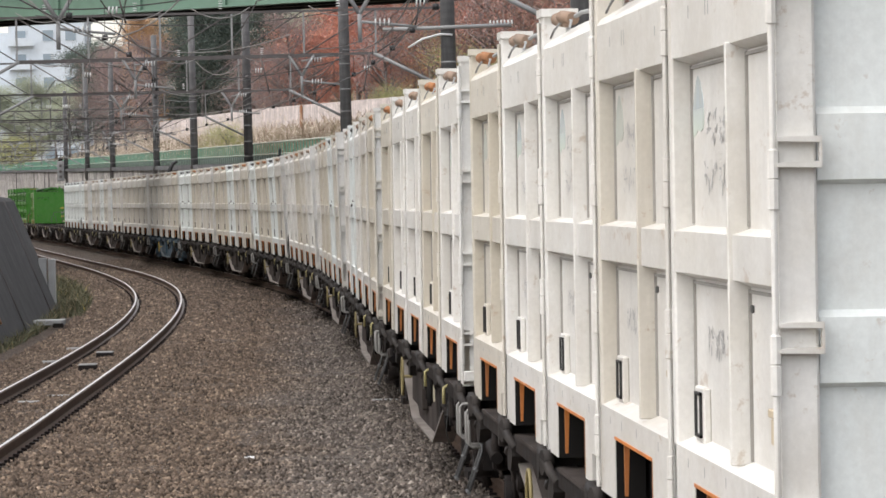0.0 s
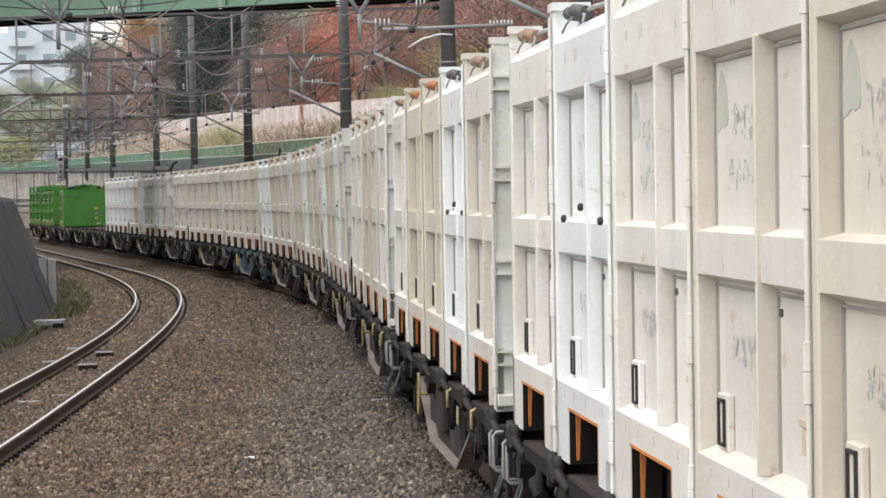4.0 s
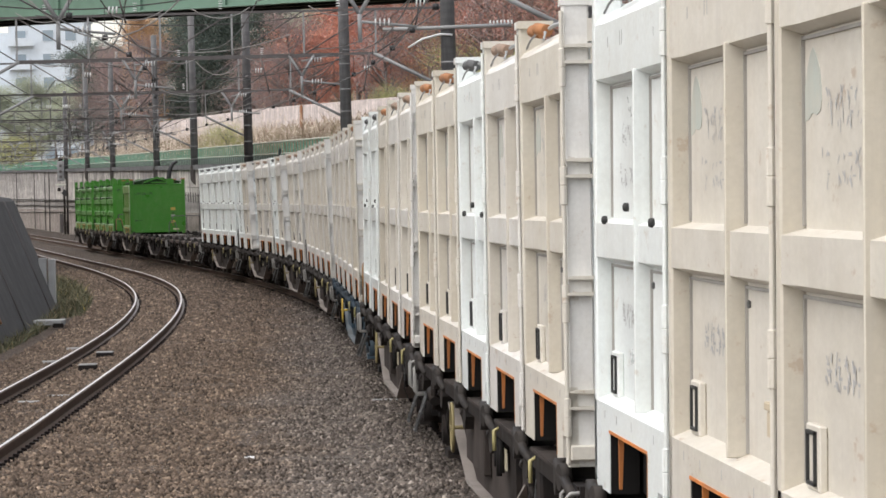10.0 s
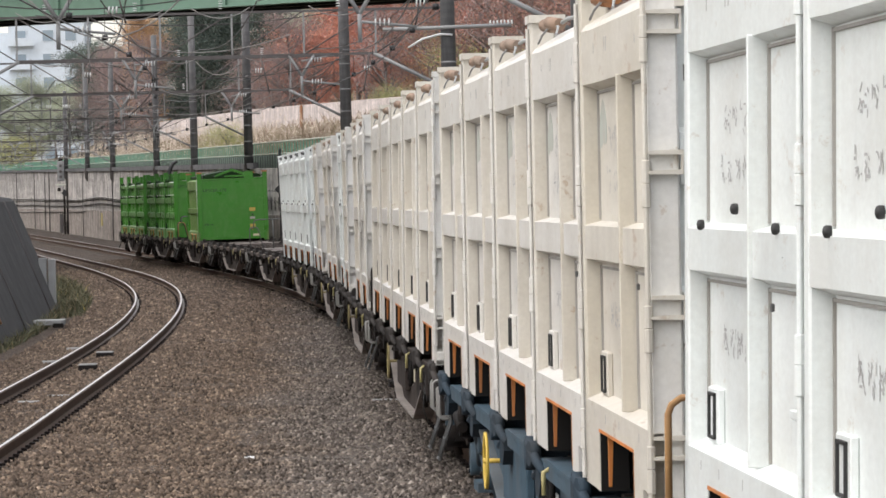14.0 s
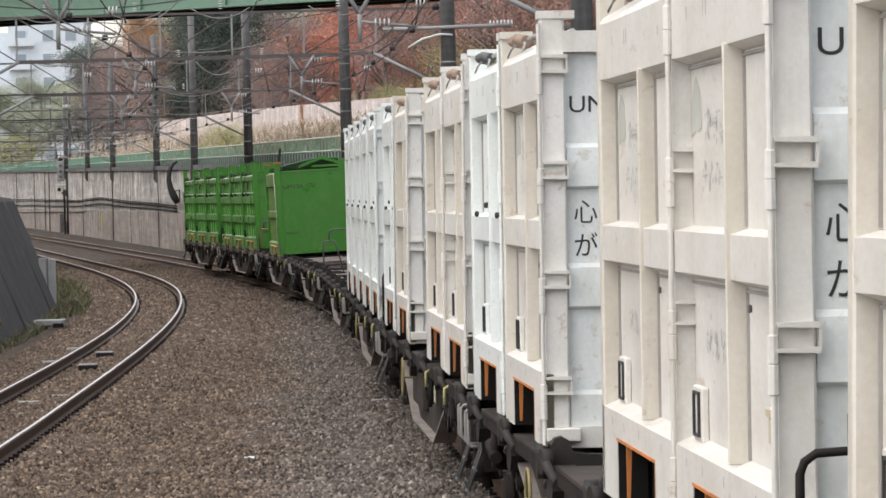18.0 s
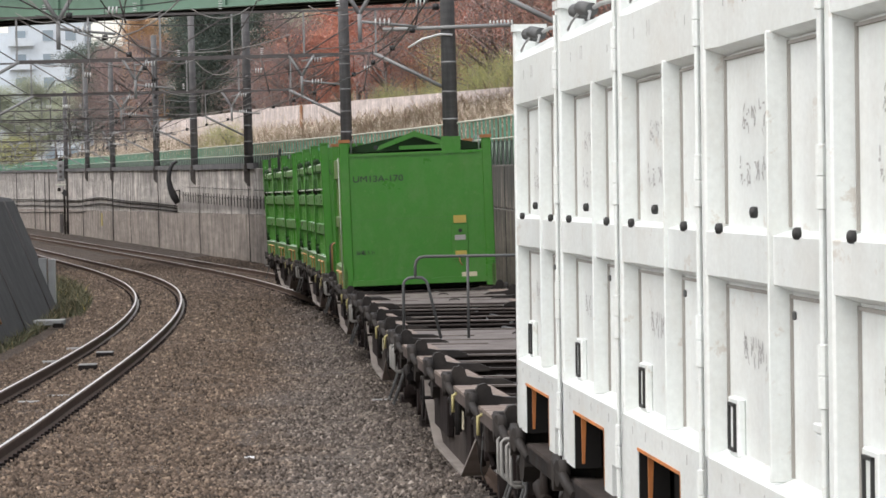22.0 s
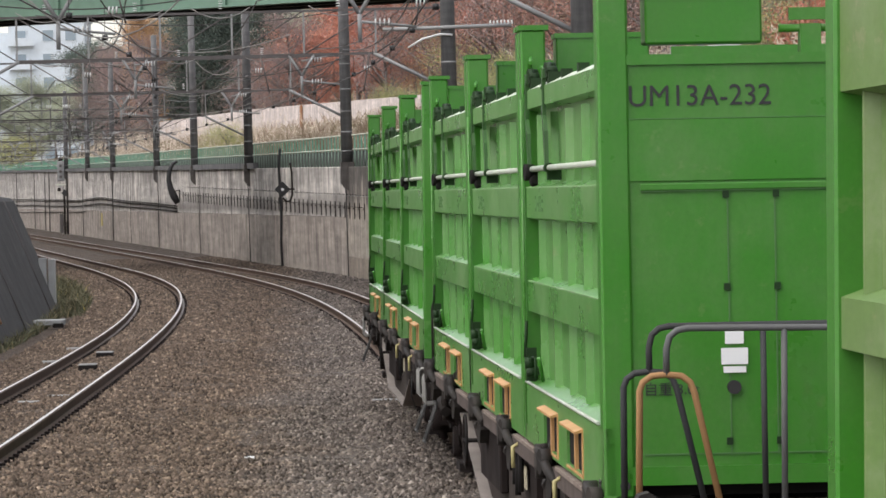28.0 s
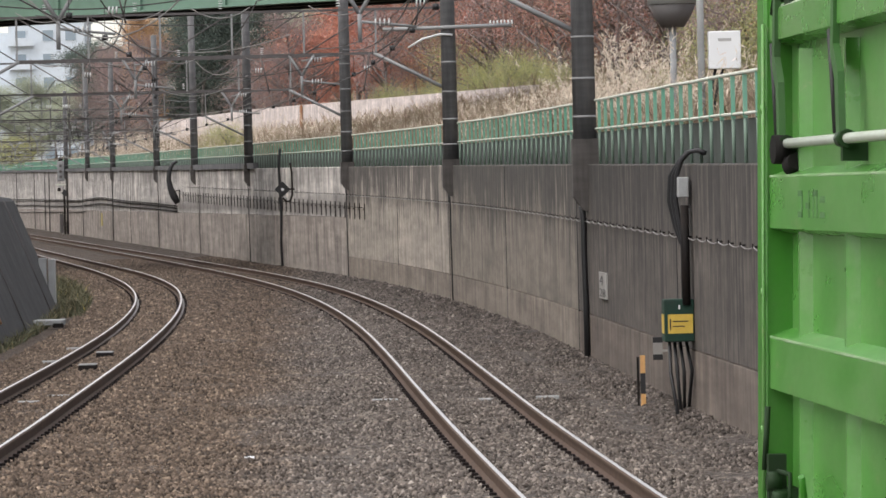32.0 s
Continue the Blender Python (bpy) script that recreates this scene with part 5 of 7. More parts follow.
FOREST = (
    # far left, behind the bridge
    ("pale", -56.8, 640, 1.20), ("pale", -54.6, 650, 1.25), ("pale", -52.2, 660, 1.10), ("ever", -47.8, 650, 1.20), ("ever", -44.3, 640, 1.25), ("pale", -48.0, 630, 1.00), ("yellow", -56.4, 625, 1.00), ("yellow", -54.6, 630, 0.90), ("pale", -51.3, 625, 0.80), ("ever", -39.7, 600, 1.10),
    # orange-brown columns
    ("rust", -29.6, 430, 1.1), ("orange", -26.6, 450, 1.1), ("orange", -25.4, 420, 1.1), ("ever", -23.2, 440, 1.0), ("rust", -23.9, 400, 1.1), ("rust", -24.5, 380, 1.0), ("rust", -31.0, 470, 1.2), ("ever", -34.0, 480, 0.9),
    # dark evergreens
    ("pale", -13.3, 440, 1.15), ("pale", -10.8, 455, 1.2), ("ever", -19.5, 400, 1.0), ("ever", -19.0, 420, 1.1), ("ever", -21.7, 430, 1.0), ("ever", -16.7, 400, 1.0), ("ever", -15.3, 420, 1.1), ("ever", -12.6, 410, 1.1), ("pale", -10.4, 400, 1.1), ("ever", -9.0, 420, 1.0),
    # reds
    ("rust", -12.0, 330, 0.75), ("maroon", -10.6, 320, 0.75), ("red", -10.0, 340, 0.75), ("maroon2", -8.3, 320, 1.0), ("rust", -12.7, 360, 0.75), ("rust", -9.2, 300, 0.9), ("red2", -8.1, 350, 0.8), ("rust", -13.4, 345, 0.7),
    ("red2", -5.0, 300, 1.0), ("red", -4.1, 310, 1.1), ("red2", -2.8, 290, 1.0), ("red", -2.2, 320, 1.1), ("orange", -4.9, 330, 0.9), ("red2", -6.5, 330, 1.0), ("rust", -3.0, 270, 0.8), ("yellow", -2.4, 245, 0.50), ("yellow", -0.4, 235, 0.45), ("yellow", -1.7, 250, 0.40), ("orange", -1.4, 300, 0.8),
    ("maroon", -0.4, 270, 1.0), ("maroon2", 0.5, 260, 1.0), ("yellow", 1.6, 250, 0.9), ("rust", 1.0, 285, 1.1), ("maroon2", 2.4, 240, 1.0), ("red", 2.1, 275, 1.1), ("rust", 3.2, 230, 1.0), ("red", 4.2, 250, 1.0), ("yellow", 4.0, 205, 0.55), ("yellow", 4.6, 195, 0.45), ("maroon2", 4.6, 225, 1.0), ("maroon", 5.4, 215, 1.0), ("red", 6.2, 235, 1.0), ("rust", -0.9, 310, 1.2), ("rust", 3.6, 290, 1.2), ("rust", 5.9, 260, 1.2), ("red", 0.2, 330, 1.2), ("maroon", 6.2, 200, 1.0), ("yellow", 2.8, 200, 0.6), ("yellow", 1.7, 215, 0.5),
    # over the fence on the near side
    ("maroon", 5.5, 150, 0.8), ("maroon2", 5.9, 165, 0.9), ("rust", 6.6, 140, 0.75), ("rust", 6.8, 170, 0.9), ("maroon", 6.4, 180, 1.0), ("rust", 6.0, 95, 0.45), ("yellow", 6.3, 90, 0.52), ("pale", 7.2, 95, 0.6), ("red", 7.3, 88, 0.42), ("rust", 7.9, 120, 0.8), ("yellow", 6.3, 110, 0.60), ("rust", 9.4, 120, 0.8), ("pale", 8.8, 100, 0.6), ("maroon", 8.0, 150, 0.9), ("red", 9.6, 130, 0.6), ("rust", 9.9, 110, 0.5), ("rust", 8.7, 180, 1.0), ("red", 9.4, 160, 0.9), ("rust", 12.8, 150, 1.0),
)
for kind, x, y, sc in FOREST:
    plant(kind, x, y, sc)
for s, sc in ((505, 0.7), (528, 0.8), (550, 0.85), (575, 0.8)):
    p = on_a(s, wall_lat(s) + 0.7, 0)
    plant("yellow", p.x, p.y, sc)

for s, off, sc in ((240, 2.3, 0.48), (247, 3.2, 0.38), (262, 2.6, 0.33), (172, 3.4, 0.22), (205, 2.4, 0.25)):
    p = on_a(s, wall_lat(s) + off, 0)
    plant("yellow", p.x, p.y, sc)

# reeds and pampas grass on the bank
DRY = leaf_material("dry_reed_blades", ((0.0, (0.19, 0.137, 0.096)), (0.4, (0.315, 0.25, 0.18)), (0.65, (0.43, 0.36, 0.275)), (0.8, (0.26, 0.155, 0.125)), (1.0, (0.21, 0.225, 0.105))))
PLUME = leaf_material("pale_reed_plumes", ((0.0, (0.56, 0.475, 0.375)), (0.6, (0.72, 0.64, 0.53)), (1.0, (0.63, 0.50, 0.43))))
WEED = leaf_material("green_weeds", ((0.0, (0.055, 0.062, 0.038)), (0.5, (0.10, 0.105, 0.06)), (0.85, (0.17, 0.145, 0.095)), (0.97, (0.2, 0.165, 0.10)), (1.0, (0.45, 0.37, 0.10))))


def blades(name, label, places, heights, material, rng, width=0.03, bend=0.35):
    n = len(places)
    a = rng.random(n) * 6.28
    side = np.stack([np.cos(a), np.sin(a), np.zeros(n)], 1) * (width * (0.6 + 0.8 * rng.random(n)))[:, None]
    b = rng.normal(size=(n, 3)) * bend * heights[:, None]
    b[:, 2] = 0
    mid = places + b * 0.3 + np.array([0, 0, 0.6]) * heights[:, None]
    tip = places + b + np.array([0, 0, 1.0]) * heights[:, None]
    v = np.stack([places - side, places + side, mid + side * 0.8, mid - side * 0.8, tip], 1).reshape(-1, 3)
    k = 5 * np.arange(n)[:, None]
    f = np.concatenate([k + np.array([0, 1, 2]), k + np.array([0, 2, 3]), k + np.array([3, 2, 4])])
    me = soup(name, v, f, material)
    return tagged(new(name, me), label, "reeds", "", "stuff")


def bank_places(n, rng, s0, s1, d0, d1, power=1.0, clump=0.0):
    out = np.empty((n, 3))
    for i in range(n):
        while True:
            s = s0 + (s1 - s0) * rng.random() ** power
            d = d0 + (d1 - d0) * rng.random()
            if clump == 0 or noise.noise((s * 0.35, d * 0.6, 7.0)) > clump * (2 * rng.random() - 0.7):
                break
        lat = wall_lat(s) + d
        p = on_a(s, lat, 0)
        out[i] = (p.x, p.y, bank_z(s, lat) - 0.05)
    return out


rng = np.random.default_rng(21)
pl = bank_places(42000, rng, 30, 200, 0.6, 9.0, 1.2, 0.5)
blades("dry_reeds", "tall dry tan reeds and grass on the bank", pl, 0.4 + 1.0 * rng.random(len(pl)), DRY, rng, 0.013)
pl = bank_places(16000, rng, 190, 420, 0.8, 9.5, 1.0, 0.5)
blades("dry_reeds", "tall dry tan reeds and grass further along the bank", pl, 0.4 + 0.9 * rng.random(len(pl)), DRY, rng, 0.03)
pl = bank_places(9000, rng, 50, 400, 9.0, 30.0, 1.0, 0.3)
blades("dry_reeds", "dry undergrowth below the trees on the hill", pl, 0.5 + 1.4 * rng.random(len(pl)), DRY, rng, 0.05)


def plumes(n, s0, s1, d0, d1, seed, h0=1.3, h1=2.3):
    rng = np.random.default_rng(seed)
    pl = bank_places(n, rng, s0, s1, d0, d1, 1.0, 0.6)
    h = h0 + (h1 - h0) * rng.random(n)
    dirs = rng.normal(size=(n, 3)) * 0.25
    dirs[:, 2] = 1
    V, F, c = [], [], 0
    for p, hh, dv in zip(pl, h, dirs):
        top = p + dv * hh
        st = top - dv * 0.45
        q = st + (top - st) * rng.random((14, 1)) + rng.normal(size=(14, 3)) * 0.025
        v, f = cards(q, (0.05 if h1 < 2 else 0.04) + 0.04 * rng.random(14), rng, 2.5, 0.11)
        V.append(v), F.append(f + c)
        c += len(v)
    me = soup("reed_plumes", np.concatenate(V), np.concatenate(F), PLUME)
    return tagged(new("reed_plumes", me), "feathery cream plumes of pampas grass on the bank", "pampas grass", "", "stuff")


plumes(800, 55, 130, 1.0, 7.0, 3, 0.9, 1.7)
plumes(2600, 130, 400, 1.0, 8.5, 4, 0.7, 1.4)
plumes(240, 77, 87, 0.8, 2.4, 5, 1.3, 2.4)
plumes(1000, 225, 400, 0.6, 4.5, 6, 1.4, 2.5)

# weeds at the foot of the dark wall and beyond it
n = 12000
pl = np.empty((n, 3))
for i in range(n):
    s = 112 + 55 * rng.random() if rng.random() < 0.85 else 60 + 60 * rng.random()
    lat = -1.75 - 2.0 * rng.random() ** 0.8 if s > 112 else -2.35 - 0.2 * rng.random()
    p = on_b(s, lat, -0.3)
    pl[i] = p
blades("trackside_weeds", "green and yellowing weeds beside the second track", pl, 0.07 + 0.28 * rng.random(n) ** 1.5, WEED, rng, 0.012, 0.6)

# a scrap of white paper on the ballast
bm = strip([[(0.05 * i + 0.01 * math.sin(3 * j), 0.05 * j, 0.012 * math.sin(2.3 * i + 1.7 * j) + 0.012) for j in range(4)] for i in range(3)])
scrap = solo("paper_scrap", bm, M_WHITE, "crumpled scrap of white paper lying on the ballast", "litter")
scrap.location = (-2.1, 50.1, -0.175)


# ---- containers ----
M_LATCH = painted("cream_latch_paint", (0.55, 0.47, 0.34), (0.4, 0.3, 0.2), 0.5)


def ends(m):
    """A pose for lettering on the near end: it reads along x and faces the platform."""
    return m @ Matrix.Rotation(radians(90), 4, "X")


def white_container(paint, label, dots=False, leaf=True, seed=0):
    p = PAINTS[paint]
    rnd = random.Random(seed)
    c = empty("open_top_container", label, "container", "white containers of the train")
    X, P, Y = 1.22, 1.132, 1.845
    for sx in (-1, 1):
        def bx(xa, xb, y0, y1, z0, z1):
            return (min(sx * xa, sx * xb), max(sx * xa, sx * xb), y0, y1, z0, z1)
        # bottom rail with two fork pockets
        bm = bmesh.new()
        for y0, y1, z0, z1 in ((-Y, Y, 0.30, 0.42), (1.0, Y, 0.0, 0.30), (-1.36, -0.92, 0.0, 0.30), (-1.6, -1.36, 0.15, 0.30), (-Y, -1.6, 0.0, 0.30)):
            box(bm, *bx(X, X - 0.05, y0, y1, z0, z1))
        part("bottom_rail", bm, p, c)
        part("side_panel", boxes(bx(P, P - 0.03, -Y + 0.08, Y - 0.08, 0.36, 2.1)), p, c)
        # belt and top rail lie a little behind the posts and flare out to meet the far one
        run = [(-Y + 0.1, X - 0.022), (Y - 0.42, X - 0.022), (Y - 0.12, X - 0.003)]
        part("side_belt", strip([[(sx * (P - 0.025), y, 1.085), (sx * f, y, 1.12), (sx * f, y, 1.285), (sx * (P - 0.025), y, 1.315)] for y, f in run], True), p, c)
        part("top_rail", strip([[(sx * (P - 0.03), y, 1.95), (sx * f, y, 1.985), (sx * f, y, 2.25), (sx * (f - 0.02), y, 2.28), (sx * (X - 0.2), y, 2.38), (sx * (X - 0.24), y, 2.34), (sx * (P - 0.05), y, 2.1)] for y, f in run], True), p, c)
        for sy in (-1, 1):
            ya, yb_ = sorted((sy * Y, sy * (Y - 0.12)))
            bm = boxes(bx(X, X - 0.14, ya, yb_, 0.0, 2.44), bevel=0.01)
            ya, yb_ = sorted((sy * (Y + 0.01), sy * (Y - 0.16)))
            box(bm, *bx(X + 0.01, X - 0.2, ya, yb_, 2.43, 2.475))
            part("corner_post", bm, (M_CREAM if paint == "beige" else PAINTS["beige"]) if sy > 0 and paint in ("beige", "grey") else PAINTS["white"] if sy < 0 and paint != "bright" else p, c)
        if sx > 0:
            continue
        part("floor_ledge", prism(bmesh.new(), [(sx * X, 0.42), (sx * P, 0.455), (sx * (P - 0.03), 0.455), (sx * (P - 0.03), 0.40), (sx * (X - 0.02), 0.40)], -Y + 0.1, Y - 0.1), p, c)
        part("rib", boxes(bx(P - 0.03, X - 0.004, -0.294, -0.266, 0.44, 1.99), bevel=0.005), M_CREAM if paint == "beige" else PAINTS["beige"] if paint == "grey" else p, c)
        # hinge bar at the near corner, thick where the knuckles sit
        pts, rad = [], []
        for z in (0.16, 0.76, 1.38, 2.0):
            for zz, r in ((z, 0.012), (z + 0.004, 0.02), (z + 0.10, 0.02), (z + 0.104, 0.015), (z + 0.108, 0.02), (z + 0.2, 0.02), (z + 0.204, 0.012)):
                pts.append((sx * (X + 0.008), -Y - 0.02, zz)), rad.append(r)
        pts, rad = [(pts[0][0], pts[0][1], 0.02)] + pts + [(pts[0][0], pts[0][1], 2.4)], [0.012] + rad + [0.012]
        bm = tube(bmesh.new(), pts, rad, 8)
        for fc in bm.faces:
            fc.smooth = False
        part("hinge_bar", bm, p, c, "long hinge bar with thick knuckles")
        for z in (0.30, 0.90, 1.52, 2.12):
            bm = bmesh.new()
            for dz in (0.0, 0.085):
                prism(bm, [(sx * (X - 0.004), z + dz + 0.004), (sx * (X - 0.15), z + dz), (sx * (X - 0.15), z + dz + 0.022), (sx * (X - 0.03), z + dz + 0.02), (sx * (X - 0.004), z + dz + 0.016)], -Y - 0.045, -Y)
            box(bm, *bx(X - 0.145, X - 0.155, -Y - 0.04, -Y, z, z + 0.107))
            part("hinge_bracket", bm, p, c)
        # fork pockets
        part("pocket_trim", boxes(bx(X + 0.004, X - 0.045, -0.92, 1.0, 0.288, 0.302)), M_ORANGE, c, "orange painted edge of the fork pocket")
        part("pocket_web", prism(bmesh.new(), [(sx * (X - 0.016), 0.04), (sx * (X - 0.014), 0.288), (sx * (X - 0.040), 0.288), (sx * (X - 0.030), 0.04)], 0.66, 0.69), M_WEBORANGE, c, "orange web inside the fork pocket")
        part("pocket_web", boxes(bx(X + 0.002, X - 0.014, -0.93, -0.905, 0.02, 0.288)), M_RUSTCAP, c, "rust-worn orange edge of the fork pocket")
        # near-black sheets carry the shade inside the pockets
        part("pocket_shade_liner", boxes(bx(X - 0.004, X - 0.14, 0.975, 0.997, 0.0, 0.287)), M_DARKIN, c, "near-black sheet that paints the shaded tunnel wall of the fork pocket")
        part("pocket_shade_back", boxes(bx(X - 0.16, X - 0.18, -Y + 0.2, Y - 0.2, 0.0, 0.31)), M_DARKIN, c, "near-black sheet that paints the shade inside the fork pockets")
        # handle plate, latch, hook, rivets of the sill
        part("handle_box", boxes(bx(P, P + 0.03, 1.18, 1.52, 0.445, 0.665), bevel=0.006), p, c)
        bm = bmesh.new()
        for y0, y1, z0, z1 in ((1.24, 1.262, 0.465, 0.645), (1.433, 1.455, 0.465, 0.645), (1.24, 1.455, 0.465, 0.477), (1.24, 1.455, 0.633, 0.645)):
            box(bm, *bx(P + 0.03, P + 0.041, y0, y1, z0, z1))
        part("handle", bm, M_BLACK, c, "black rubber-edged handle slot")
        part("latch", boxes(bx(P, P + 0.05, -1.42, -1.2, 0.66, 0.69), bx(P, P + 0.042, -1.40, -1.22, 0.565, 0.655), bx(P, P + 0.02, -1.33, -1.27, 0.48, 0.57), bevel=0.004), M_LATCH if paint != "bright" else p, c, "small cream latch")
        part("hook", boxes(bx(P, P + 0.014, -0.40, -0.375, 1.0, 1.03), bevel=0.004), M_PIPE, c, "small dark hook under the belt")
        # grey strips paint joint dirt and crease shade where sheet meets post and rib
        crease = bmesh.new()
        for y in (Y - 0.12, -0.294):
            for z0, z1 in ((0.456, 1.085), (1.314, 1.955)):
                plate(crease, [(y - 0.02, z0), (y, z0), (y, z1), (y - 0.02, z1)], sx * (P - 0.002), sx * (P + 0.011))
        for z in (1.083, 1.952):
            box(crease, *bx(P - 0.002, P + 0.009, -Y + 0.2, Y - 0.14, z - 0.012, z))
        tagged(part("seam_bead", crease, M_CREASE, c, "grey strip that paints joint dirt and crease shade along the sheet"), kind="stuff")
        # small cleats of the cover line, weep slots of the rails
        part("cleat_row", boxes(*[bx(P, P + 0.022, -1.57, -1.47, z, z + 0.012) for z in (0.92, 1.46, 1.80)], bevel=0.003), p, c)
        bm = bmesh.new()
        for y, z0, z1 in ((0.55, 2.12, 2.19), (0.45, 2.12, 2.19), (1.2, 2.13, 2.18), (-1.1, 2.11, 2.15), (1.25, 0.35, 0.385), (0.62, 0.345, 0.385), (-0.15, 0.35, 0.39), (-1.2, 0.345, 0.385)):
            box(bm, *(bx(X - 0.002, X + 0.001, y - 0.008, y + 0.008, z0, z1) if z0 < 1 else bx(X - 0.024, X - 0.0205, y - 0.008, y + 0.008, z0, z1)))
        tagged(part("slot_row", bm, M_FADED, c, "narrow grey weep slots"), kind="stuff")
        # top rod and its clutter
        part("top_rod", tubes(([(sx * (X - 0.10), -Y + 0.25, 2.36), (sx * (X - 0.11), 0.3, 2.40), (sx * (X - 0.10), Y - 0.25, 2.38)], 0.012)), M_ZINC, c, "thin rod along the top edge")
        for y in (1.15, 0.75):
            bm = bmesh.new()
            disc(bm, (sx * (X - 0.07), y, 2.39), (0.3 * sx, 1, 0.1), 0.036, 0.17, 10)
            part("roller", bm, (M_RUSTCAP if paint == "beige" else M_WORNCAP) if paint != "bright" else M_PIPE, c, "worn roller on the top rod")
        part("rod_clip", tubes(([(sx * (X - 0.02), 1.35, 2.30), (sx * (X - 0.03), 1.2, 2.34), (sx * (X - 0.06), 1.0, 2.385), (sx * (X - 0.08), 0.6, 2.37), (sx * (X - 0.05), 0.35, 2.32)], 0.007), n=6), M_ZINC, c, "bent dark wire clip")
        if dots:
            for y, z in ((1.38, 1.30), (0.22, 1.365), (-1.02, 1.30)):
                bm = bmesh.new()
                tube(bm, [(sx * (X - 0.03), y, z), (sx * (X - 0.028), y, z), (sx * (X - 0.012), y, z), (sx * (X - 0.004), y, z), (sx * X, y, z)], [0.012, 0.02, 0.021, 0.018, 0.008], 12)
                part("buffer", bm, M_BLACK, c, "round black rubber buffer")
        # worn stencils: strokes, for nothing can be read
        bm = bmesh.new()
        for z, y0, y1, h, keep in ((1.64, 1.18, 0.12, 0.12, 0.62), (1.45, 1.28, 0.1, 0.11, 0.5), (0.80, 1.22, 0.45, 0.10, 0.75)):
            y = y0
            while y > y1:
                w = rnd.uniform(0.15, 0.24)
                for k in range(16):
                    if rnd.random() > keep:
                        continue
                    yy, zz = y - w * rnd.random(), z + h * rnd.random()
                    q = rnd.choice((0.0, 1.57, 1.57, 0.7, -0.7))
                    lg, th = rnd.uniform(0.010, 0.026), rnd.uniform(0.003, 0.006)
                    u, v = (math.cos(q) * lg * 1.6, math.sin(q) * lg), (-math.sin(q) * th * 2, math.cos(q) * th)
                    bm.faces.new([bm.verts.new((sx * (P + 0.0012 + 0.0001 * k), yy + a * u[0] + b * v[0], zz + a * u[1] + b * v[1])) for a, b in ((-1, -1), (1, -1), (0.8, 1), (-0.9, 1))])
                y -= w + 0.06
        tagged(part("worn_stencil", bm, M_FADED, c, "worn grey stencil marks"), kind="stuff")
        if leaf:
            # half a leaf against the far post: blue tip, green foot
            tip = [(1.71, 1.772), (1.65, 1.837), (1.56, 1.891), (1.5, 1.91), (1.41, 1.883), (1.327, 1.837), (1.29, 1.78)]
            foot = [(1.29, 1.778), (1.282, 1.73), (1.312, 1.696), (1.41, 1.684), (1.515, 1.692), (1.605, 1.673), (1.71, 1.665), (1.71, 1.771)]
            if paint == "white":
                part("painted_mark", plate(bmesh.new(), tip, sx * P, sx * (P + 0.002)), M_LEAFBLUE, c, "faded blue painted leaf tip")
                part("painted_mark", plate(bmesh.new(), foot, sx * P, sx * (P + 0.002)), M_LEAFMARK, c, "faded green painted leaf")
            else:
                part("painted_mark", plate(bmesh.new(), tip + foot[1:], sx * P, sx * (P + 0.002)), M_LEAFGREY, c, "grey-green ghost of a painted leaf")
    # ends: sheets with swages
    for sy in (-1, 1):
        y = lambda d: sy * (Y - d)
        part("end_panel", boxes((-X + 0.13, X - 0.13, min(y(0.07), y(0.11)), max(y(0.07), y(0.11)), 0.1, 2.28)), PAINTS["bright"], c, "cleaner white end sheet")
        for z0, z1 in ((0.12, 0.30), (0.80, 1.02), (1.48, 1.70)) if sy < 0 else ():
            part("end_belt", plate(bmesh.new(), [(y(0.08), z0 - 0.02), (y(0.03), z0), (y(0.03), z1), (y(0.08), z1 + 0.03)], -X + 0.145, X - 0.145), PAINTS["bright"], c)
        part("end_top_rail", boxes((-X + 0.13, X - 0.13, min(y(0.0), y(0.1)), max(y(0.0), y(0.1)), 2.24, 2.36)), p, c)
        part("end_sill", boxes((-X + 0.13, X - 0.13, min(y(0.0), y(0.1)), max(y(0.0), y(0.1)), 0.0, 0.12)), p, c)
    part("corner_foot", boxes((-X + 0.004, -X + 0.20, -Y - 0.05, -Y + 0.02, 0.035, 0.115), bevel=0.008), p, c, "white corner foot under the end")
    letters("lettering", "UM8A-", 0.135, ends(Matrix.Translation((-X + 0.16, -Y + 0.068, 1.90))), M_INK, c, "black stencilled lettering", 0.44)
    letters("lettering", "\u5fc3\u3092\u3072", 0.15, ends(Matrix.Translation((-X + 0.18, -Y + 0.068, 1.28))), M_INK, c, "black brush-style lettering", 0.42)
    letters("lettering", "\u304c\u3093\u3070", 0.15, ends(Matrix.Translation((-X + 0.18, -Y + 0.068, 1.09))), M_INK, c, "black brush-style lettering", 0.42)
    part("floor", boxes((-X + 0.15, X - 0.15, -Y + 0.1, Y - 0.1, 0.30, 0.40)), M_FRAME, c)
    # tarpaulin that sags between the top rails
    secs = []
    for i in range(9):
        yy = -Y + 0.12 + (2 * Y - 0.24) * i / 8
        secs.append([(xx, yy, 2.25 - 0.10 * math.cos(xx / X * 1.4) - 0.03 * math.sin(i * 2.1 + xx * 3)) for xx in np.linspace(-X + 0.2, X - 0.2, 9)])
    part("tarpaulin", strip(secs), M_TARP, c, "grey tarpaulin over the load")
    return c


def two_tone(ob, paint, facing):
    """Gives the faces that look a certain way a second coat, for dust and painted sky sheen."""
    ob.data.materials.append(paint)
    for p in ob.data.polygons:
        if facing(p.normal):
            p.material_index = 1


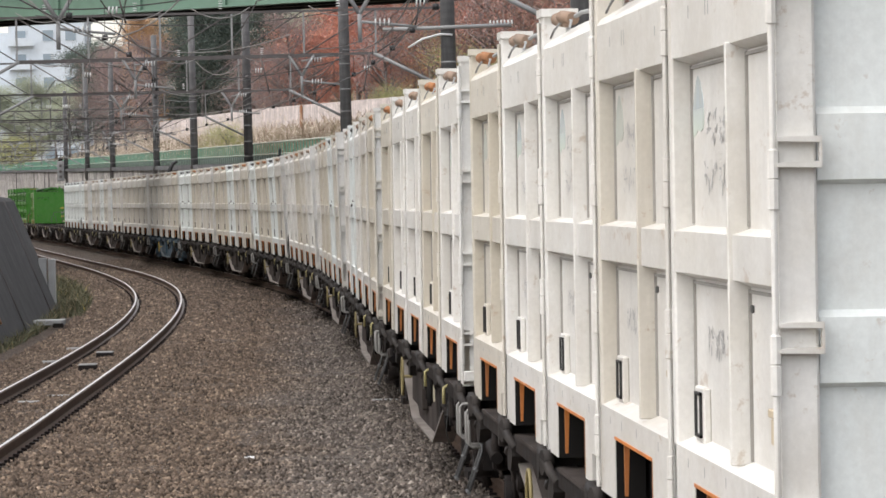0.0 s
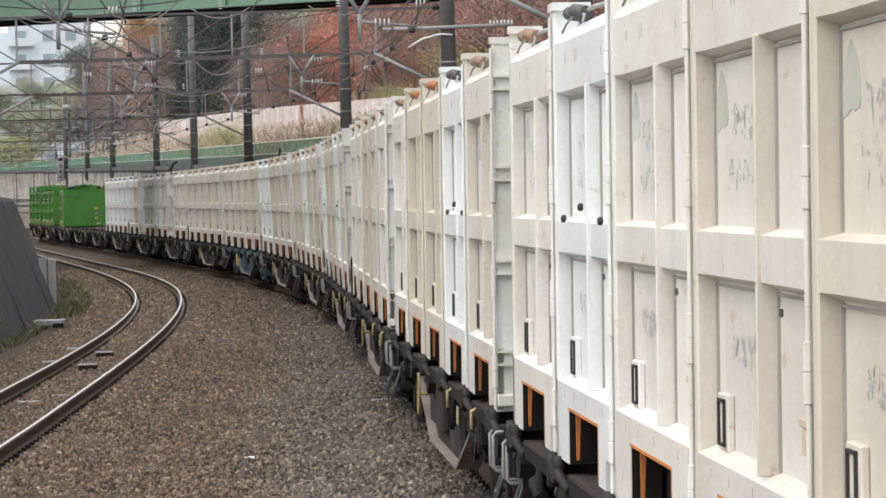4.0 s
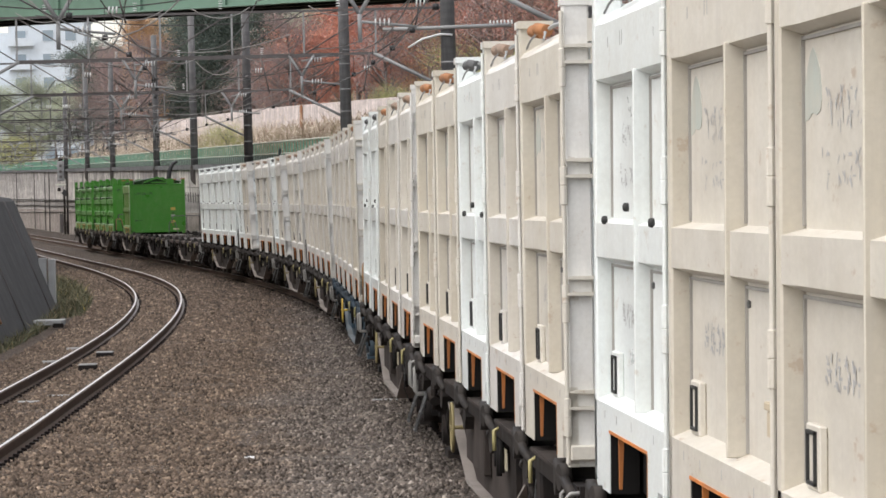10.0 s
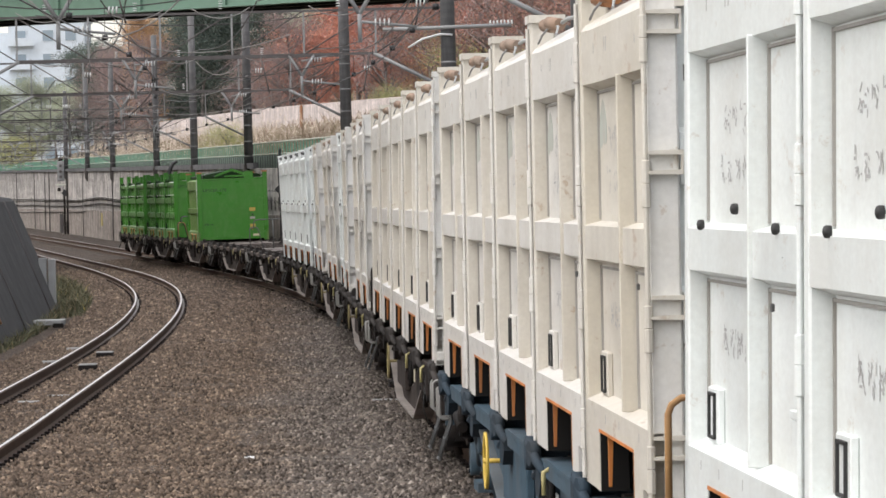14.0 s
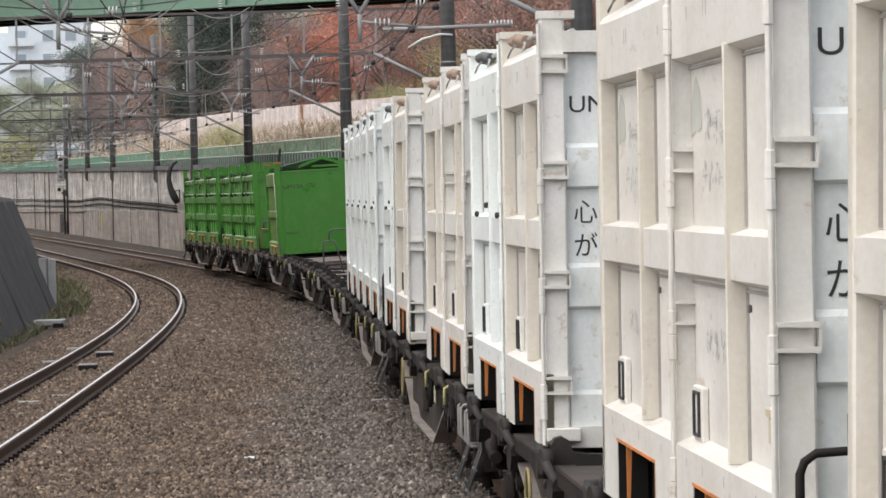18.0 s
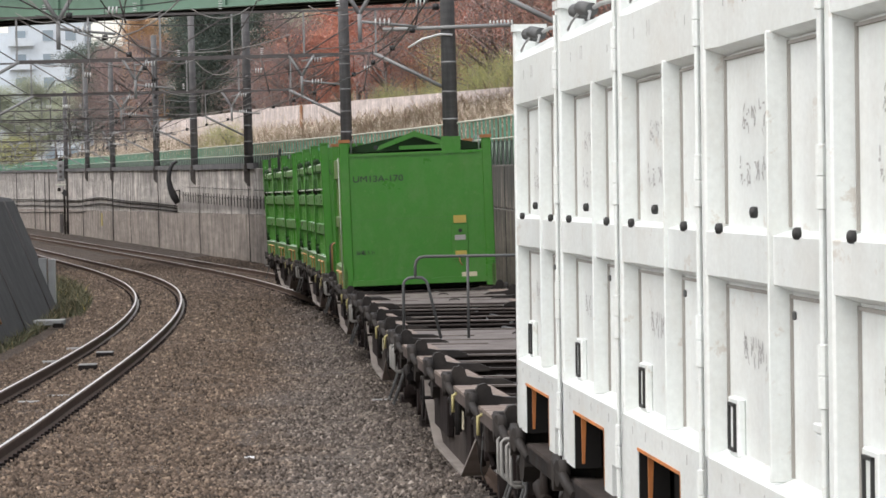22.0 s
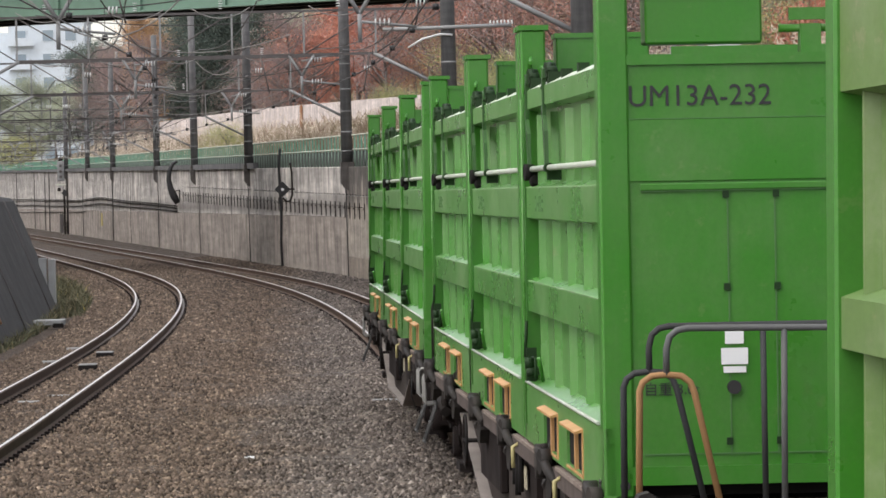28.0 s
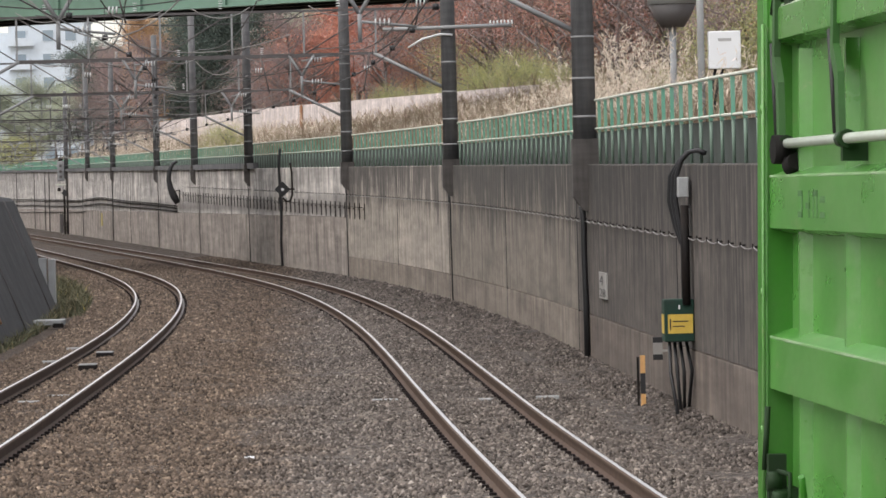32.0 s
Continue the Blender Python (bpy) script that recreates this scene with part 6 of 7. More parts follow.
def green_container(kind, number):
    label = {"ribbed": "green open-top container with rods and tarpaulin straps along its sides", "plain": "green open-top container with closely ribbed paler sides"}[kind]
    c = empty("open_top_container", label, "container", "green containers of the train")
    X, Y, H = 1.2, 3.0, 2.15
    P = X - 0.10
    body = M_GREEN
    sidep = M_GREENSIDE if kind == "ribbed" else M_GREEN2
    for sx in (-1, 1):
        def bx(xa, xb, y0, y1, z0, z1):
            return (min(sx * xa, sx * xb), max(sx * xa, sx * xb), y0, y1, z0, z1)
        # sill with pockets
        bm = bmesh.new()
        for y0, y1, z0, z1 in ((-Y, Y, 0.0, 0.04), (-Y, Y, 0.27, 0.34), (1.3, Y, 0.04, 0.27), (-0.5, 0.15, 0.04, 0.27), (-Y, -1.65, 0.04, 0.27)):
            box(bm, *bx(X, X - 0.06, y0, y1, z0, z1))
        part("bottom_rail", bm, sidep, c)
        part("floor_ledge", prism(bmesh.new(), [(sx * X, 0.34), (sx * P, 0.39), (sx * (P - 0.03), 0.39), (sx * (P - 0.03), 0.32), (sx * (X - 0.02), 0.32)], -Y + 0.2, Y - 0.2), sidep, c)
        part("side_panel", boxes(bx(P, P - 0.03, -Y + 0.15, Y - 0.15, 0.32, 2.0)), sidep, c)
        for y in ([-2.3 + 1.15 * i for i in range(5)] if kind == "ribbed" else [-2.5 + 0.625 * i for i in range(9)]):
            dx = 0.042 if kind == "ribbed" else 0.05
            bm = bmesh.new()
            foot = [bm.verts.new((sx * (P - 0.001), y + e, z)) for e in (-0.05, 0.05) for z in (0.38, 1.95)]
            crown = [bm.verts.new((sx * (P + dx), y + e, z)) for e in (-0.02, 0.02) for z in (0.38, 1.95)]
            for q in ((foot[0], crown[0], crown[1], foot[1]), (crown[0], crown[2], crown[3], crown[1]), (crown[2], foot[2], foot[3], crown[3]), (foot[0], foot[2], crown[2], crown[0]), (foot[1], crown[1], crown[3], foot[3]), (foot[0], foot[1], foot[3], foot[2])):
                bm.faces.new(q)
            bmesh.ops.recalc_face_normals(bm, faces=bm.faces)
            part("rib", bm, sidep, c)
        if kind == "ribbed":
            belts = ((0.78, 0.96), (1.34, 1.52))
            top = (1.99, 2.10)
        else:
            belts = ((0.98, 1.14),)
            top = (1.78, 2.08)
        for z0, z1 in belts:
            part("side_belt", prism(bmesh.new(), [(sx * P, z0 - 0.02), (sx * (P + 0.08), z0), (sx * (P + 0.08), z1), (sx * P, z1 + 0.03)], -Y + 0.16, Y - 0.16), sidep, c)
            if kind == "ribbed":
                # thin pale strip paints the highlight along the belt's upper edge
                part("belt_lip", boxes(bx(P + 0.081, P + 0.072, -Y + 0.17, Y - 0.17, z1 - 0.004, z1 + 0.004)), M_LIPGLINT, c, "pale strip that paints the highlight on the belt's edge")
        rail = part("top_rail", prism(bmesh.new(), [(sx * (P - 0.03), top[0] - 0.02), (sx * (X - 0.02), top[0]), (sx * (X - 0.02), top[1]), (sx * (X - 0.12), top[1] + 0.05), (sx * (P - 0.06), top[1] + 0.03)], -Y + 0.1, Y - 0.1), sidep, c)
        if kind == "ribbed":
            # upward faces paler: dust, with the sky's whitish sheen painted in
            two_tone(rail, M_DUSTSHEEN, lambda n: n.z > 0.5)
        for sy in (-1, 1):
            bm = boxes((*bx(X, X - 0.15, 0, 1, 0, 1)[:2], min(sy * Y, sy * (Y - 0.2)), max(sy * Y, sy * (Y - 0.2)), 0.0, 2.47 if kind == "ribbed" else 2.33), bevel=0.012)
            part("corner_post", bm, body, c)
            part("post_cap", boxes((*bx(X + 0.01, X - 0.17, 0, 1, 0, 1)[:2], min(sy * (Y + 0.01), sy * (Y - 0.21)), max(sy * (Y + 0.01), sy * (Y - 0.21)), 2.47 if kind == "ribbed" else 2.33, 2.5 if kind == "ribbed" else 2.38)), body if kind == "ribbed" else M_RUSTCAP, c)
        if sx > 0:
            continue
        for y0, y1 in ((0.15, 1.3), (-1.65, -0.5)):
            bm = bmesh.new()
            # a flap that stands out over the pocket, a middle web and the near jamb
            prism(bm, [(sx * (X - 0.03), 0.285), (sx * (X + 0.045), 0.262), (sx * (X + 0.045), 0.25), (sx * (X - 0.03), 0.262)], y0 - 0.02, y1 - 0.05)
            box(bm, *bx(X + 0.004, X - 0.014, y0 + 0.5, y0 + 0.58, 0.03, 0.26))
            box(bm, *bx(X + 0.006, X - 0.03, y0 - 0.03, y0 + 0.03, 0.02, 0.262))
            box(bm, *bx(X + 0.006, X - 0.03, y0, y1, 0.02, 0.034))
            part("pocket_trim", bm, M_TANTRIM, c, "tan orange trim of the fork pocket")
        # near-black sheet close behind the face paints the pocket's shade
        part("pocket_shade_back", boxes(bx(X - 0.016, X - 0.03, -Y + 0.3, Y - 0.3, 0.041, 0.269)), M_DARKIN, c, "near-black sheet that paints the shade inside the fork pockets")
        if kind == "ribbed":
            part("side_rod", tubes(([(sx * (X - 0.03), -Y + 0.3, 1.63), (sx * (X - 0.03), Y - 0.35, 1.63)], 0.017)), M_RODSTEEL, c, "pale steel rod along the side")
            for y in (0.95, 2.45):
                bm = bmesh.new()
                disc(bm, (sx * (X - 0.03), y, 1.63), (0, 1, 0), 0.03, 0.12, 8)
                box(bm, *bx(X - 0.10, X - 0.02, y - 0.02, y + 0.03, 1.56, 1.625))
                part("rod_bracket", bm, M_DARKGREEN, c, "dark greasy rod bracket")
                # a slim lever that kinks below the rail and hooks over it
                bm = plate(bmesh.new(), [(y + 0.15, 2.20), (y + 0.03, 2.19), (y + 0.03, 2.14), (y + 0.10, 2.13), (y + 0.12, 1.93), (y + 0.01, 1.84), (y - 0.03, 1.62), (y + 0.04, 1.62), (y + 0.09, 1.82), (y + 0.19, 1.90)], sx * (X - 0.03), sx * (X - 0.008))
                part("strap_lever", bm, M_LEVERGREEN, c, "grimy green lever that tightens the cover")
                part("strap_wire", tubes(([(sx * (X - 0.02), y + 0.28, 1.98), (sx * (X - 0.03), y + 0.22, 1.65)], 0.009), n=6), M_BLACK, c, "thin dark strap wire")
                bm = bmesh.new()
                for dy, dz, rr in ((-0.05, 0.03, 0.035), (0.06, 0.06, 0.028), (0.2, 0.02, 0.04)):
                    disc(bm, (sx * (X - 0.05), y + dy, 2.14 + dz), (1, 0.2, 0), rr, 0.06, 9)
                box(bm, *bx(X - 0.11, X - 0.03, y - 0.12, y + 0.02, 2.10, 2.17))
                tube(bm, [(sx * (X - 0.03), y - 0.1, 2.17), (sx * (X - 0.05), y + 0.06, 2.22), (sx * (X - 0.03), y + 0.2, 2.18), (sx * (X - 0.02), y + 0.24, 2.08)], 0.013, 6)
                part("clamp", bm, M_DARKGREEN, c, "greasy dark green clamp on the top rail")
                if y > 2:
                    bm = tubes(([(sx * (X - 0.03), y - 0.1, 2.26), (sx * (X - 0.06), y + 0.3, 2.30), (sx * (X - 0.05), y + 0.35, 2.22)], 0.012), ([(sx * (X - 0.10), y - 0.15, 2.22), (sx * (X - 0.12), y + 0.3, 2.24)], 0.014), n=6)
                    part("hand_bow", bm, M_GREEN, c, "bent green bow over the clamp")
                    bm = bmesh.new()
                    disc(bm, (sx * (X - 0.01), y - 0.02, 1.61), (1, 0.1, 0), 0.05, 0.05, 12)
                    tube(bm, [(sx * (X - 0.05), y + 0.02, 1.6), (sx * (X - 0.04), y - 0.08, 1.55), (sx * (X - 0.05), y - 0.14, 1.57)], 0.03, 8)
                    part("rod_drum", bm, M_DARKIN, c, "black greasy drum at the end of the rod")
            for y in (-2.3, -1.0, 0.2, 1.7):
                part("rail_clip", boxes(bx(X - 0.12, X - 0.06, y, y + 0.1, 2.12, 2.17)), M_DARKGREEN, c)
            bm = tubes(([(sx * (X - 0.04), Y - 0.28, 0.36), (sx * (X - 0.02), Y - 0.28, 0.50), (sx * (X - 0.02), Y - 0.75, 0.51), (sx * (X - 0.02), Y - 0.75, 0.38)], 0.008), n=6)
            box(bm, *bx(X - 0.06, X - 0.02, Y - 0.36, Y - 0.28, 0.37, 0.42))
            part("lock_lever", bm, M_DARKGREEN, c, "dark locking lever at the far corner")
            bm = boxes(bx(X - 0.09, X + 0.005, Y - 0.5, Y - 0.3, 0.40, 0.445), bx(X - 0.05, X + 0.012, Y - 0.42, Y - 0.36, 0.36, 0.56))
            disc(bm, (sx * X, Y - 0.47, 0.47), (1, 0, 0), 0.035, 0.05, 9)
            disc(bm, (sx * X, Y - 0.62, 0.42), (1, 0, 0), 0.025, 0.05, 9)
            tube(bm, [(sx * X, Y - 0.3, 0.72), (sx * (X + 0.012), Y - 0.3, 0.5)], 0.01, 6)
            part("lock_block", bm, M_DARKGREEN, c, "dark greasy latch at the corner")
            for z in (0.62, 1.1, 1.74):
                part("hinge_knuckle", tubes(([(sx * (X + 0.005), Y - 0.21, z), (sx * (X + 0.005), Y - 0.21, z + 0.03)], 0.010), n=7), M_GREENSIDE, c)
            part("lock_handle", tubes(([(sx * (X - 0.05), Y - 0.95, 0.38), (sx * (X - 0.02), Y - 1.05, 0.52)], 0.012), n=6), M_GREEN, c)
            part("ledge_rod", tubes(([(sx * (X + 0.005), -Y + 0.25, 0.355), (sx * (X + 0.005), Y - 0.3, 0.355)], 0.01), n=6), M_RODSTEEL, c, "pale rod along the sill")
            part("hinge_bar", tubes(([(sx * (X + 0.004), Y - 0.215, 0.1), (sx * (X + 0.004), Y - 0.215, 2.05)], 0.007), n=6), M_GREENSIDE, c, "thin hinge bar")
            mark = part("side_stencil", boxes(*[bx(P + 0.08, P + 0.0815, y0, y0 + w, 1.38 + z0, 1.38 + z0 + h) for y0, w, z0, h in ((1.9, 0.12, 0.07, 0.02), (1.9, 0.12, 0.0, 0.02), (1.9, 0.03, 0.0, 0.09), (1.72, 0.03, 0.0, 0.09), (1.72, 0.1, 0.03, 0.02), (1.52, 0.12, 0.07, 0.02), (1.52, 0.03, 0.0, 0.09), (1.61, 0.03, 0.0, 0.09), (1.34, 0.12, 0.0, 0.02), (1.34, 0.12, 0.05, 0.02))]), M_STENCILGREEN, c, "worn dark stencil marks")
            tagged(mark, kind="stuff")
        else:
            part("edge_rod", tubes(([(sx * (X + 0.02), -Y + 0.16, 0.15), (sx * (X + 0.02), -Y + 0.16, 2.1)], 0.01)), M_RODSTEEL, c, "thin rod at the corner")
    for sy in (-1, 1):
        def yb(a, b):
            return (min(sy * (Y - a), sy * (Y - b)), max(sy * (Y - a), sy * (Y - b)))
        part("end_panel", boxes((-X + 0.12, X - 0.12, *yb(0.02, 0.07), 0.09, H - 0.02)), body, c)
        part("end_sill", boxes((-X + 0.1, X - 0.1, *yb(0.0, 0.1), 0.06, 0.15)), body, c)
        # near-black sheet paints the shade under the end sill
        part("end_gap_shade", boxes((-X + 0.12, X - 0.12, *yb(0.16, 0.18), 0.0, 0.06)), M_DARKIN, c, "near-black sheet that paints the shade under the end sill")
        part("end_rail", boxes((-X + 0.1, X - 0.1, *yb(0.005, 0.1), H - 0.05, H)), body, c)
    part("floor", boxes((-X + 0.15, X - 0.15, -Y + 0.1, Y - 0.1, 0.2, 0.33)), M_FRAME, c)
    secs = []
    for i in range(11):
        yy = -Y + 0.2 + (2 * Y - 0.4) * i / 10
        secs.append([(xx, yy, 2.02 + 0.05 * math.sin(i * 1.7 + xx * 2)) for xx in np.linspace(-X + 0.2, X - 0.2, 9)])
    part("tarpaulin", strip(secs), M_DARKGREEN, c, "dark cover over the load")
    yf = -Y + 0.018
    if kind == "ribbed":
        # end door outlines, cover housing, lettering and labels
        part("raised_panel", boxes((-X + 0.14, X - 0.14, yf - 0.007, yf + 0.002, 1.535, 1.835), bevel=0.002), body, c)
        part("drip_ledge", boxes((-X + 0.2, X - 0.2, yf - 0.016, yf + 0.002, 1.49, 1.523), bevel=0.004), body, c)
        bm = boxes((-X + 0.14, X - 0.14, yf - 0.008, yf + 0.002, 1.836, 1.841), (-X + 0.2, X - 0.2, yf - 0.01, yf + 0.002, 1.484, 1.489),
                   (-X + 0.62, -X + 0.627, yf - 0.004, yf + 0.002, 0.2, 1.53), (-X + 0.85, -X + 0.857, yf - 0.004, yf + 0.002, 0.2, 1.53), (-X + 0.2, X - 0.2, yf - 0.004, yf + 0.002, 0.205, 0.212))
        part("panel_seam", bm, M_STENCILGREEN, c, "folded seams of the end doors")
        for z in (0.25, 1.0, 1.45):
            for x in (-X + 0.60, -X + 0.845):
                part("seam_hinge", boxes((x, x + 0.03, yf - 0.012, yf, z, z + 0.035)), M_DARKGREEN, c)
        for x0 in (-X + 0.24,):
            bm = boxes((x0, x0 + 0.57, -Y + 0.05, -Y + 0.3, H + 0.05, H + 0.30), bevel=0.01)
            box(bm, x0 - 0.01, x0 + 0.58, -Y + 0.04, -Y + 0.32, H + 0.28, H + 0.31)
            part("cover_housing", bm, M_GREEN, c, "green box housing of the cover")
        bm = tubes(([(-0.3, -Y + 0.12, H + 0.12), (X - 0.2, -Y + 0.12, H + 0.12)], 0.02))
        box(bm, -0.25, X - 0.3, -Y + 0.1, -Y + 0.14, H + 0.16, H + 0.22)
        for x in (-0.2, 0.2, 0.6):
            box(bm, x, x + 0.1, -Y + 0.06, -Y + 0.18, H, H + 0.14)
        part("cover_frame", bm, M_GREEN, c, "green hinge frame of the cover")
        letters("lettering", "UM13A-232" if number else "UM13A", 0.145, ends(Matrix.Translation((-X + 0.145, yf - 0.003, 1.90))), M_INK, c, "black stencilled lettering", 0.70 if number else 0.4)
        letters("lettering", "\u81ea\u91cd 3.0t", 0.07, ends(Matrix.Translation((-X + 0.20, yf - 0.003, 0.50))), M_INK, c, "small black stencilled lettering", 0.27)
        part("label_plate", boxes((-X + 0.58, -X + 0.71, yf - 0.01, yf, 0.64, 0.72), (-X + 0.60, -X + 0.69, yf - 0.01, yf, 0.74, 0.80), (-X + 0.59, -X + 0.70, yf - 0.01, yf, 0.60, 0.63)), M_WHITE, c, "white paper label")
        bm = bmesh.new()
        disc(bm, (-X + 0.64, yf - 0.01, 0.53), (0, 1, 0), 0.034, 0.04, 12)
        part("drain_plug", bm, M_BLACK, c, "round black drain plug")
        # black disc on the post paints the shade of a lifting hole
        bm = bmesh.new()
        disc(bm, (-X + 0.1, -Y - 0.002, 0.06), (0, 1, 0), 0.025, 0.02, 10)
        part("corner_hole_shade", bm, M_BLACK, c, "black disc that paints the shaded lifting hole in the corner")
    else:
        # the folding arms over the near end
        bm = bmesh.new()
        for sx in (-1, 1):
            plate_pts = [(sx * 0.62, H + 0.03), (sx * 0.55, H + 0.12), (0.0, H + 0.33), (0.0, H + 0.24)]
            a = [bm.verts.new((x, -Y + 0.06, z)) for x, z in plate_pts]
            b = [bm.verts.new((x, -Y + 0.12, z)) for x, z in plate_pts]
            bm.faces.new(a)
            bm.faces.new(b[::-1])
            for i in range(4):
                bm.faces.new((a[i], a[(i + 1) % 4], b[(i + 1) % 4], b[i]))
        bmesh.ops.recalc_face_normals(bm, faces=bm.faces)
        box(bm, -0.25, 0.45, -Y + 0.05, -Y + 0.13, H + 0.04, H + 0.10)
        box(bm, 0.42, 0.72, -Y + 0.04, -Y + 0.14, H + 0.0, H + 0.22)
        part("cover_arm", bm, M_GREEN, c, "green folding arms of the cover")
        part("ridge_cover", prism(bmesh.new(), [(-X + 0.14, H + 0.10), (0, H + 0.30), (X - 0.14, H + 0.10), (X - 0.14, H + 0.02), (-X + 0.14, H + 0.02)], -Y + 0.2, Y - 0.2), M_DARKGREEN, c, "dark cover with a low ridge")
        bm = bmesh.new()
        disc(bm, (-0.62, -Y + 0.05, H + 0.09), (0, 1, 0), 0.035, 0.03, 12)
        part("pivot", bm, M_INK, c, "dark pivot of the arm")
        part("post_loop", tubes(([(-X + 0.19, -Y + 0.08, H), (-X + 0.19, -Y + 0.08, H + 0.2), (-X + 0.25, -Y + 0.08, H + 0.23), (-X + 0.28, -Y + 0.08, H + 0.12)], 0.012), ([(X - 0.19, -Y + 0.08, H), (X - 0.19, -Y + 0.08, H + 0.2), (X - 0.25, -Y + 0.08, H + 0.23), (X - 0.28, -Y + 0.08, H + 0.12)], 0.012)), M_ZINC, c, "steel wire loops beside the posts")
        letters("lettering", "UM13A-170", 0.14, ends(Matrix.Translation((-X + 0.19, yf - 0.003, 1.70))), M_INK, c, "black stencilled lettering", 0.80)
        letters("lettering", "\u81ea\u91cd 3.3t", 0.07, ends(Matrix.Translation((-X + 0.20, yf - 0.003, 0.56))), M_INK, c, "small black stencilled lettering", 0.30)
        part("panel_seam", boxes((-X + 0.14, X - 0.14, yf - 0.002, yf + 0.002, 1.10, 1.104)), M_STENCILGREEN, c, "shallow seam across the end")
        part("lock_plate", boxes((0.52, 0.78, yf - 0.012, yf, 0.42, 0.98), bevel=0.004), M_GREEN, c, "raised plate that holds the lock and labels")
        part("label_plate", boxes((0.56, 0.76, yf - 0.02, yf - 0.012, 1.0, 1.12)), M_LABELYELLOW, c, "worn olive-yellow warning label")
        part("label_plate", boxes((0.57, 0.75, yf - 0.02, yf - 0.012, 0.46, 0.56)), M_LABELYELLOW, c, "worn olive-yellow warning label")
        mark = part("label_mark", boxes((0.58, 0.73, yf - 0.0225, yf - 0.0205, 0.785, 0.792), (0.58, 0.70, yf - 0.0225, yf - 0.0205, 0.765, 0.772), (0.58, 0.73, yf - 0.0225, yf - 0.0205, 0.745, 0.752)), M_FADED, c, "rows of grey marks that cannot be read")
        tagged(mark, kind="stuff")
        part("lock_hasp", tubes(([(0.63, yf - 0.02, 0.46), (0.64, yf - 0.03, 0.38), (0.68, yf - 0.03, 0.33)], 0.008), n=6), M_RUSTCAP, c, "rusty hanging lock hasp")
        part("label_plate", boxes((0.57, 0.74, yf - 0.02, yf - 0.012, 0.73, 0.81)), M_PALESIGN, c, "white paper label")
        part("label_plate", boxes((0.66, 0.90, yf - 0.012, yf, 0.14, 0.22)), M_PALETAG, c, "pale tag near the sill")
        bm = bmesh.new()
        disc(bm, (0.66, yf - 0.02, 0.88), (0, 1, 0), 0.03, 0.03, 12)
        part("lock_knob", bm, M_BLACK, c, "round black lock knob")
    return c


M_LEAFMARK = painted("faded_green_mark", (0.36, 0.47, 0.35), (0.52, 0.52, 0.46), 0.9, 0.5, 0.8, 4.0)
M_LEAFGREY = painted("ghost_leaf_mark", (0.40, 0.43, 0.39), (0.50, 0.48, 0.42), 0.9, 0.5, 0.8, 4.0)
M_LEAFBLUE = painted("faded_blue_mark", (0.40, 0.46, 0.485), (0.50, 0.52, 0.49), 0.9, 0.5, 0.8, 4.0)
vv = coords(M_LEAFMARK)
sepz = nd(M_LEAFMARK, "ShaderNodeSeparateXYZ")
ln(M_LEAFMARK, vv, sepz.inputs["Vector"])
rng_z = nd(M_LEAFMARK, "ShaderNodeMapRange")
rng_z.inputs["From Min"].default_value, rng_z.inputs["From Max"].default_value = 1.55, 1.9
ln(M_LEAFMARK, sepz.outputs["Z"], rng_z.inputs["Value"])
colour(M_LEAFMARK, ramp_of(M_LEAFMARK, rng_z.outputs["Result"], ((0.2, (0.50, 0.56, 0.47)), (0.8, (0.46, 0.51, 0.52)))))
M_DARKGREEN = painted("greasy_dark_green", (0.018, 0.045, 0.016), (0.02, 0.022, 0.018), 0.6, 0.4)
M_LEVERGREEN = painted("grimy_lever_green", (0.035, 0.12, 0.025), (0.03, 0.05, 0.025), 0.7, 0.4)
M_STENCILGREEN = mat("worn_green_stencil", (0.06, 0.16, 0.045), 0.6)
M_PALETAG = mat("pale_tag", (0.55, 0.5, 0.36), 0.6)


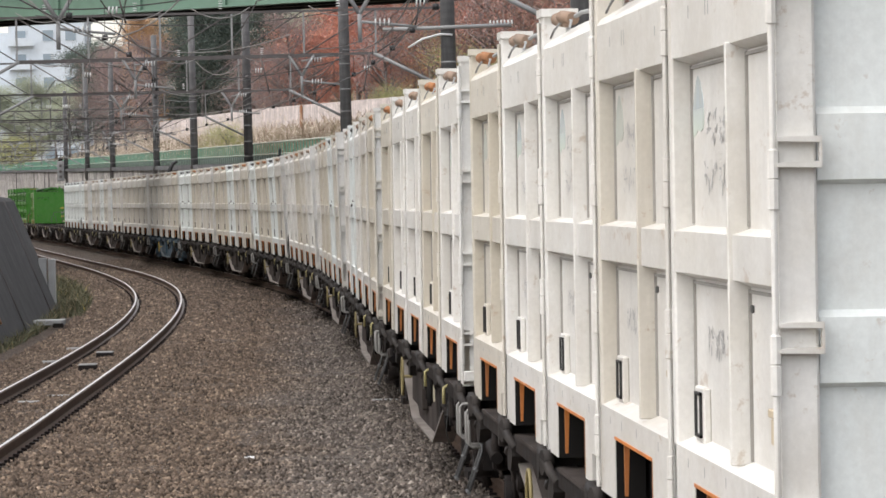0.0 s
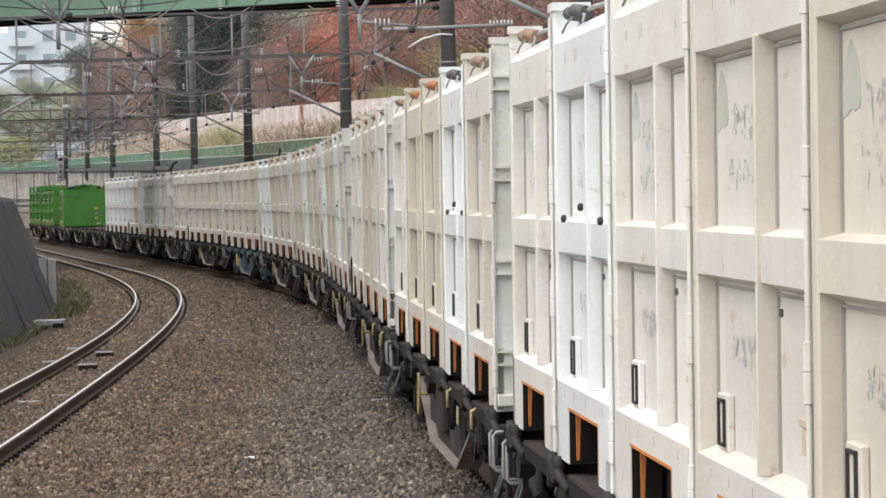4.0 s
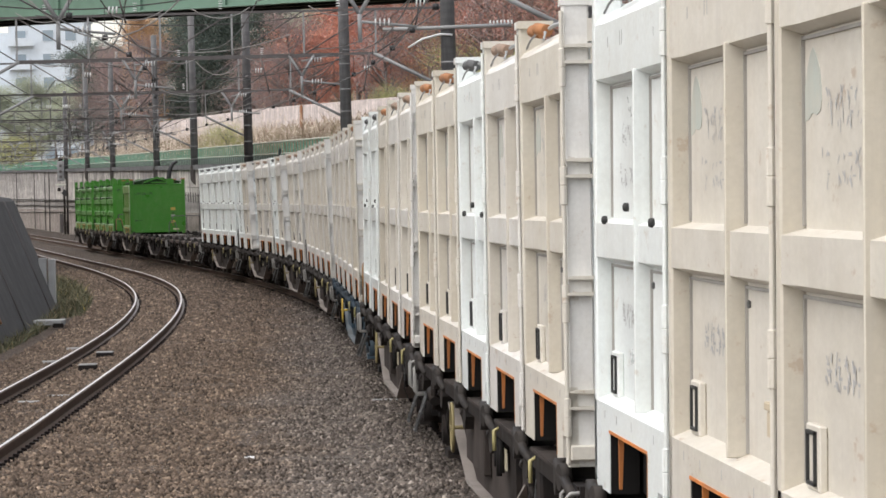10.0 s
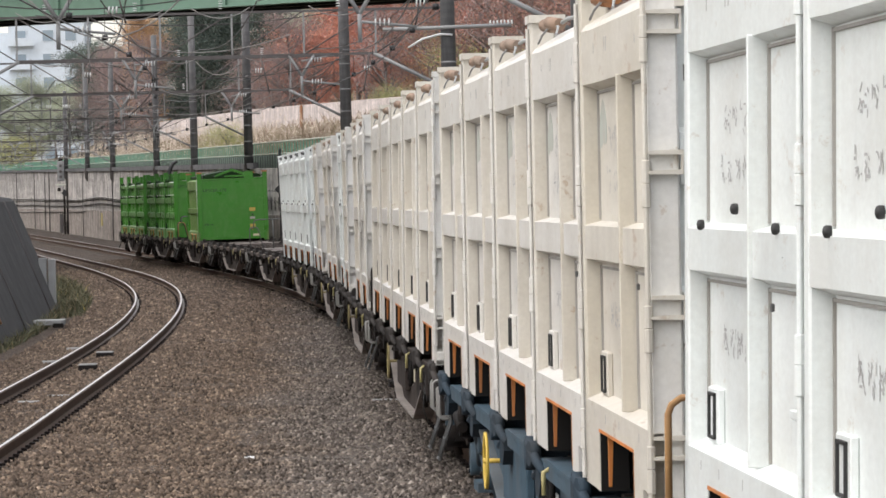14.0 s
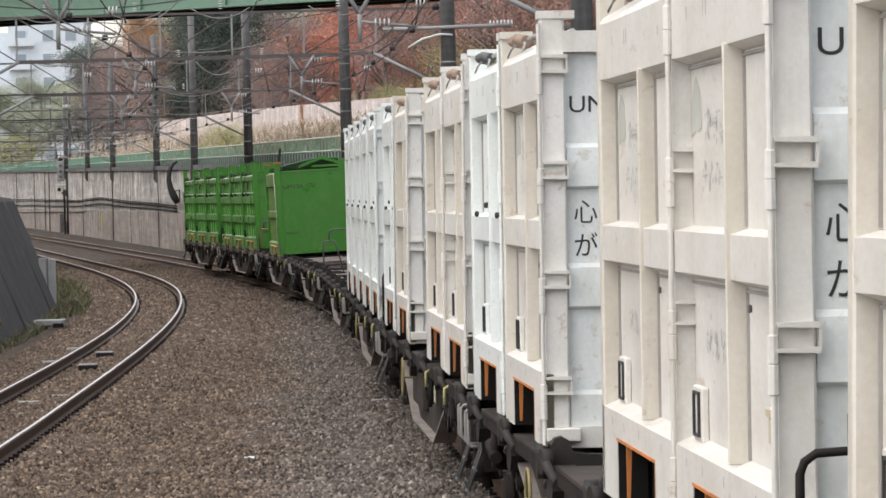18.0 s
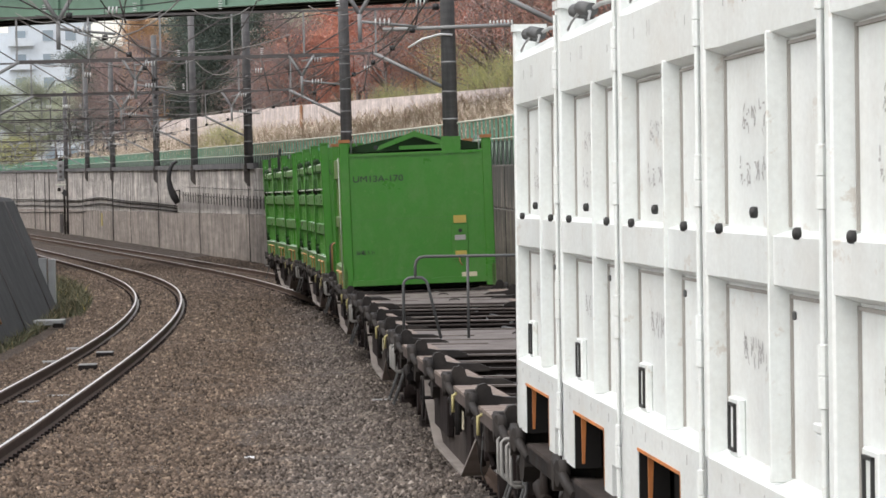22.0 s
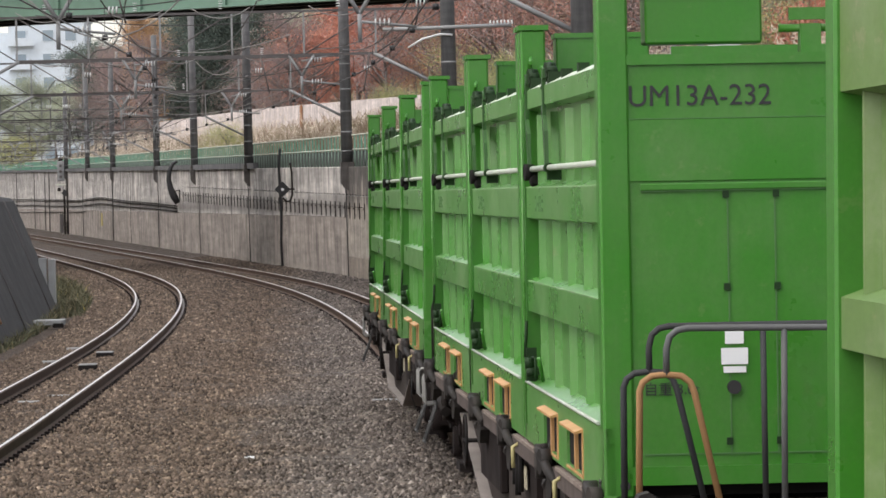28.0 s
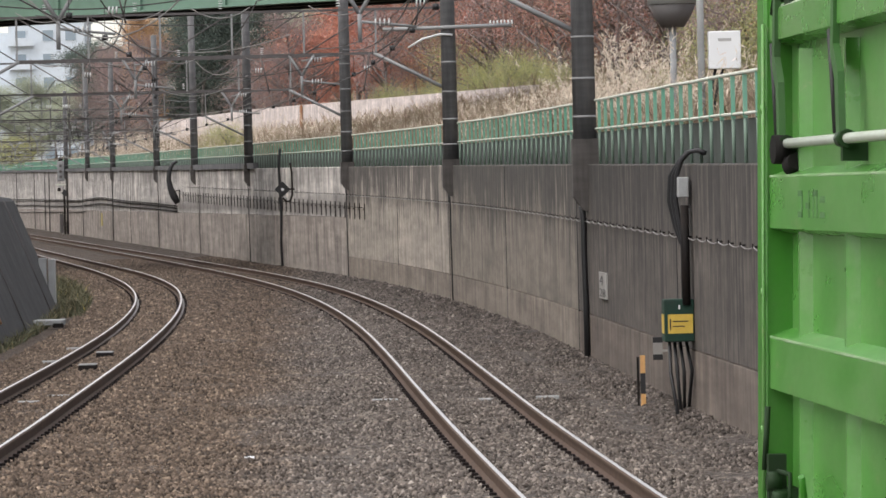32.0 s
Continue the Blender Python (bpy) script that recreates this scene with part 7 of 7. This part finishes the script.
# ---- wagons ----
def make_wagon(style, label):
    """A container flat wagon; its deck is a metre above the rails."""
    w = empty("flat_wagon", label, "wagon", "flat wagons of the train")
    fr = {"dark": M_FRAME, "blue": M_BLUEFRAME, "rust": M_RUSTFRAME}[style]
    L = 9.75
    part("centre_sill", boxes((-0.24, 0.24, -L, L, 0.58, 0.93)), fr, w)
    edge = {"rust": M_EDGE, "blue": M_BLUEFRAME, "dark": M_SILL}[style]
    for sx in (-1, 1):
        def bx(xa, xb, y0, y1, z0, z1):
            return (min(sx * xa, sx * xb), max(sx * xa, sx * xb), y0, y1, z0, z1)
        # fish-bellied side sill with a broad bottom flange
        o = [(-L + 0.1, 0.955), (L - 0.1, 0.955), (L - 0.1, 0.86), (5.5, 0.84), (2.4, 0.31), (-2.4, 0.31), (-5.5, 0.84), (-L + 0.1, 0.86)]
        part("side_sill", plate(bmesh.new(), o, sx * 1.07, sx * 1.09), M_BLUEFRAME if style == "blue" else M_SILL, w, "dusty blue side sill" if style == "blue" else "dusty brown side sill")
        fl = bmesh.new()
        prism(fl, [(sx * 0.98, 0.29), (sx * 1.17, 0.29), (sx * 1.17, 0.31), (sx * 0.98, 0.31)], -2.4, 2.4)
        plate(fl, [(2.4, 0.29), (2.4, 0.31), (5.5, 0.84), (5.5, 0.82)], sx * 0.98, sx * 1.17)
        plate(fl, [(-2.4, 0.29), (-5.5, 0.82), (-5.5, 0.84), (-2.4, 0.31)], sx * 0.98, sx * 1.17)
        part("sill_flange", fl, M_BLUEFLANGE if style == "blue" else M_SILLEDGE, w, "paler worn flange under the sill")
        part("side_channel", boxes(bx(1.13, 1.205, -L + 0.1, L - 0.1, 0.885, 0.976)), M_CHANNEL if style == "rust" else fr, w, "rust-brown channel along the deck")
        if sx < 0:
            part("equipment_panel", boxes(bx(1.091, 1.15, 0.3, 2.7, 0.46, 0.88), bevel=0.01), fr if style != "dark" else M_SILL, w, "flat equipment box on the sill")
            part("stiffener", boxes(bx(1.091, 1.13, -3.2, -2.45, 0.46, 0.88)), fr, w)
            for y in (-1.95, -2.2, -2.5):
                part("lock_pin", tubes(([(sx * 1.18, y, 0.9), (sx * 1.185, y - 0.03, 0.63 + 0.03 * math.sin(9 * y))], 0.02), n=6), M_DARKIN, w, "short dark hanging pin")
        # deck edge plates between the locks, with a snipped corner
        for y0, y1 in ((-8.85, -6.0), (-5.2, -2.3), (-1.5, 1.2), (2.0, 4.9), (5.7, 8.5)):
            ym = (y0 + y1) / 2
            bm = bmesh.new()
            oo = [(sx * 1.215, y0 + 0.25), (sx * 1.215, y1 - 0.05), (sx * 0.93, y1 - 0.05), (sx * 0.90, y0 + 0.55), (sx * 0.98, y0 + 0.1)]
            lo = [bm.verts.new((x, y, 0.978)) for x, y in oo]
            hi = [bm.verts.new((x, y, 1.0)) for x, y in oo]
            bm.faces.new(lo), bm.faces.new(hi[::-1])
            for i in range(5):
                bm.faces.new((lo[i], hi[i], hi[(i + 1) % 5], lo[(i + 1) % 5]))
            bmesh.ops.recalc_face_normals(bm, faces=bm.faces)
            part("deck_edge", bm, edge, w, "worn cream and rust deck edge plate")
    # cross bearers: a dark web with a worn top flange
    for i, y in enumerate((-5.6, -3.75, -1.9, 0.0, 1.9, 3.75, 5.6)):
        part("cross_bearer", boxes((-1.06, 1.06, y - 0.02, y + 0.02, 0.72, 0.968)), M_DECK, w)
        part("bearer_flange", boxes((-1.04, 1.04, y - 0.09, y + 0.09, 0.968, 0.984)), M_DECKPLATE if i % 3 != 1 else M_DECK, w, "worn top flange of the bearer")
    # end decks: sheets with slots beside a middle tongue
    for sy in (-1, 1):
        for xa, xb, ya, yb in ((-1.0, 1.0, 6.55, 7.55), (-0.92, 0.92, 7.57, 8.3), (-0.34, 0.42, 8.3, 8.72), (-1.02, 1.02, 8.72, 9.72)):
            part("deck_sheet", boxes((xa, xb, min(sy * ya, sy * yb), max(sy * ya, sy * yb), 0.974, 0.994), bevel=0.004), M_DECKPLATE, w, "worn pinkish-brown deck sheet")
        part("slot_floor", boxes((-0.9, 0.9, min(sy * 8.25, sy * 8.8), max(sy * 8.25, sy * 8.8), 0.86, 0.88)), M_FRAME, w)
        part("deck_lip", boxes((-1.0, 1.0, min(sy * 6.50, sy * 6.55), max(sy * 6.50, sy * 6.55), 0.86, 0.99)), M_DECK, w)
        part("tie_ring", tubes(([(0.16 + 0.07 * math.cos(q), sy * 8.2 + 0.05 * math.sin(3 * q), 1.0 + 0.015 * abs(math.sin(q))) for q in np.linspace(0, 3.14, 7)], 0.008), n=6), M_FRAME, w, "dark lashing ring")
        part("end_beam", boxes((-1.2, 1.2, min(sy * 9.71, sy * 9.77), max(sy * 9.71, sy * 9.77), 0.62, 0.985)), fr, w)
    # longitudinal members of the open middle
    for x in (-0.62, 0.58):
        part("stringer", boxes((x - 0.03, x + 0.03, -6.5, 6.5, 0.82, 0.93)), M_FRAME, w)
    part("deck_cable", tubes(([(0.3 + 0.12 * math.sin(1.3 * q), -6.3 + 0.7 * q, 0.945 + 0.01 * math.cos(2.1 * q)) for q in range(18)], 0.012), n=5), M_PIPE, w, "loose grey cable along the frame")
    pipes = part("brake_pipes", tubes(([(0.45, -L, 0.84), (0.45, L, 0.84)], 0.03), ([(-0.55, -8, 0.86), (-0.55, 8, 0.86)], 0.022)), fr, w)
    tagged(pipes, kind="stuff")
    # container locks: a folding block on a rounded arm
    for y in (-9.05, -5.45, -1.75, 1.75, 5.45, 9.05):
        for sx in (-1, 1):
            bm = bmesh.new()
            # seat on the sill, upright hook with a rounded crown, arm that folds inwards, pivot roll outside
            plate(bm, [(y - 0.26, 0.84), (y - 0.22, 0.975), (y + 0.2, 0.985), (y + 0.26, 0.86), (y + 0.16, 0.74), (y - 0.12, 0.74)], sx * 1.07, sx * 1.215)
            prism(bm, [(sx * 1.20, 0.95), (sx * 1.205, 1.09), (sx * 1.185, 1.125), (sx * 1.14, 1.135), (sx * 1.10, 1.11), (sx * 1.085, 1.05), (sx * 1.0, 1.035), (sx * 0.80, 1.03), (sx * 0.72, 1.0), (sx * 0.70, 0.965)], y - 0.07, y + 0.07)
            disc(bm, (sx * 1.235, y + 0.2, 0.985), (1, 0, 0), 0.10, 0.07, 12)
            disc(bm, (sx * 1.24, y - 0.12, 1.0), (1, 0.15, 0), 0.075, 0.06, 10)
            tube(bm, [(sx * 1.22, y + 0.3, 0.98), (sx * 1.26, y + 0.05, 1.06), (sx * 1.23, y - 0.3, 0.95), (sx * 1.2, y - 0.5, 0.9)], 0.03, 6)
            tube(bm, [(sx * 1.19, y + 0.05, 0.9), (sx * 1.21, y + 0.3, 0.84), (sx * 1.19, y + 0.5, 0.86)], 0.022, 6)
            part("container_lock", bm, M_BLUELOCK if style == "blue" else M_LOCK, w, "blue-grey folding container lock" if style == "blue" else "dark folding container lock")
    # bogies
    for yb in (-7.1, 7.1):
        bog = part("bogie", boxes((-0.9, 0.9, yb - 0.16, yb + 0.16, 0.46, 0.66)), fr, w, "two-axle bogie")
        for sx in (-1, 1):
            o = [(yb - 1.25, 0.50), (yb - 1.25, 0.62), (yb - 0.5, 0.72), (yb + 0.5, 0.72), (yb + 1.25, 0.62), (yb + 1.25, 0.50), (yb + 0.55, 0.46), (yb + 0.4, 0.26), (yb - 0.4, 0.26), (yb - 0.55, 0.46)]
            bm = plate(bmesh.new(), o, sx * 0.86, sx * 0.98)
            part("bogie_side", bm, fr, bog)
            for dy in (-0.14, 0.14) if sx < 0 else ():
                pts = [(sx * 1.0 + 0.055 * math.cos(q), yb + dy + 0.055 * math.sin(q), 0.32 + 0.0125 * q) for q in np.arange(0, 25.2, 0.9)]
                part("spring", tube(bmesh.new(), pts, 0.016, 5), M_SILL, bog, "coil spring")
            bm = boxes((min(sx * 0.98, sx * 1.1), max(sx * 0.98, sx * 1.1), yb - 0.3, yb + 0.3, 0.24, 0.31), (min(sx * 0.95, sx * 1.08), max(sx * 0.95, sx * 1.08), yb - 0.34, yb + 0.34, 0.63, 0.70))
            for dy in (-0.42, 0.42):
                tube(bm, [(sx * 1.0, yb + dy, 0.8), (sx * 1.04, yb + dy * 1.1, 0.5), (sx * 0.95, yb + dy * 1.15, 0.2)], 0.035, 6)
            part("spring_plank", bm, fr, bog)
            for dy in (-0.95, 0.95):
                bm = bmesh.new()
                disc(bm, (sx * 1.02, yb + dy, 0.43), (1, 0, 0), 0.13, 0.14, 14)
                box(bm, min(sx * 0.88, sx * 1.02), max(sx * 0.88, sx * 1.02), yb + dy - 0.14, yb + dy + 0.14, 0.36, 0.56)
                part("axle_box", bm, fr, bog)
                bm = bmesh.new()
                disc(bm, (sx * 0.566, yb + dy, 0.43), (1, 0, 0), 0.43, 0.12, 28)
                disc(bm, (sx * 0.50, yb + dy, 0.43), (1, 0, 0), 0.455, 0.03, 28)
                part("wheel", bm, M_WHEEL, bog, "steel wheel")
    # couplers, hoses, steps, brake gear
    for sy in (-1, 1):
        bm = boxes((-0.1, 0.1, min(sy * 9.7, sy * 10.05), max(sy * 9.7, sy * 10.05), 0.78, 0.95))
        box(bm, -0.17, 0.17, min(sy * 9.98, sy * 10.11), max(sy * 9.98, sy * 10.11), 0.72, 0.98)
        part("coupler", bm, M_FRAME, w, "knuckle coupler")
        part("air_hose", tubes(([(0.38, sy * 9.75, 0.75), (0.36, sy * 9.95, 0.55), (0.3, sy * 10.1, 0.5)], 0.028)), M_BLACK, w, "black air hose")
        x = -1.17
        bm = bmesh.new()
        for y in (9.18, 9.42):
            tube(bm, [(x, sy * y, 0.92), (x - 0.01, sy * y, 0.66), (x - 0.11, sy * y, 0.37)], 0.012, 6)
        for q in (0.0, 0.55):
            tube(bm, [(x - 0.11 + 0.1 * q, sy * 9.16, 0.37 + 0.29 * q), (x - 0.11 + 0.1 * q, sy * 9.44, 0.37 + 0.29 * q)], 0.014, 6)
        part("step", bm, M_PIPE, w, "grey stirrup step that leans outwards")
        for y in (9.3, 9.68):
            part("grab_iron", tubes(([(x, sy * y, 0.69), (x - 0.075, sy * y, 0.69), (x - 0.095, sy * y, 0.71), (x - 0.095, sy * y, 0.92), (x - 0.075, sy * y, 0.94), (x, sy * y, 0.945)], 0.012)), M_GRABIRON, w, "pale grey bent grab iron")
    bm = bmesh.new()
    ring = [(-1.22, 3.5 + 0.19 * math.cos(a), 0.665 + 0.19 * math.sin(a)) for a in np.linspace(0, 2 * math.pi, 15)]
    tube(bm, ring, 0.013, 6, False)
    tube(bm, [(-1.0, 3.5, 0.665), (-1.24, 3.5, 0.665)], 0.018, 6)
    tube(bm, [(-1.22, 3.31, 0.665), (-1.22, 3.69, 0.665)], 0.01, 6)
    part("brake_wheel", bm, {"blue": M_YELLOW, "dark": M_OLDYELLOW, "rust": M_FRAME}[style], w, "worn brake hand wheel")
    for y in (-2.6, -6.3):
        part("release_handle", tubes(([(-1.2, y, 0.95), (-1.235, y, 0.93), (-1.235, y, 0.80)], 0.013)), M_PALEYELLOW, w, "pale yellow release handle")
    part("chain", tubes(([(-1.2, -6.3, 0.82), (-1.21, -6.1, 0.55), (-1.16, -5.9, 0.42)], 0.006), n=5), M_PIPE, w, "thin hanging chain")
    part("valve_box", boxes((-1.2, -0.95, -6.6, -6.2, 0.68, 0.92), bevel=0.02), M_FRAME, w, "dark valve box")
    part("data_plate", boxes((-1.156, -1.15, -2.6, -2.25, 0.66, 0.8)), M_PALETAG if style != "blue" else M_ZINC, w, "pale data plate")
    mark = part("data_mark", boxes((-1.156, -1.15, -1.9, -1.75, 0.60, 0.84), (-1.156, -1.15, -1.65, -1.5, 0.60, 0.84)), M_FADED, w, "row of grey marks that cannot be read")
    tagged(mark, kind="stuff")
    # brake rigging, chains and levers that hang beside the bogies
    rr = random.Random(len(style))
    for y in (-8.5, -7.9, -6.3, -5.7, 5.6, 6.5, 7.8, 8.4):
        x, z = -1.08 - 0.1 * rr.random(), 0.45 + 0.2 * rr.random()
        bm = tubes(([(x, y, 0.95), (x - 0.03, y + rr.uniform(-0.3, 0.3), (z + 0.95) / 2), (x, y + rr.uniform(-0.4, 0.4), z)], rr.uniform(0.014, 0.03)), n=6)
        tube(bm, [(x - 0.02, y - rr.uniform(0.1, 0.35), 0.6 + 0.25 * rr.random()), (x - 0.04, y, 0.78), (x, y + rr.uniform(0.1, 0.35), 0.55 + 0.3 * rr.random())], rr.uniform(0.02, 0.05), 7)
        disc(bm, (x, y + rr.uniform(-0.3, 0.3), 0.68), (1, 0, 0), rr.uniform(0.05, 0.1), 0.08, 10)
        part("brake_rigging", bm, M_FRAME if rr.random() < 0.75 else fr, w, "dark brake rigging")
    part("air_tank", tubes(([(-0.55, -2.6, 0.62), (-0.55, -1.4, 0.62)], 0.18), n=14), fr, w, "brake air tank")
    part("brake_cylinder", tubes(([(0.5, 1.0, 0.66), (0.5, 1.7, 0.66)], 0.15), n=14), fr, w)
    return w


M_WHEEL = mottled("wheel_steel", (0.10, 0.085, 0.075), (0.06, 0.05, 0.045), 5.0, 0.6)


def add_railing(w, sy, pipe=None, left=None, right=None, out=0.0):
    """The brakeman's railing across one end of a wagon."""
    y = sy * 9.6
    part("railing", tubes(([(-1.0, y, 1.64), (-1.0, y, 1.76), (-0.985, y, 1.82), (-0.95, y, 1.85), (-0.9, y, 1.86), (0.9, y, 1.86), (0.95, y, 1.85), (0.985, y, 1.82), (1.0, y, 1.76), (1.0, y, 1.64)], 0.016), ([(-0.45, y, 1.0), (-0.45, y, 1.86)], 0.015), ([(0.45, y, 1.0), (0.45, y, 1.86)], 0.015)), pipe or M_PIPE, w, "pipe railing across the wagon end")
    for sx in (-1, 1):
        part("railing_hoop", tubes(([(sx * (1.13 + out), y, 1.0), (sx * (1.125 + out), y, 1.57), (sx * (1.11 + out), y, 1.61), (sx * (1.07 + out), y, 1.638), (sx * 1.0, y, 1.645), (sx * 0.93, y, 1.638), (sx * 0.89, y, 1.61), (sx * 0.87, y, 1.56), (sx * 0.74, y, 1.0)], 0.016)), (left or pipe or M_PIPE) if sx < 0 else (right or M_ORANGEPIPE), w, "bent pipe hoop at the railing's end")


# ---- the train: centres of the wagons along track A at 0 s ----
SPEED, SLOW = 11.248, 0.00056
FIRST, PITCH, BOX = 20.0, 20.245, 3.742
wagon_kinds = {k: make_wagon(k, l) for k, l in (("dark", "dark dusty container flat wagon"), ("blue", "container flat wagon with a blue underframe"), ("rust", "rust-brown container flat wagon with an open deck"))}
white_kinds = {}
for i, (k, l) in enumerate((("bright", "clean bright white open-top steel container with black buffers"), ("white", "off-white open-top steel container with a hinged end"), ("grey", "greyish dusty open-top steel container with a hinged end"), ("beige", "cream-coloured dusty open-top steel container with rust streaks"))):
    white_kinds[k] = white_container(k, l, k == "bright", k != "bright", i)
green_plain = green_container("plain", True)
green_232 = green_container("ribbed", True)
green_more = green_container("ribbed", False)
BRIGHT = {(2, 3), (3, 1), (5, 1), (5, 4), (6, 2), (7, 3), (7, 4), (10, 4), (11, 4)} | {(12, i) for i in range(5)}
TAN = {(0, 4), (1, 1), (1, 4), (2, 0), (3, 2), (3, 3), (4, 2), (5, 2), (5, 3), (6, 0), (6, 3), (6, 4), (7, 2), (8, 0)}
GREYED = {(3, 0), (5, 0), (7, 0), (7, 1), (2, 1), (0, 1), (4, 1), (6, 1)}
SHIFTED = {(11, 4): -0.31, (11, 3): -0.45, (11, 1): -0.62, (11, 0): -0.4, (10, 1): -0.2}
EMPTY_SLOTS = {(10, 2), (11, 2)}
rolling = []
unlettered = []
used = set()


def place(proto):
    """The first use takes the original, later ones a copy."""
    if proto.name in used:
        return copy_thing(proto, Matrix())
    used.add(proto.name)
    return proto


for k in range(18):
    centre = FIRST + PITCH * k + float(np.interp(k, (-1, 2, 4, 7, 8, 10, 12), (0.6, 0.6, 0.95, 0.95, 0.6, 0.6, 0.12))) if k < 13 else 263.05 + 19.9 * (k - 12) + (0.45 if k == 17 else 0.0)
    style = "blue" if k == 8 else ("rust" if k >= 13 else "dark")
    wg = place(wagon_kinds[style])
    if k in (5, 10):
        add_railing(wg, -1, M_FRAME, None, M_YELLOW, 0.05)
    if k == 8:
        add_railing(wg, -1, M_ORANGEPIPE, M_ORANGEPIPE, None, 0.05)
    if k == 12:
        add_railing(wg, -1, M_ORANGEPIPE, M_FRAME, None, 0.05)
    if k == 14:
        add_railing(wg, -1)
    if k == 16:
        add_railing(wg, -1, M_DARKPIPE)
    if k == 15:
        add_railing(wg, 1, None, M_ORANGEPIPE, M_PIPE)
    if k == 16:
        part("grab_hoop", tubes(([(-1.17, 9.55, 0.98), (-1.17, 9.55, 1.52), (-1.14, 9.56, 1.62), (-1.05, 9.58, 1.65), (-0.98, 9.6, 1.6), (-0.96, 9.6, 0.98)], 0.022)), M_FRAME, wg, "black bent grab hoop at the wagon corner")
    rolling.append((wg, centre, 0.0, 0.0))
    if k <= 12:
        for i in range(5):
            if (k, i) in EMPTY_SLOTS:
                continue
            shade = "bright" if (k, i) in BRIGHT else "beige" if (k, i) in TAN else "grey" if k in (8, 9, 10, 11) or (k, i) in GREYED else "white"
            rolling.append((place(white_kinds[shade]), centre, (i - 2) * BOX + SHIFTED.get((k, i), 0.0), 1.06))
            if k <= 1 and i == 0:
                unlettered.append(rolling[-1][0])
    elif k == 15:
        rolling.append((place(green_plain), centre, -0.6, 1.02))
    elif k >= 16:
        for i in range(3):
            rolling.append((place(green_232 if (k, i) == (16, 0) else green_more), centre, (i - 1) * 6.1 - 0.2, 1.02))
# the leading wagons carry no writing on their ends
for box_thing in unlettered:
    for child in list(box_thing.children):
        if child.name.startswith("lettering"):
            bpy.data.objects.remove(child)
for proto in (*wagon_kinds.values(), *white_kinds.values(), green_plain, green_232, green_more):
    assert proto.name in used


def stand(s0, along, up, t):
    """The pose of a thing on the wagon whose centre was at s0 at the start."""
    s = s0 - SPEED * t + 0.5 * SLOW * t * t
    a, b = on_a(s - 7.1, 0, 0, True), on_a(s + 7.1, 0, 0, True)
    y = (b - a).normalized()
    c = CANT_A * raw(LINE_A, s)[3]
    x = y.cross(Vector((0, 0, 1))).normalized()
    x = (x * math.cos(c) + Vector((0, 0, 1)) * math.sin(c)).normalized()
    z = x.cross(y).normalized()
    m = Matrix((x, y, z)).transposed().to_4x4()
    m.translation = (a + b) / 2
    return m @ Matrix.Translation((0, along, up))


# ---- all that moves ----
def motions():
    times = [float(i) for i in range(33)]
    for thing, s0, along, up in rolling:
        walk(thing, [(t, stand(s0, along, up, t)) for t in times])


motions()
